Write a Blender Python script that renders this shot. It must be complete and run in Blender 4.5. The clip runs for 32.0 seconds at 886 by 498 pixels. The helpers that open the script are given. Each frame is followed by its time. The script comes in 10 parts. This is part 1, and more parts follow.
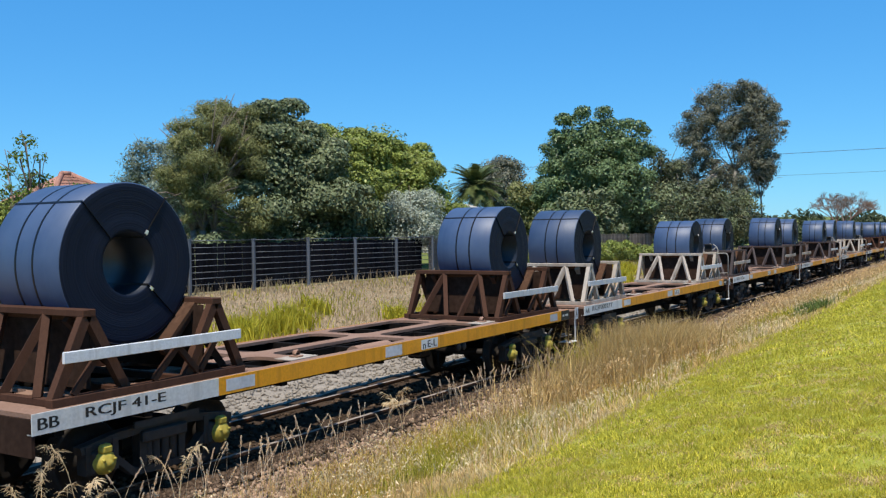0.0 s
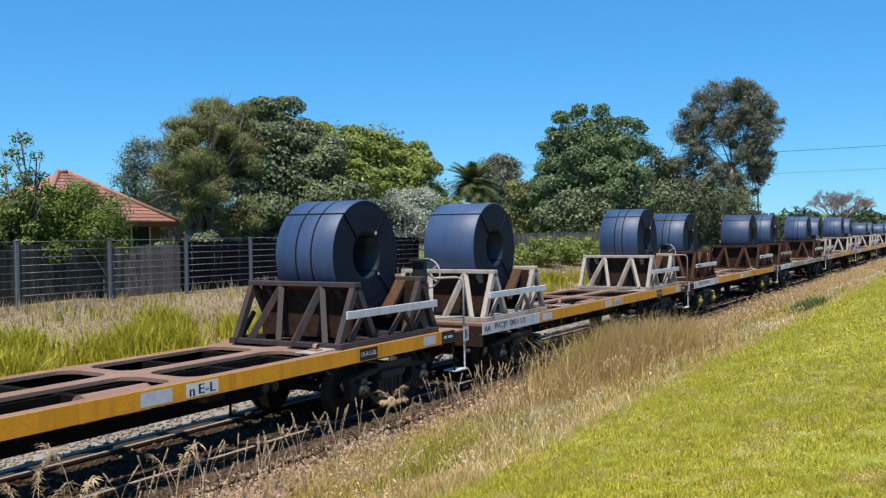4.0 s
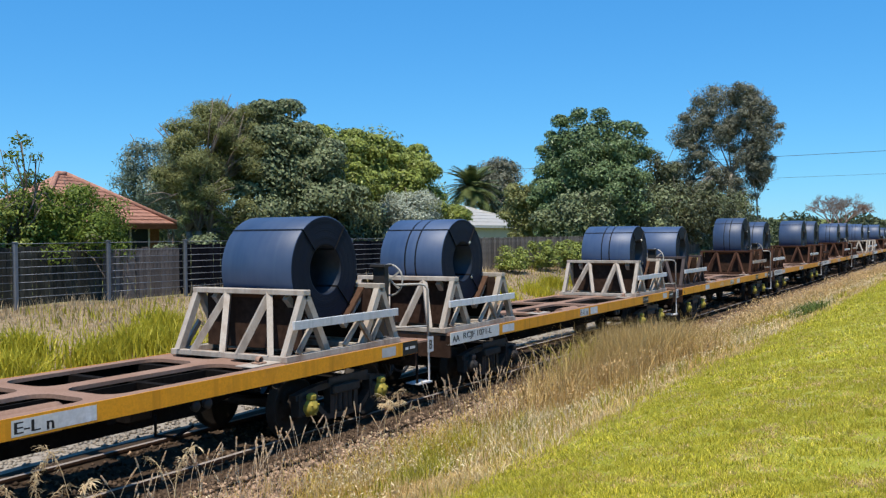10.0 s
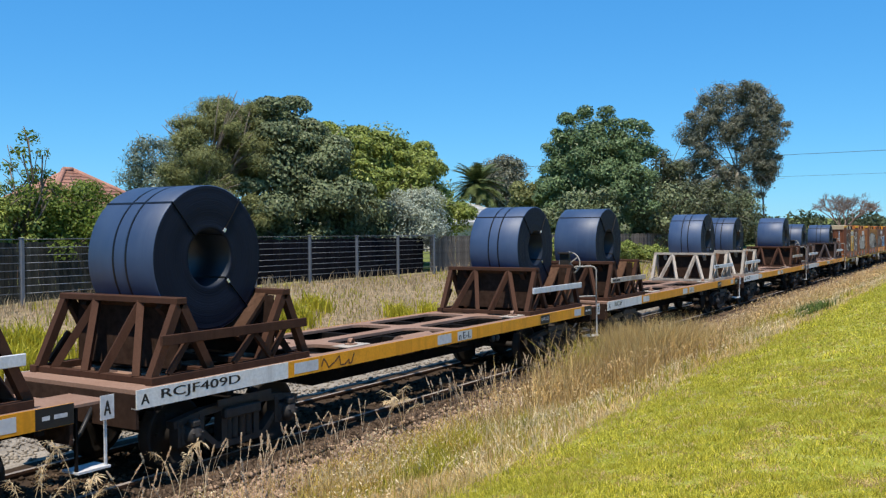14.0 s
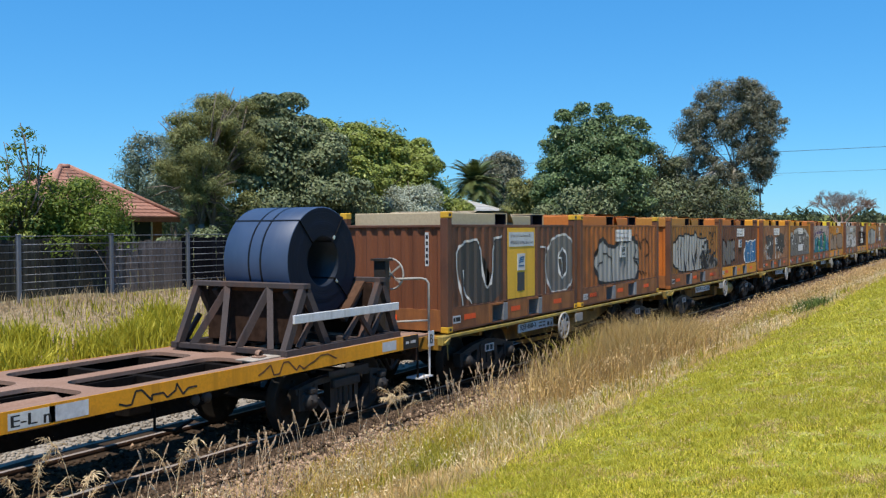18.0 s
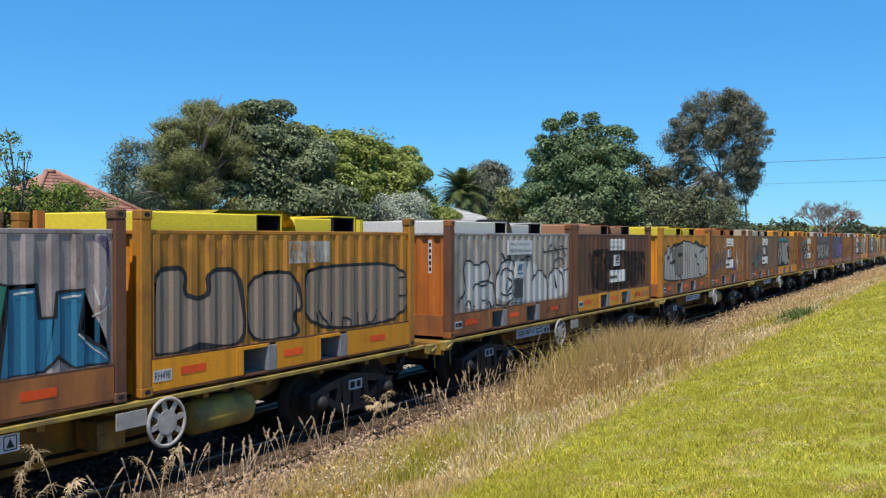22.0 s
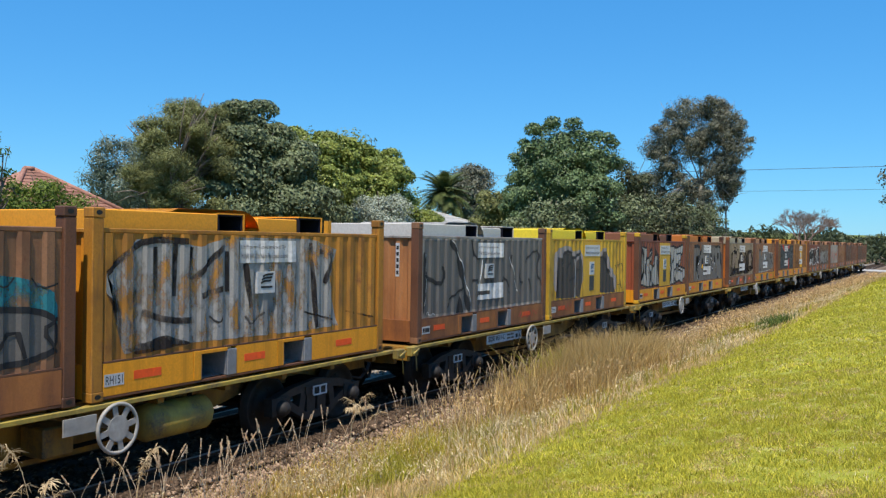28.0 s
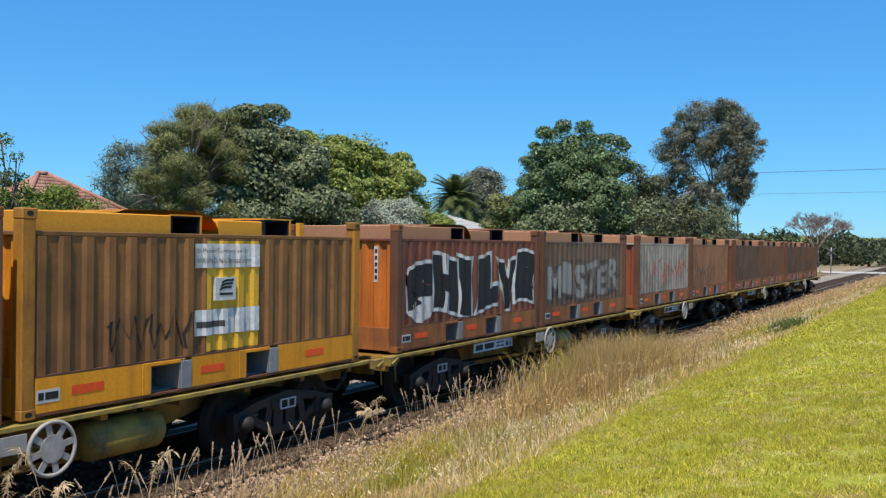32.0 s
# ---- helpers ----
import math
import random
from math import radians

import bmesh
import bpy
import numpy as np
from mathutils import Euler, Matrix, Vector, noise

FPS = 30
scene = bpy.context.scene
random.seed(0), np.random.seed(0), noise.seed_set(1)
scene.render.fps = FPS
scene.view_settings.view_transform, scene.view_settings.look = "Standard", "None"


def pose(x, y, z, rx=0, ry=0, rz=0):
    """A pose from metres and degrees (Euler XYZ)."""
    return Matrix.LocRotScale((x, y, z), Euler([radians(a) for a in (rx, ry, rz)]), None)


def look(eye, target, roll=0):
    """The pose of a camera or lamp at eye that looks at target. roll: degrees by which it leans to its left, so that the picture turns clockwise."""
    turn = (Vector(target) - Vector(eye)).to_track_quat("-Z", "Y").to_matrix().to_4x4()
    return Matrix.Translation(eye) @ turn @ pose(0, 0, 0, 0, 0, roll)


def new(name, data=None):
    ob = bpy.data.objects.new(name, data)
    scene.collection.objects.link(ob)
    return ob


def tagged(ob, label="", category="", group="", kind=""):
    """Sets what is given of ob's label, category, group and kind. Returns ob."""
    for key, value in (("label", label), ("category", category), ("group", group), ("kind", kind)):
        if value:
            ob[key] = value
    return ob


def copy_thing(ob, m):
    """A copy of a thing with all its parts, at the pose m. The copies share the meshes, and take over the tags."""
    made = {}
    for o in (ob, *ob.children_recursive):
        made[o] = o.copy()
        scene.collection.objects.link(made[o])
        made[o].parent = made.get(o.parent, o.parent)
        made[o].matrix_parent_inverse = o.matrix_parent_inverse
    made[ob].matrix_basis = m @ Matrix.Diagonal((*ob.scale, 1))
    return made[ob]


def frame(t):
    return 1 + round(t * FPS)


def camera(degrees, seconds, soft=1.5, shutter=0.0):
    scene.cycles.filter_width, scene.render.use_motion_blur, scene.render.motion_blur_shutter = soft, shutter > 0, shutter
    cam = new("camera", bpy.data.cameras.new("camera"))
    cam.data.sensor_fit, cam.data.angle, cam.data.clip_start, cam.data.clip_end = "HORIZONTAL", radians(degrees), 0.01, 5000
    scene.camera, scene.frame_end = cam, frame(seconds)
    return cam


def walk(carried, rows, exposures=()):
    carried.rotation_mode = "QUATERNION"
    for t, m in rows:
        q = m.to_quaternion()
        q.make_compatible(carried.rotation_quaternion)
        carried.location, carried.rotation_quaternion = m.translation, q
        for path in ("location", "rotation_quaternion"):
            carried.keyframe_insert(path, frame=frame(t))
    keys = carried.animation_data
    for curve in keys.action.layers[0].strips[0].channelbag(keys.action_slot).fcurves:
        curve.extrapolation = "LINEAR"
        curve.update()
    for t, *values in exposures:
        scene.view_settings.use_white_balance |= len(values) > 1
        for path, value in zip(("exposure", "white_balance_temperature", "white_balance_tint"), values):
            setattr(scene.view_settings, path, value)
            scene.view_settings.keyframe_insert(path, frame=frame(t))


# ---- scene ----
EYE = Vector((0.0, -9.617, 3.068))


def heading(yaw, pitch, roll):
    """A camera pose at the standing place: yaw from the track's direction towards the train, in degrees."""
    y, p = radians(yaw), radians(pitch)
    return look(EYE, EYE + Vector((math.cos(y) * math.cos(p), math.sin(y) * math.cos(p), math.sin(p))), roll)


cam = camera(51.99, 32.0, soft=1.3)
walk(cam, [
    (0, heading(31.027, -0.957, -0.700)), (0.5, heading(31.002, -0.928, -0.680)), (1, heading(30.972, -0.907, -0.663)),
    (1.5, heading(30.955, -0.900, -0.657)), (2, heading(30.948, -0.905, -0.673)), (2.5, heading(30.937, -0.935, -0.697)),
    (3, heading(30.915, -0.996, -0.713)), (3.5, heading(30.883, -1.071, -0.747)), (5.5, heading(30.720, -1.031, -0.674)),
    (6, heading(30.690, -0.999, -0.676)), (6.5, heading(30.673, -0.953, -0.658)), (7, heading(30.666, -0.900, -0.630)),
    (7.5, heading(30.673, -0.833, -0.626)), (8, heading(30.679, -0.765, -0.634)), (8.5, heading(30.680, -0.736, -0.631)),
    (9, heading(30.703, -0.753, -0.612)), (9.5, heading(30.755, -0.808, -0.577)), (10, heading(30.784, -0.877, -0.522)),
    (10.5, heading(30.791, -0.921, -0.455)), (11, heading(30.836, -0.942, -0.403)), (11.5, heading(30.921, -0.962, -0.381)),
    (12, heading(31.018, -0.985, -0.386)), (12.5, heading(31.104, -1.001, -0.392)), (13, heading(31.146, -1.011, -0.373)),
    (13.5, heading(31.143, -1.026, -0.324)), (14, heading(31.123, -1.042, -0.283)), (14.5, heading(31.106, -1.053, -0.289)),
    (16.5, heading(31.008, -1.126, -0.244)), (17, heading(30.997, -1.168, -0.282)), (17.5, heading(30.980, -1.209, -0.309)),
    (18, heading(30.948, -1.246, -0.305)), (18.5, heading(30.896, -1.266, -0.279)), (19, heading(30.822, -1.244, -0.241)),
    (19.5, heading(30.729, -1.179, -0.191)), (20, heading(30.637, -1.087, -0.135)), (20.5, heading(30.547, -0.986, -0.073)),
    (21, heading(30.429, -0.889, -0.016)), (21.5, heading(30.287, -0.802, 0.029)), (22, heading(30.140, -0.737, 0.075)),
    (22.5, heading(29.987, -0.693, 0.123)), (23, heading(29.844, -0.666, 0.177)), (23.5, heading(29.715, -0.653, 0.248)),
    (24, heading(29.574, -0.645, 0.326)), (24.5, heading(29.419, -0.637, 0.418)), (25, heading(29.283, -0.627, 0.530)),
    (25.5, heading(29.181, -0.616, 0.652)), (27.5, heading(28.949, -0.561, 0.817)), (28, heading(28.964, -0.540, 0.817)),
    (28.5, heading(29.003, -0.507, 0.790)), (29, heading(29.103, -0.471, 0.729)), (29.5, heading(29.229, -0.447, 0.684)),
    (30, heading(29.327, -0.429, 0.667)), (30.5, heading(29.394, -0.407, 0.660)), (31, heading(29.460, -0.383, 0.675)),
    (31.5, heading(29.548, -0.358, 0.706)), (32, heading(29.652, -0.332, 0.713)),
])


def run(t):
    """How far the train has gone after t seconds, in metres: it gathers speed slowly."""
    return 12.3103 * t + 0.02747 * t * t - 0.0000672 * t ** 3


# ---- light ----
SUN_WAY = Vector((-0.36, -0.14, 0.92)).normalized()
world = bpy.data.worlds.new("sky")
scene.world = world
world.use_nodes = True
wn = world.node_tree.nodes
sky = wn.new("ShaderNodeTexSky")
sky.sky_type, sky.sun_disc = "NISHITA", False
sky.sun_elevation = math.asin(SUN_WAY.z)
sky.sun_rotation = math.atan2(SUN_WAY.x, SUN_WAY.y)
sky.altitude, sky.air_density, sky.dust_density, sky.ozone_density = 0, 1.0, 0.0, 4.0
deep = wn.new("ShaderNodeMix")
deep.data_type = "RGBA"
deep.inputs[0].default_value, deep.inputs[7].default_value = 0.40, (0.14, 2.85, 7.2, 1.0)
world.node_tree.links.new(sky.outputs[0], deep.inputs[6])
cool = wn.new("ShaderNodeMix")
cool.data_type, cool.blend_type = "RGBA", "MULTIPLY"
cool.inputs[0].default_value, cool.inputs[7].default_value = 1.0, (0.58, 1.0, 1.15, 1.0)
world.node_tree.links.new(deep.outputs[2], cool.inputs[6])
world.node_tree.links.new(cool.outputs[2], wn["Background"].inputs["Color"])
wn["Background"].inputs["Strength"].default_value = 0.10
sun = new("sun", bpy.data.lights.new("sun", "SUN"))
sun.data.energy, sun.data.angle, sun.data.color = 4.9, radians(0.53), (1.0, 0.925, 0.80)
sun.matrix_world = look(SUN_WAY * 50, (0, 0, 0))
scene.view_settings.exposure = 0.3


# ---- materials ----
def shader(name):
    m = bpy.data.materials.new(name)
    m.use_nodes = True
    nt = m.node_tree
    return m, nt, nt.nodes["Principled BSDF"]


def node(nt, kind, **values):
    n = nt.nodes.new(kind)
    for key, value in values.items():
        n.inputs[key.replace("_", " ")].default_value = value
    return n


def noise_of(nt, scale, detail=4.0, stretch=(1, 1, 1), rough=0.55):
    """Noise over the object's own space, in metres."""
    at = nt.nodes.new("ShaderNodeTexCoord")
    mp = node(nt, "ShaderNodeMapping", Scale=stretch)
    nt.links.new(at.outputs["Object"], mp.inputs["Vector"])
    n = node(nt, "ShaderNodeTexNoise", Scale=scale, Detail=detail, Roughness=rough)
    nt.links.new(mp.outputs[0], n.inputs["Vector"])
    return n.outputs["Fac"]


def ramp(nt, fac, lo, hi):
    n = node(nt, "ShaderNodeMapRange", From_Min=lo, From_Max=hi)
    nt.links.new(fac, n.inputs["Value"])
    return n.outputs[0]


def blend(nt, fac, a, b, mode="MIX"):
    n = nt.nodes.new("ShaderNodeMix")
    n.data_type, n.blend_type = "RGBA", mode
    for sock, v in ((n.inputs[0], fac), (n.inputs[6], a), (n.inputs[7], b)):
        if isinstance(v, (tuple, list)):
            sock.default_value = (*v, 1.0)[:4]
        elif isinstance(v, (int, float)):
            sock.default_value = v
        else:
            nt.links.new(v, sock)
    return n.outputs[2]


def relief(nt, bsdf, height, strength, distance=0.01):
    n = node(nt, "ShaderNodeBump", Strength=strength, Distance=distance)
    nt.links.new(height, n.inputs["Height"])
    nt.links.new(n.outputs[0], bsdf.inputs["Normal"])


def vary(nt, colour, amount=0.25, island=False):
    """Light and dark from piece to piece."""
    src = nt.nodes.new("ShaderNodeNewGeometry").outputs["Random Per Island"] if island else nt.nodes.new("ShaderNodeObjectInfo").outputs["Random"]
    val = node(nt, "ShaderNodeMapRange", To_Min=1 - amount, To_Max=1 + amount)
    nt.links.new(src, val.inputs["Value"])
    hs = nt.nodes.new("ShaderNodeHueSaturation")
    nt.links.new(val.outputs[0], hs.inputs["Value"])
    if isinstance(colour, (tuple, list)):
        hs.inputs["Color"].default_value = (*colour, 1)
    else:
        nt.links.new(colour, hs.inputs["Color"])
    return hs.outputs[0]


def weathered(name, colour, rust=(0.16, 0.055, 0.022)):
    """Container paint: faded in broad patches, rusting through, sooty streaks from the rim and up from the foot."""
    m, nt, bs = shader(name)
    broad, patchy, fine = noise_of(nt, 0.55, 3.0), noise_of(nt, 2.2, 6.0, (1, 1, 0.6), 0.7), noise_of(nt, 40.0, 3.0)
    streak, drip = noise_of(nt, 5.0, 4.0, (1, 1, 0.05), 0.7), noise_of(nt, 16.0, 3.0, (1, 1, 0.09), 0.6)
    col = blend(nt, ramp(nt, broad, 0.35, 0.65), colour, tuple(min(1, 0.85 * c + d) for c, d in zip(colour, (0.035, 0.019, 0.008))))
    col = blend(nt, ramp(nt, patchy, 0.56, 0.74), col, rust)
    col = blend(nt, ramp(nt, patchy, 0.66, 0.80), col, (0.07, 0.028, 0.016))
    col = blend(nt, ramp(nt, streak, 0.50, 0.86), col, (0.055, 0.024, 0.013))
    soot = noise_of(nt, 0.9, 4.0, (1, 1, 0.8), 0.6)
    col = blend(nt, ramp(nt, soot, 0.50, 0.68), col, tuple(0.36 * c + d for c, d in zip(colour, (0.014, 0.007, 0.004))))
    col = blend(nt, ramp(nt, drip, 0.60, 0.86), col, tuple(0.45 * c + 0.02 for c in rust))
    col = blend(nt, ramp(nt, fine, 0.45, 0.9), col, tuple(0.6 * c for c in colour))
    nt.links.new(vary(nt, col, 0.08), bs.inputs["Base Color"])
    r = node(nt, "ShaderNodeMapRange", To_Min=0.45, To_Max=0.9)
    nt.links.new(patchy, r.inputs["Value"])
    nt.links.new(r.outputs[0], bs.inputs["Roughness"])
    relief(nt, bs, patchy, 0.25)
    return m



def painted(name, colour, wear=(0.16, 0.075, 0.045), amount=0.4, rough=0.55, metal=0.0, coarse=1.3, streak=True, bump=0.15, each=0.12):
    """Old paint on steel: chips and rust in patches, streaks running down, fine grain."""
    m, nt, bs = shader(name)
    big = noise_of(nt, coarse, 6.0, (1, 1, 0.45 if streak else 1), 0.65)
    fine = noise_of(nt, 34.0, 3.0)
    col = blend(nt, ramp(nt, big, 0.72 - amount * 0.5, 0.86 - amount * 0.3), colour, wear)
    if streak:
        run_down = noise_of(nt, 7.0, 3.0, (1, 1, 0.06))
        dark = tuple(c * 0.45 for c in colour)
        col = blend(nt, ramp(nt, run_down, 0.52, 0.85), col, dark)
    col = blend(nt, ramp(nt, fine, 0.35, 0.9), col, tuple(c * 0.72 for c in colour))
    nt.links.new(vary(nt, col, each), bs.inputs["Base Color"])
    bs.inputs["Metallic"].default_value = metal
    bs.inputs["Specular IOR Level"].default_value = 0.06 if rough >= 0.65 else 0.4
    r = node(nt, "ShaderNodeMapRange", To_Min=rough - 0.1, To_Max=min(1.0, rough + 0.2))
    nt.links.new(big, r.inputs["Value"])
    nt.links.new(r.outputs[0], bs.inputs["Roughness"])
    relief(nt, bs, fine, bump)
    return m


def plain(name, colour, rough=0.7, grain=20.0, depth=0.25, bump=0.1, metal=0.0, each=0.1, island=False, coarse=1.5):
    m, nt, bs = shader(name)
    fine, big = noise_of(nt, grain, 4.0), noise_of(nt, coarse, 3.0)
    col = blend(nt, ramp(nt, fine, 0.3, 0.8), tuple(c * (1 - depth) for c in colour), tuple(min(1, c * (1 + depth)) for c in colour))
    col = blend(nt, ramp(nt, big, 0.4, 0.75), col, tuple(c * (1 - depth) for c in colour))
    nt.links.new(vary(nt, col, each, island), bs.inputs["Base Color"])
    bs.inputs["Roughness"].default_value, bs.inputs["Metallic"].default_value = rough, metal
    bs.inputs["Specular IOR Level"].default_value = 0.03 if rough >= 0.75 else 0.4
    relief(nt, bs, fine, bump)
    return m


def leafy(name, a, b, through_light=0.35, rough=0.5):
    """Leaves: two greens, leaf by leaf, that let some light through."""
    m, nt, bs = shader(name)
    geo = nt.nodes.new("ShaderNodeNewGeometry")
    col = blend(nt, geo.outputs["Random Per Island"], a, b)
    big = noise_of(nt, 0.5, 2.0)
    col = blend(nt, ramp(nt, big, 0.35, 0.7), col, tuple(0.5 * (p + q) * 0.8 for p, q in zip(a, b)))
    nt.links.new(col, bs.inputs["Base Color"])
    bs.inputs["Roughness"].default_value, bs.inputs["Specular IOR Level"].default_value = rough, 0.2
    tr = nt.nodes.new("ShaderNodeBsdfTranslucent")
    nt.links.new(col, tr.inputs["Color"])
    mx = node(nt, "ShaderNodeMixShader", Fac=through_light)
    nt.links.new(bs.outputs[0], mx.inputs[1])
    nt.links.new(tr.outputs[0], mx.inputs[2])
    nt.links.new(mx.outputs[0], nt.nodes["Material Output"].inputs["Surface"])
    return m


M = {
    "coil": None,
    "deck": painted("rusty_deck", (0.27, 0.165, 0.12), (0.34, 0.225, 0.175), 0.55, 0.8, coarse=0.9, streak=False),
    "yellow": painted("yellow_sill_paint", (0.72, 0.30, 0.010), (0.22, 0.09, 0.02), 0.28, 0.45, each=0.1),
    "white": painted("white_sill_paint", (0.62, 0.62, 0.60), (0.33, 0.28, 0.24), 0.30, 0.5),
    "black": plain("black_paint", (0.012, 0.012, 0.013), 0.5),
    # Underframe and bogie steel near-black, with the shade under the wagons in it.
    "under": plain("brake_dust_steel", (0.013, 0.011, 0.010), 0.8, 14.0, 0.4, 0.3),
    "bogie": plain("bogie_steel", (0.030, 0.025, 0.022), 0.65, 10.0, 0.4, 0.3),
    "wheel": plain("wheel_steel", (0.03, 0.024, 0.02), 0.7, 8.0, 0.3, 0.1, 0.4),
    "hub": plain("yellow_hub", (0.46, 0.36, 0.05), 0.6, 9.0, 0.5),
    "cradle_brown": painted("rust_cradle", (0.072, 0.036, 0.024), (0.045, 0.024, 0.018), 0.5, 0.75, coarse=2.5),
    "faded_sill": painted("faded_olive_sill", (0.36, 0.31, 0.18), (0.30, 0.22, 0.19), 0.5, 0.6, coarse=1.6),
    "cradle_dark": painted("dark_cradle", (0.07, 0.058, 0.058), (0.13, 0.07, 0.05), 0.45, 0.7, coarse=2.5),
    "cradle_white": painted("pale_cradle", (0.42, 0.37, 0.32), (0.19, 0.115, 0.075), 0.5, 0.65, coarse=2.2),
    "grime": plain("grimy_plate", (0.05, 0.03, 0.022), 0.85, 9.0, 0.4, 0.3),
    "timber": plain("bearing_timber", (0.10, 0.055, 0.036), 0.8, 12.0, 0.35, 0.3),
    "bar": painted("pale_side_bar", (0.60, 0.61, 0.63), (0.35, 0.30, 0.27), 0.25, 0.5),
    "strap": plain("strap_steel", (0.012, 0.012, 0.014), 0.4, metal=0.5),
    "seal": plain("bright_seal", (0.75, 0.75, 0.75), 0.3, metal=0.8),
    "wagon_yellow": painted("wagon_yellow", (0.33, 0.165, 0.015), (0.045, 0.032, 0.022), 0.72, 0.55, coarse=1.8),
    "line_yellow": painted("edge_yellow", (0.42, 0.30, 0.05), (0.10, 0.075, 0.05), 0.72, 0.6, coarse=3.0),
    "wheel_white": plain("white_handwheel", (0.36, 0.34, 0.31), 0.6, 9.0, 0.3),
    "pale": plain("pale_plate", (0.56, 0.56, 0.57), 0.6, 14.0, 0.25),
    "bright_silver": painted("bright_silver_spray", (0.28, 0.28, 0.275), (0.15, 0.125, 0.11), 0.42, 0.5, coarse=2.0),
    "dusk": painted("dark_grey_spray", (0.05, 0.045, 0.043), (0.085, 0.06, 0.05), 0.35, 0.6, coarse=2.0),
    "drab": painted("drab_spray", (0.23, 0.175, 0.135), (0.15, 0.105, 0.08), 0.35, 0.6, coarse=2.0),
    "pale_spray": painted("pale_grey_spray", (0.42, 0.41, 0.41), (0.26, 0.23, 0.20), 0.3, 0.6, coarse=2.0),
    "lilac_spray": painted("lilac_grey_spray", (0.24, 0.215, 0.215), (0.16, 0.12, 0.09), 0.35, 0.6, coarse=2.0),
    "slate_spray": painted("slate_spray", (0.034, 0.042, 0.052), (0.06, 0.03, 0.03), 0.22, 0.5, coarse=2.0),
    "teal_blue": painted("sky_blue_spray", (0.025, 0.17, 0.30), (0.03, 0.12, 0.2), 0.3, 0.5),
    "silver": painted("silver_spray", (0.22, 0.215, 0.21), (0.11, 0.085, 0.07), 0.35, 0.5, coarse=2.0),
    "dull_silver": painted("dull_silver_spray", (0.125, 0.117, 0.113), (0.08, 0.06, 0.05), 0.45, 0.55, coarse=2.0),
    "grey": painted("grey_spray", (0.105, 0.085, 0.072), (0.09, 0.052, 0.035), 0.5, 0.6, coarse=2.0),
    "rust_spray": painted("rust_brown_spray", (0.13, 0.05, 0.02), (0.2, 0.09, 0.03), 0.3, 0.6, coarse=3.0),
    "gold_spray": painted("pale_gold_spray", (0.66, 0.46, 0.18), (0.5, 0.28, 0.06), 0.4, 0.6, coarse=3.0),
    "green_spray": painted("green_marker_spray", (0.05, 0.24, 0.15), (0.2, 0.22, 0.15), 0.4, 0.6, coarse=3.0),
    "ink": painted("black_spray", (0.014, 0.014, 0.017), (0.05, 0.035, 0.03), 0.18, 0.6, coarse=3.0),
    "white_spray": painted("white_spray", (0.52, 0.52, 0.52), (0.24, 0.18, 0.16), 0.35, 0.6, coarse=2.0),
    "blue": painted("blue_spray", (0.025, 0.11, 0.24), (0.03, 0.10, 0.22), 0.3, 0.5),
    "green": painted("green_spray", (0.03, 0.22, 0.14), (0.03, 0.12, 0.1), 0.35, 0.5),
    "purple": painted("purple_spray", (0.14, 0.10, 0.26), (0.1, 0.06, 0.1), 0.35, 0.6),
    "olive_spray": painted("olive_spray", (0.20, 0.14, 0.05), (0.1, 0.07, 0.04), 0.4, 0.6),
    "red": painted("red_spray", (0.50, 0.05, 0.03), (0.3, 0.06, 0.04), 0.3, 0.5),
    "orange": plain("orange_reflector", (0.85, 0.09, 0.015), 0.45, 16.0, 0.2),
    "panel_yellow": painted("yellow_panel", (0.68, 0.38, 0.03), (0.4, 0.2, 0.04), 0.2, 0.5),
    "hollow_shade": plain("dark_pocket", (0.02, 0.02, 0.03), 0.8),
    "pocket": plain("pocket_liner", (0.24, 0.24, 0.25), 0.6),
}


def worn_spray(name, colour, lo=0.37, hi=0.56):
    """Old spray paint worn through in patches to what lies under it."""
    m = painted(name, colour, tuple(0.6 * c for c in colour), 0.4, 0.65, coarse=2.0)
    nt = m.node_tree
    cover = ramp(nt, noise_of(nt, 2.6, 6.0, (1, 1, 0.5), 0.7), lo, hi)
    clear = nt.nodes.new("ShaderNodeBsdfTransparent")
    mx = nt.nodes.new("ShaderNodeMixShader")
    nt.links.new(cover, mx.inputs[0])
    nt.links.new(clear.outputs[0], mx.inputs[1])
    nt.links.new(nt.nodes["Principled BSDF"].outputs[0], mx.inputs[2])
    nt.links.new(mx.outputs[0], nt.nodes["Material Output"].inputs["Surface"])
    return m


M["haze"], M["haze_ink"] = worn_spray("worn_grey_spray", (0.125, 0.112, 0.112)), worn_spray("worn_black_spray", (0.03, 0.026, 0.026))
M["haze_white"], M["worn_silver"] = worn_spray("worn_white_spray", (0.45, 0.43, 0.40)), worn_spray("worn_silver_spray", (0.30, 0.29, 0.28), 0.36, 0.52)
M["haze_purple"], M["haze_teal"] = worn_spray("worn_purple_spray", (0.12, 0.085, 0.20)), worn_spray("worn_teal_spray", (0.04, 0.22, 0.27))


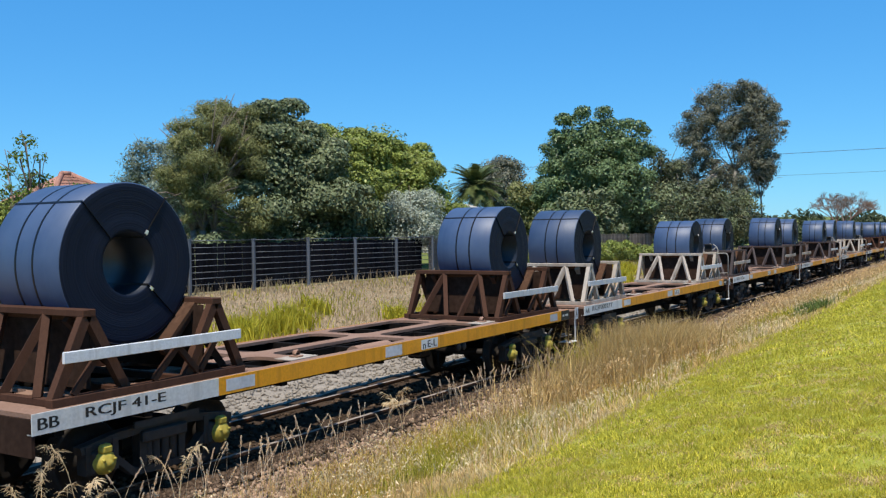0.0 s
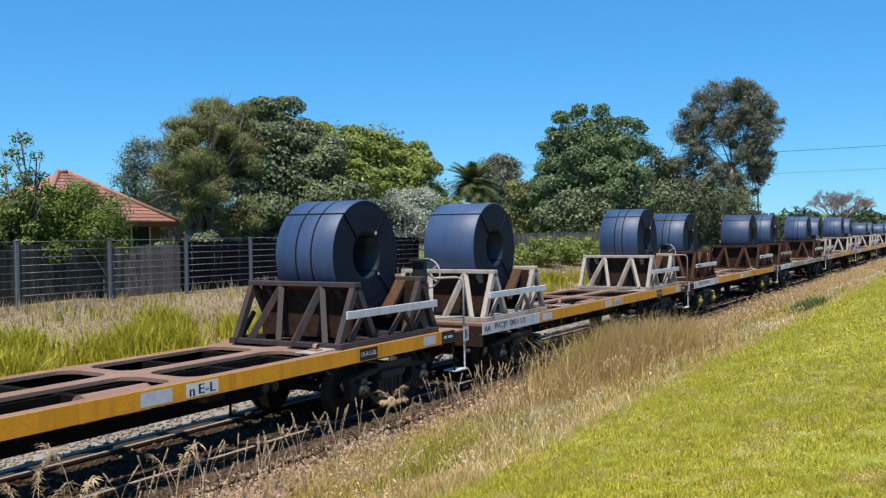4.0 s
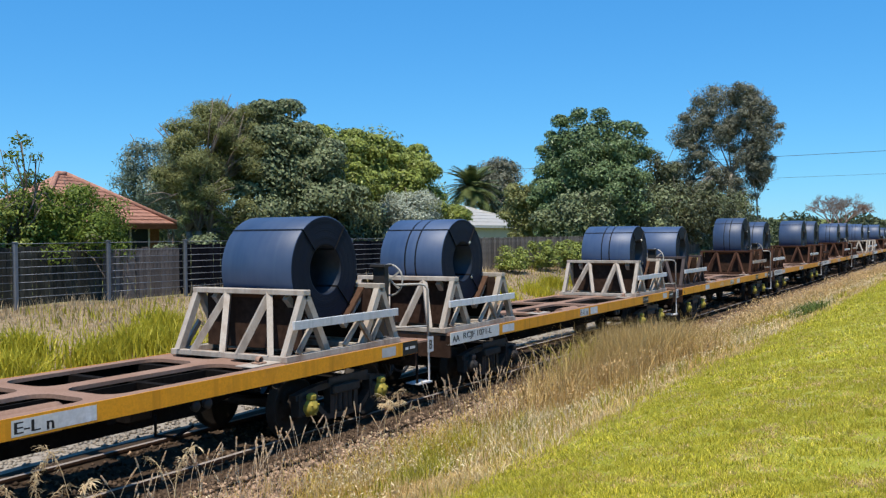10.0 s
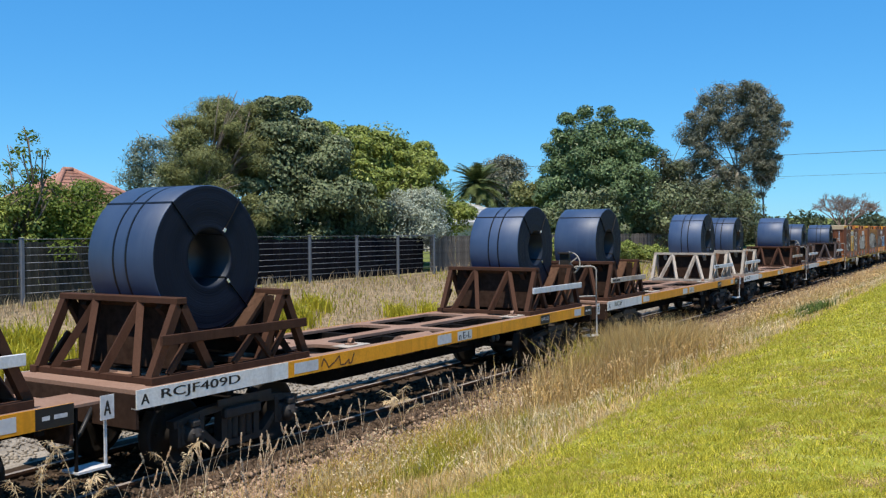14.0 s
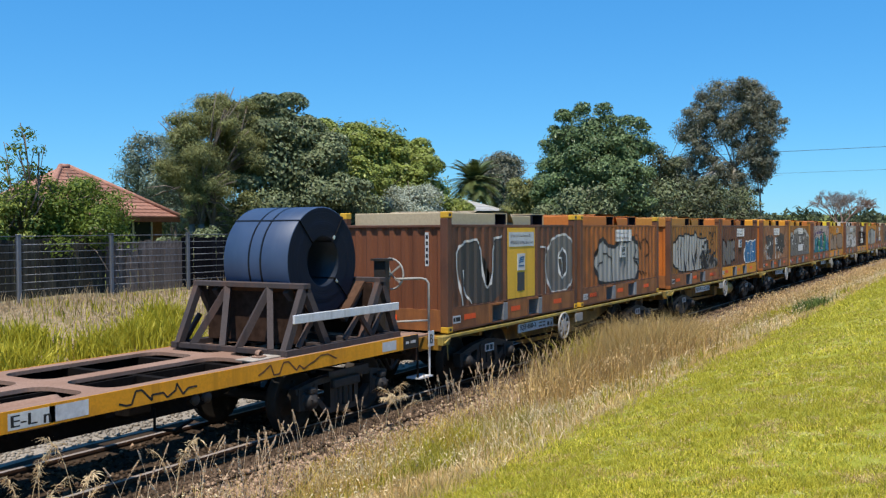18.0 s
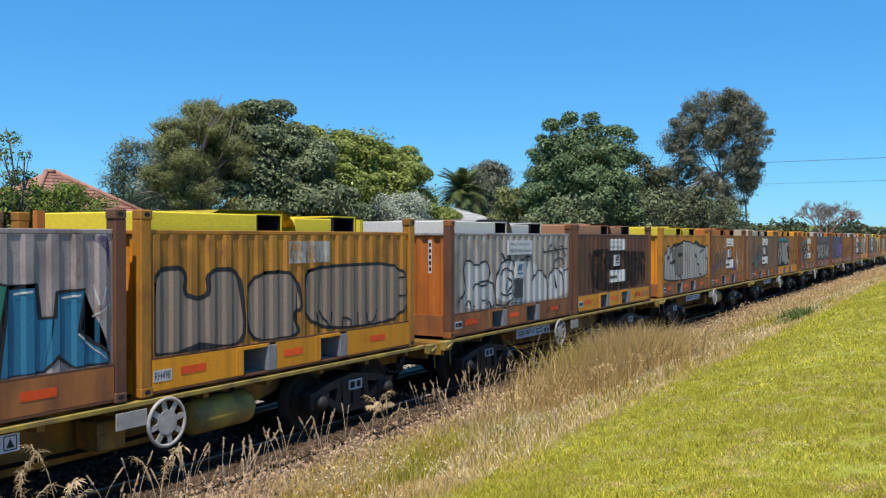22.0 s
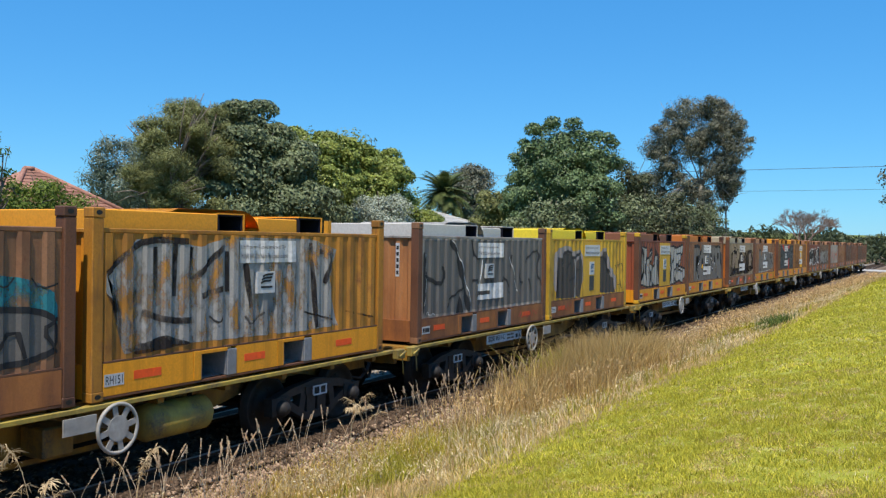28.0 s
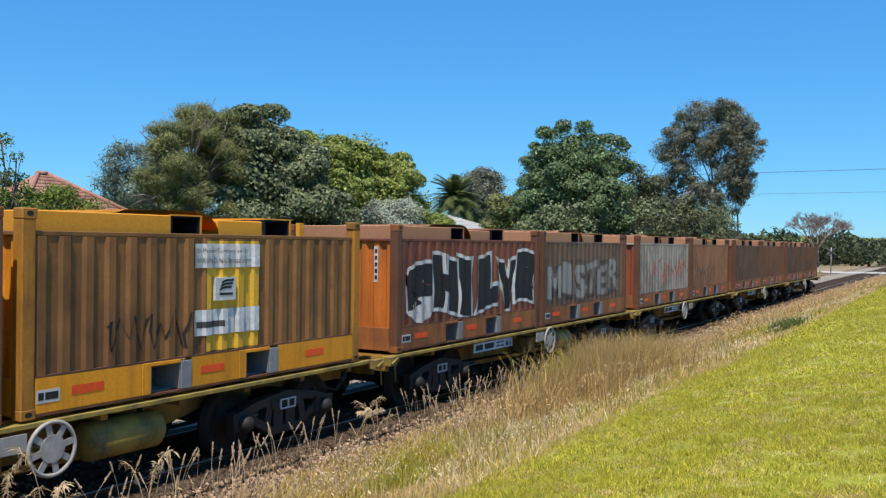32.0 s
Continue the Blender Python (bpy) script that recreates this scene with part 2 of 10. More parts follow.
def coil_steel():
    """Hot-rolled strip with blue mill scale: dull sheen on the wraps, faint bands round the barrel."""
    m, nt, bs = shader("coil_steel")
    big, fine = noise_of(nt, 1.6, 4.0), noise_of(nt, 60.0, 2.0)
    band = noise_of(nt, 9.0, 2.0, (0.03, 1, 0.03))
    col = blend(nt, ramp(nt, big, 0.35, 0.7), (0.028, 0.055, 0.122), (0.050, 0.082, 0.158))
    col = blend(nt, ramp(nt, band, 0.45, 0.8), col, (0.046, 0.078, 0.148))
    nt.links.new(vary(nt, col, 0.2), bs.inputs["Base Color"])
    bs.inputs["Metallic"].default_value = 0.0
    r = node(nt, "ShaderNodeMapRange", To_Min=0.44, To_Max=0.58)
    nt.links.new(big, r.inputs["Value"])
    nt.links.new(r.outputs[0], bs.inputs["Roughness"])
    bs.inputs["Specular IOR Level"].default_value = 0.5
    relief(nt, bs, fine, 0.08)
    return m


def coil_edge():
    """The ends of the wraps: a dark face with fine rings."""
    m, nt, bs = shader("coil_edge")
    at = nt.nodes.new("ShaderNodeTexCoord")
    sep = nt.nodes.new("ShaderNodeSeparateXYZ")
    nt.links.new(at.outputs["Object"], sep.inputs[0])
    flat = nt.nodes.new("ShaderNodeCombineXYZ")
    nt.links.new(sep.outputs[0], flat.inputs[0])
    nt.links.new(sep.outputs[2], flat.inputs[1])
    ln = nt.nodes.new("ShaderNodeVectorMath")
    ln.operation = "LENGTH"
    nt.links.new(flat.outputs[0], ln.inputs[0])
    rings = node(nt, "ShaderNodeTexNoise", Scale=55.0, Detail=3.0)
    rings.noise_dimensions = "1D"
    nt.links.new(ln.outputs["Value"], rings.inputs["W"])
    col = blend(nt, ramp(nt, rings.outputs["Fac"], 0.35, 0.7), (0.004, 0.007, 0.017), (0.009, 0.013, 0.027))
    nt.links.new(vary(nt, col, 0.15), bs.inputs["Base Color"])
    bs.inputs["Metallic"].default_value, bs.inputs["Roughness"].default_value, bs.inputs["Specular IOR Level"].default_value = 0.0, 0.6, 0.14
    relief(nt, bs, rings.outputs["Fac"], 0.35)
    return m


M["coil"], M["coil_edge"] = coil_steel(), coil_edge()
M["bore"] = plain("coil_bore", (0.02, 0.026, 0.04), 0.5, 6.0, 0.3, 0.02, 0.3)


# ---- mesh helpers ----
def part(name, bm, material, parent=None, label=""):
    """Links a bmesh as one mesh object under a thing or a part."""
    mesh = bpy.data.meshes.new(name)
    bm.to_mesh(mesh)
    bm.free()
    for m in material if isinstance(material, (list, tuple)) else (material,):
        mesh.materials.append(m)
    ob = new(name, mesh)
    ob.parent = parent
    return tagged(ob, label)


def again(ob, parent=None, at=None, name=None, material=None):
    """The same mesh once more as an object of its own."""
    made = new(name or ob.name.split(".")[0], ob.data)
    made.parent = parent if parent is not None else ob.parent
    if at is not None:
        made.matrix_basis = at
    if "label" in ob:
        made["label"] = ob["label"]
    if material:
        repaint(made, material)
    return made


def repaint(ob, material, slot=0):
    ob.material_slots[slot].link = "OBJECT"
    ob.material_slots[slot].material = material


def thing(name, at, label, category, group="", kind=""):
    ob = new(name)
    ob.empty_display_size = 0.3
    ob.matrix_basis = at
    return tagged(ob, label, category, group, kind)


def box(bm, x0, x1, y0, y1, z0, z1, mi=0):
    v = [bm.verts.new((x, y, z)) for x in (x0, x1) for y in (y0, y1) for z in (z0, z1)]
    for q in ((0, 1, 3, 2), (4, 6, 7, 5), (0, 4, 5, 1), (2, 3, 7, 6), (0, 2, 6, 4), (1, 5, 7, 3)):
        bm.faces.new([v[i] for i in q]).material_index = mi
    return v


def worn_box(bm, x0, x1, y0, y1, z0, z1, bevel=0.008, mi=0):
    v = box(bm, x0, x1, y0, y1, z0, z1, mi)
    edges = list({e for p in v for e in p.link_edges})
    bmesh.ops.bevel(bm, geom=edges, offset=bevel, segments=1, affect="EDGES", profile=0.5)


def beam(bm, p, q, w, h, mi=0, up=(0, 0, 1)):
    """A straight bar of width w and height h from p to q."""
    p, q = Vector(p), Vector(q)
    d = (q - p).normalized()
    s = d.cross(Vector(up))
    s = s.normalized() if s.length > 1e-4 else Vector((0, 1, 0))
    u = s.cross(d)
    v = [bm.verts.new(e + s * (a * w / 2) + u * (b * h / 2)) for e in (p, q) for a, b in ((-1, -1), (1, -1), (1, 1), (-1, 1))]
    for f in ((3, 2, 1, 0), (4, 5, 6, 7), (0, 1, 5, 4), (1, 2, 6, 5), (2, 3, 7, 6), (3, 0, 4, 7)):
        bm.faces.new([v[i] for i in f]).material_index = mi


def tube(bm, pts, r, seg=8, mi=0, caps=True, taper=None):
    """A round bar along the points."""
    pts = [Vector(p) for p in pts]
    rings = []
    for i, p in enumerate(pts):
        d = (pts[min(i + 1, len(pts) - 1)] - pts[max(i - 1, 0)]).normalized()
        s = d.orthogonal().normalized() if i == 0 else (side - d * side.dot(d)).normalized()
        side, u = s, d.cross(s)
        rr = r if taper is None else r + (taper - r) * i / (len(pts) - 1)
        rings.append([bm.verts.new(p + (s * math.cos(a) + u * math.sin(a)) * rr) for a in (2 * math.pi * k / seg for k in range(seg))])
    for a, b in zip(rings, rings[1:]):
        for k in range(seg):
            f = bm.faces.new((a[k], a[(k + 1) % seg], b[(k + 1) % seg], b[k]))
            f.material_index, f.smooth = mi, True
    if caps:
        bm.faces.new(rings[0][::-1]).material_index = mi
        bm.faces.new(rings[-1]).material_index = mi


def turned(bm, profile, seg=32, at=(0, 0, 0), mi=0, smooth=True, closed=False):
    """Turns (radius, y) pairs round the y axis."""
    at = Vector(at)
    rings = [[bm.verts.new(at + Vector((r * math.cos(a), y, r * math.sin(a)))) for a in (2 * math.pi * k / seg for k in range(seg))] for r, y in profile]
    pairs = list(zip(rings, rings[1:])) + ([(rings[-1], rings[0])] if closed else [])
    for a, b in pairs:
        for k in range(seg):
            f = bm.faces.new((a[k], b[k], b[(k + 1) % seg], a[(k + 1) % seg]))
            f.material_index, f.smooth = mi, smooth
    return rings


def slab(bm, outline, y0, y1, mi=0):
    """A flat plate: the outline in x and z, from y0 to y1."""
    a = [bm.verts.new((x, y0, z)) for x, z in outline]
    b = [bm.verts.new((x, y1, z)) for x, z in outline]
    n = len(a)
    for f in [a, b[::-1]] + [[a[(i + 1) % n], a[i], b[i], b[(i + 1) % n]] for i in range(n)]:
        bm.faces.new(f).material_index = mi


def fixed(bm):
    bmesh.ops.recalc_face_normals(bm, faces=bm.faces)
    return bm


def quick_mesh(name, verts, faces, material, smooth=False):
    """A mesh from numpy arrays: verts (n, 3), faces (m, k)."""
    mesh = bpy.data.meshes.new(name)
    m, k = faces.shape
    mesh.vertices.add(len(verts))
    mesh.vertices.foreach_set("co", np.ascontiguousarray(verts, dtype=np.float32).ravel())
    mesh.loops.add(m * k)
    mesh.loops.foreach_set("vertex_index", np.ascontiguousarray(faces, dtype=np.int32).ravel())
    mesh.polygons.add(m)
    mesh.polygons.foreach_set("loop_start", np.arange(0, m * k, k, dtype=np.int32))
    mesh.polygons.foreach_set("loop_total", np.full(m, k, dtype=np.int32))
    if smooth:
        mesh.polygons.foreach_set("use_smooth", np.ones(m, dtype=bool))
    for mt in material if isinstance(material, (list, tuple)) else (material,):
        mesh.materials.append(mt)
    mesh.update(calc_edges=True)
    return mesh


def letters(text, width, height, fat=0.0, narrow=0.0):
    """Flat lettering as a bmesh in x and z, its lower left corner at the origin, filling width by height."""
    cu = bpy.data.curves.new("letters", "FONT")
    cu.body, cu.size, cu.offset, cu.space_character = text, 1.0, fat, 1.0 + fat * 1.2 - narrow
    cu.resolution_u = 3
    ob = bpy.data.objects.new("letters", cu)
    mesh = bpy.data.meshes.new_from_object(ob)
    bm = bmesh.new()
    bm.from_mesh(mesh)
    bpy.data.objects.remove(ob)
    bpy.data.meshes.remove(mesh)
    bpy.data.curves.remove(cu)
    xs, ys = [v.co.x for v in bm.verts], [v.co.y for v in bm.verts]
    x0, y0, sx, sy = min(xs), min(ys), width / (max(xs) - min(xs)), height / (max(ys) - min(ys))
    for v in bm.verts:
        v.co = ((v.co.x - x0) * sx, 0, (v.co.y - y0) * sy)
    return bm


# ---- ground and track ----
RAIL = 0.10
PROFILE = ((-400, 9.0), (-60, 3.2), (-14, 1.75), (-9.6, 1.48), (-8.0, 1.28), (-6.4, 0.98), (-5.6, 0.74), (-4.6, 0.38), (-3.6, 0.08), (-2.7, -0.06), (-2.1, -0.05),
           (-1.7, 0.0), (1.7, 0.0), (3.7, -0.04), (4.3, 0.12), (5.5, 0.5), (8.0, 1.05), (10.5, 1.32), (16, 1.4), (60, 1.6), (400, 9.0))


def ground_z(x, y):
    z = float(np.interp(y, [p[0] for p in PROFILE], [p[1] for p in PROFILE]))
    bank = min(1.0, max(0.0, (abs(y) - (2.4 if y < 0 else 3.4)) / 1.5))
    z += bank * (0.07 * noise.noise(Vector((x * 0.35, y * 0.35, 0.0))) + 0.03 * noise.noise(Vector((x * 1.3, y * 1.3, 4.0))))
    if x > 112:
        z += (0.0 - z) * min(1.0, (x - 112) / 8.0) if abs(y) < 60 else 0
    return z + (0.012 * max(0.0, abs(x) - 250))


def ground_material():
    m, nt, bs = shader("verge_ground")
    at = nt.nodes.new("ShaderNodeTexCoord")
    sep = nt.nodes.new("ShaderNodeSeparateXYZ")
    nt.links.new(at.outputs["Object"], sep.inputs[0])
    wob = noise_of(nt, 0.7, 4.0)
    add = nt.nodes.new("ShaderNodeMath")
    add.operation = "MULTIPLY_ADD"
    add.inputs[1].default_value = 1.6
    nt.links.new(wob, add.inputs[0])
    nt.links.new(sep.outputs[1], add.inputs[2])
    side = add.outputs[0]
    fine, mid, big = noise_of(nt, 40.0, 4.0), noise_of(nt, 5.0, 4.0), noise_of(nt, 0.35, 3.0)
    lawn = blend(nt, ramp(nt, fine, 0.3, 0.7), (0.13, 0.145, 0.012), (0.36, 0.35, 0.05))
    lawn = blend(nt, ramp(nt, mid, 0.50, 0.72), lawn, (0.46, 0.42, 0.17))
    lawn = blend(nt, ramp(nt, big, 0.5, 0.75), lawn, (0.32, 0.33, 0.05))
    dry = blend(nt, ramp(nt, fine, 0.3, 0.7), (0.28, 0.19, 0.095), (0.52, 0.38, 0.21))
    dirt = blend(nt, ramp(nt, fine, 0.3, 0.7), (0.06, 0.042, 0.028), (0.22, 0.155, 0.105))
    col = blend(nt, ramp(nt, side, -5.2, -3.9), lawn, dry)
    col = blend(nt, ramp(nt, side, -2.6, -2.0), col, dirt)
    straw = blend(nt, ramp(nt, fine, 0.3, 0.7), (0.18, 0.13, 0.08), (0.42, 0.32, 0.21))
    straw = blend(nt, ramp(nt, mid, 0.45, 0.7), straw, (0.17, 0.135, 0.07))
    col = blend(nt, ramp(nt, side, 4.6, 5.6), col, straw)
    green = blend(nt, ramp(nt, mid, 0.3, 0.7), (0.10, 0.14, 0.03), (0.18, 0.18, 0.06))
    col = blend(nt, ramp(nt, side, 11.5, 13.0), col, green)
    nt.links.new(col, bs.inputs["Base Color"])
    bs.inputs["Roughness"].default_value, bs.inputs["Specular IOR Level"].default_value = 0.95, 0.08
    relief(nt, bs, fine, 0.6, 0.03)
    return m


def build_ground():
    xs = np.unique(np.concatenate([np.linspace(-2400, -60, 9), np.linspace(-60, 0, 16), np.linspace(0, 60, 121), np.linspace(60, 150, 61), np.linspace(150, 2400, 22)]))
    ys = np.unique(np.concatenate([[-2400, -800, -400, -120, -60, -30], np.linspace(-20, 20, 121), [30, 60, 120, 400, 800, 2400]]))
    verts = np.array([(x, y, ground_z(x, y)) for x in xs for y in ys])
    n = len(ys)
    i = (np.arange(len(xs) - 1)[:, None] * n + np.arange(n - 1)[None]).ravel()
    faces = np.stack([i, i + n, i + n + 1, i + 1], 1)
    tagged(new("ground", quick_mesh("ground", verts, faces, ground_material(), True)), "mown green verge with dry grass along the railway", "ground", kind="structure")


build_ground()

# Between the rails darkened for the train's shade, far shoulder paled for sunlight.
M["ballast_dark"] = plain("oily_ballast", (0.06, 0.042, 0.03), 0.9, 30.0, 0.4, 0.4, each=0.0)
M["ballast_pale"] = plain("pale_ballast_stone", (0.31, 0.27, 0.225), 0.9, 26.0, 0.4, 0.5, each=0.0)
M["ballast"] = plain("ballast_stone", (0.22, 0.165, 0.125), 0.9, 30.0, 0.35, 0.4, each=0.0)
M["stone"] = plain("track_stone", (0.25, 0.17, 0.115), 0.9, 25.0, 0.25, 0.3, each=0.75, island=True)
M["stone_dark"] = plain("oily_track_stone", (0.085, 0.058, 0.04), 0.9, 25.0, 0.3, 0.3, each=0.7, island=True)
M["sleeper"] = plain("grey_timber_sleeper", (0.06, 0.046, 0.037), 0.9, 18.0, 0.4, 0.5, each=0.3)
M["rail"] = painted("rusty_rail", (0.085, 0.045, 0.028), (0.07, 0.04, 0.03), 0.5, 0.7, streak=False, each=0.02)
M["rail_head"] = plain("worn_rail_head", (0.30, 0.25, 0.22), 0.7, metal=0.1, each=0.0)


def ballast_bed():
    bm = bmesh.new()
    prof = ((-2.1, -0.14), (-1.75, -0.005), (-1.3, 0.03), (1.3, 0.03), (1.5, 0.03), (2.6, 0.02), (3.5, 0.005), (3.9, -0.1))
    xs = list(np.linspace(-20, 60, 161)) + list(np.linspace(61, 400, 60))
    rows = []
    for x in xs:
        rows.append([bm.verts.new((x, y, z + 0.035 * noise.noise(Vector((x * 2.1, y * 2.1, 9.0))))) for y, z in prof])
    for a, b in zip(rows, rows[1:]):
        for k in range(len(prof) - 1):
            f = bm.faces.new((a[k], b[k], b[k + 1], a[k + 1]))
            # Strip 1 holds the painted train shade and oil, strip 2 the painted sunlight.
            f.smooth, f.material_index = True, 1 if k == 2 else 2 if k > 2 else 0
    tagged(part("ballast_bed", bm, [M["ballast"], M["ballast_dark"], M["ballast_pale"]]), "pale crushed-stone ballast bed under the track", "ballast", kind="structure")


def track_stones():
    """Loose stones on the near shoulder and between the sleepers."""
    rng = np.random.default_rng(5)
    n = 52000
    d = np.exp(rng.uniform(math.log(5.0), math.log(70.0), n))
    x = d - 1.0
    y = np.where(rng.random(n) < 0.12, rng.uniform(-1.6, 0.7, n), np.where(rng.random(n) < 0.88, np.where(rng.random(n) < 0.25, rng.uniform(-2.5, -1.9, n), -1.2 - np.abs(rng.normal(0, 0.8, n))), rng.uniform(1.4, 3.6, n)))
    s = rng.uniform(0.014, 0.046, n) * (1 + d / 45)
    base = np.array([(1, 0, 0), (-1, 0, 0), (0, 1, 0), (0, -1, 0), (0, 0, 1), (0, 0, -1)], float)
    tri = np.array([(0, 2, 4), (2, 1, 4), (1, 3, 4), (3, 0, 4), (2, 0, 5), (1, 2, 5), (3, 1, 5), (0, 3, 5)])
    jig = rng.uniform(0.6, 1.25, (n, 6, 1)) * base[None]
    q = rng.uniform(0, 2 * math.pi, n)
    c, sn = np.cos(q)[:, None], np.sin(q)[:, None]
    px = jig[..., 0] * c - jig[..., 1] * sn
    py = jig[..., 0] * sn + jig[..., 1] * c
    zz = np.array([max(ground_z(a, b), 0.03 if -1.7 < b < 3.5 else -9) for a, b in zip(x, y)])
    v = np.stack([px * s[:, None] + x[:, None], py * s[:, None] + y[:, None], jig[..., 2] * (s * 0.7)[:, None] + zz[:, None] + 0.012], -1).reshape(-1, 3)
    # Stones under the train darkened for its shade as well as oil.
    oily_shaded = np.abs(y + 0.4) < 1.25 + 0.12 * rng.normal(size=n)
    for mask, name, mat, label in ((~oily_shaded & (y > 1), "far_stones", "ballast_pale", "crushed stone on the far shoulder, coloured pale for sunlight"), (~oily_shaded & (y < 1), "track_stones", "stone", "loose brown crushed stone beside the rails"), (oily_shaded, "oily_stones", "stone_dark", "oil-stained stone by the rails, darkened for shade under the train")):
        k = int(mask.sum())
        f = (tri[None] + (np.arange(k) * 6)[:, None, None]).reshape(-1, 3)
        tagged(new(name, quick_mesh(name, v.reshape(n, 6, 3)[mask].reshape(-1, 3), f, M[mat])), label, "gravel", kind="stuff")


def rails_and_sleepers():
    head = ((-0.036, 0), (-0.036, -0.035), (-0.009, -0.05), (-0.009, -0.13), (-0.065, -0.15), (-0.065, -0.16), (0.065, -0.16), (0.065, -0.15), (0.009, -0.13), (0.009, -0.05), (0.036, -0.035), (0.036, 0))
    for y in (-0.8, 0.8):
        bm = bmesh.new()
        a = [bm.verts.new((-60, y + p, RAIL + q)) for p, q in head]
        b = [bm.verts.new((420, y + p, RAIL + q)) for p, q in head]
        for i in range(len(a)):
            f = bm.faces.new((a[i], a[(i + 1) % len(a)], b[(i + 1) % len(a)], b[i]))
            f.material_index = 1 if i == len(a) - 1 else 0
        rail = tagged(part("rail", fixed(bm), [M["rail"], M["rail_head"]]), "rusty steel running rail with a bright worn head", "rail", "track rails", "structure")
    bm = bmesh.new()
    worn_box(bm, -0.12, 0.12, -1.3, 1.3, -0.13, 0.0, 0.015)
    row = thing("sleeper_row", pose(0, 0, 0), "weathered grey timber sleepers in ballast", "sleepers", kind="structure")
    first = part("sleeper", bm, M["sleeper"], row)
    first.location = (-4.2, 0, RAIL - 0.15)
    for k in range(1, 170):
        s = again(first, row, pose(-4.2 + 0.66 * k + random.uniform(-0.03, 0.03), random.uniform(-0.06, 0.06), RAIL - 0.15 + random.uniform(-0.012, 0.006), 0, 0, random.uniform(-1, 1)))


ballast_bed()
track_stones()
rails_and_sleepers()


# ---- vegetation ----
M["leaf_dark"] = leafy("dark_glossy_leaves", (0.022, 0.034, 0.011), (0.27, 0.31, 0.155), 0.06, 0.46)
M["leaf_lime"] = leafy("light_green_leaves", (0.075, 0.1, 0.012), (0.37, 0.42, 0.1), 0.12, 0.42)
M["leaf_olive"] = leafy("olive_needles", (0.06, 0.069, 0.021), (0.372, 0.379, 0.146), 0.22)
M["leaf_grey"] = leafy("grey_green_leaves", (0.14, 0.17, 0.11), (0.62, 0.66, 0.54), 0.2, 0.4)
M["leaf_blue"] = leafy("blue_green_leaves", (0.066, 0.09, 0.06), (0.302, 0.354, 0.27), 0.2, 0.4)
M["leaf_elm"] = leafy("mid_green_leaves", (0.036, 0.0624, 0.024), (0.233, 0.32, 0.14), 0.08, 0.38)
M["leaf_gum"] = leafy("dull_gum_leaves", (0.042, 0.051, 0.027), (0.312, 0.307, 0.229), 0.2, 0.4)
M["leaf_scrub"] = leafy("dull_scrub_leaves", (0.036, 0.045, 0.018), (0.146, 0.156, 0.078), 0.1, 0.42)
M["leaf_bush"] = leafy("bush_leaves", (0.056, 0.098, 0.014), (0.229, 0.291, 0.052), 0.35)
M["leaf_far"] = leafy("far_leaves", (0.03, 0.042, 0.018), (0.125, 0.146, 0.0728), 0.2)
M["leaf_palm"] = leafy("palm_leaves", (0.06, 0.085, 0.025), (0.19, 0.22, 0.08), 0.15, 0.4)
M["bark_twig"] = plain("twig_bark", (0.27, 0.19, 0.16), 0.9, 9.0, 0.3, 0.2)
M["bark"] = plain("grey_bark", (0.21, 0.17, 0.14), 0.9, 9.0, 0.4, 0.6)
M["bark_pale"] = plain("pale_bark", (0.33, 0.29, 0.25), 0.8, 6.0, 0.35, 0.4)
M["blade_lawn"] = leafy("lawn_blades", (0.161, 0.174, 0.00744), (0.986, 0.851, 0.123), 0.4, 0.6)
M["blade_dry"] = leafy("dry_blades", (0.302, 0.194, 0.072), (0.99, 0.737, 0.341), 0.38, 0.6)
M["blade_pale"] = leafy("pale_dry_blades", (0.21, 0.154, 0.091), (0.694, 0.549, 0.347), 0.25, 0.7)
M["blade_green"] = leafy("green_verge_blades", (0.12, 0.12, 0.012), (0.638, 0.572, 0.088), 0.35, 0.6)
M["blade_olive"] = leafy("olive_gold_blades", (0.168, 0.132, 0.024), (0.968, 0.704, 0.187), 0.35, 0.6)
M["blade_weed"] = leafy("dark_weed_leaves", (0.06, 0.10, 0.025), (0.20, 0.26, 0.07), 0.3, 0.6)
M["blade_gold"] = leafy("golden_blades", (0.16, 0.0908, 0.0275), (0.946, 0.682, 0.286), 0.35, 0.6)
M["blade_straw"] = leafy("bleached_straw_blades", (0.50, 0.36, 0.18), (1.0, 0.86, 0.56), 0.3, 0.6)
M["blade_reed"] = leafy("yellow_green_reeds", (0.26, 0.26, 0.015), (0.70, 0.60, 0.07), 0.3, 0.5)
M["seed_brown"] = leafy("brown_seed_heads", (0.32, 0.192, 0.08), (0.98, 0.707, 0.353), 0.38, 0.7)
M["plume"] = leafy("straw_plumes", (0.468, 0.338, 0.182), (0.9, 0.712, 0.45), 0.3, 0.7)
M["seed"] = leafy("seed_heads", (0.621, 0.459, 0.297), (0.958, 0.798, 0.593), 0.3, 0.7)


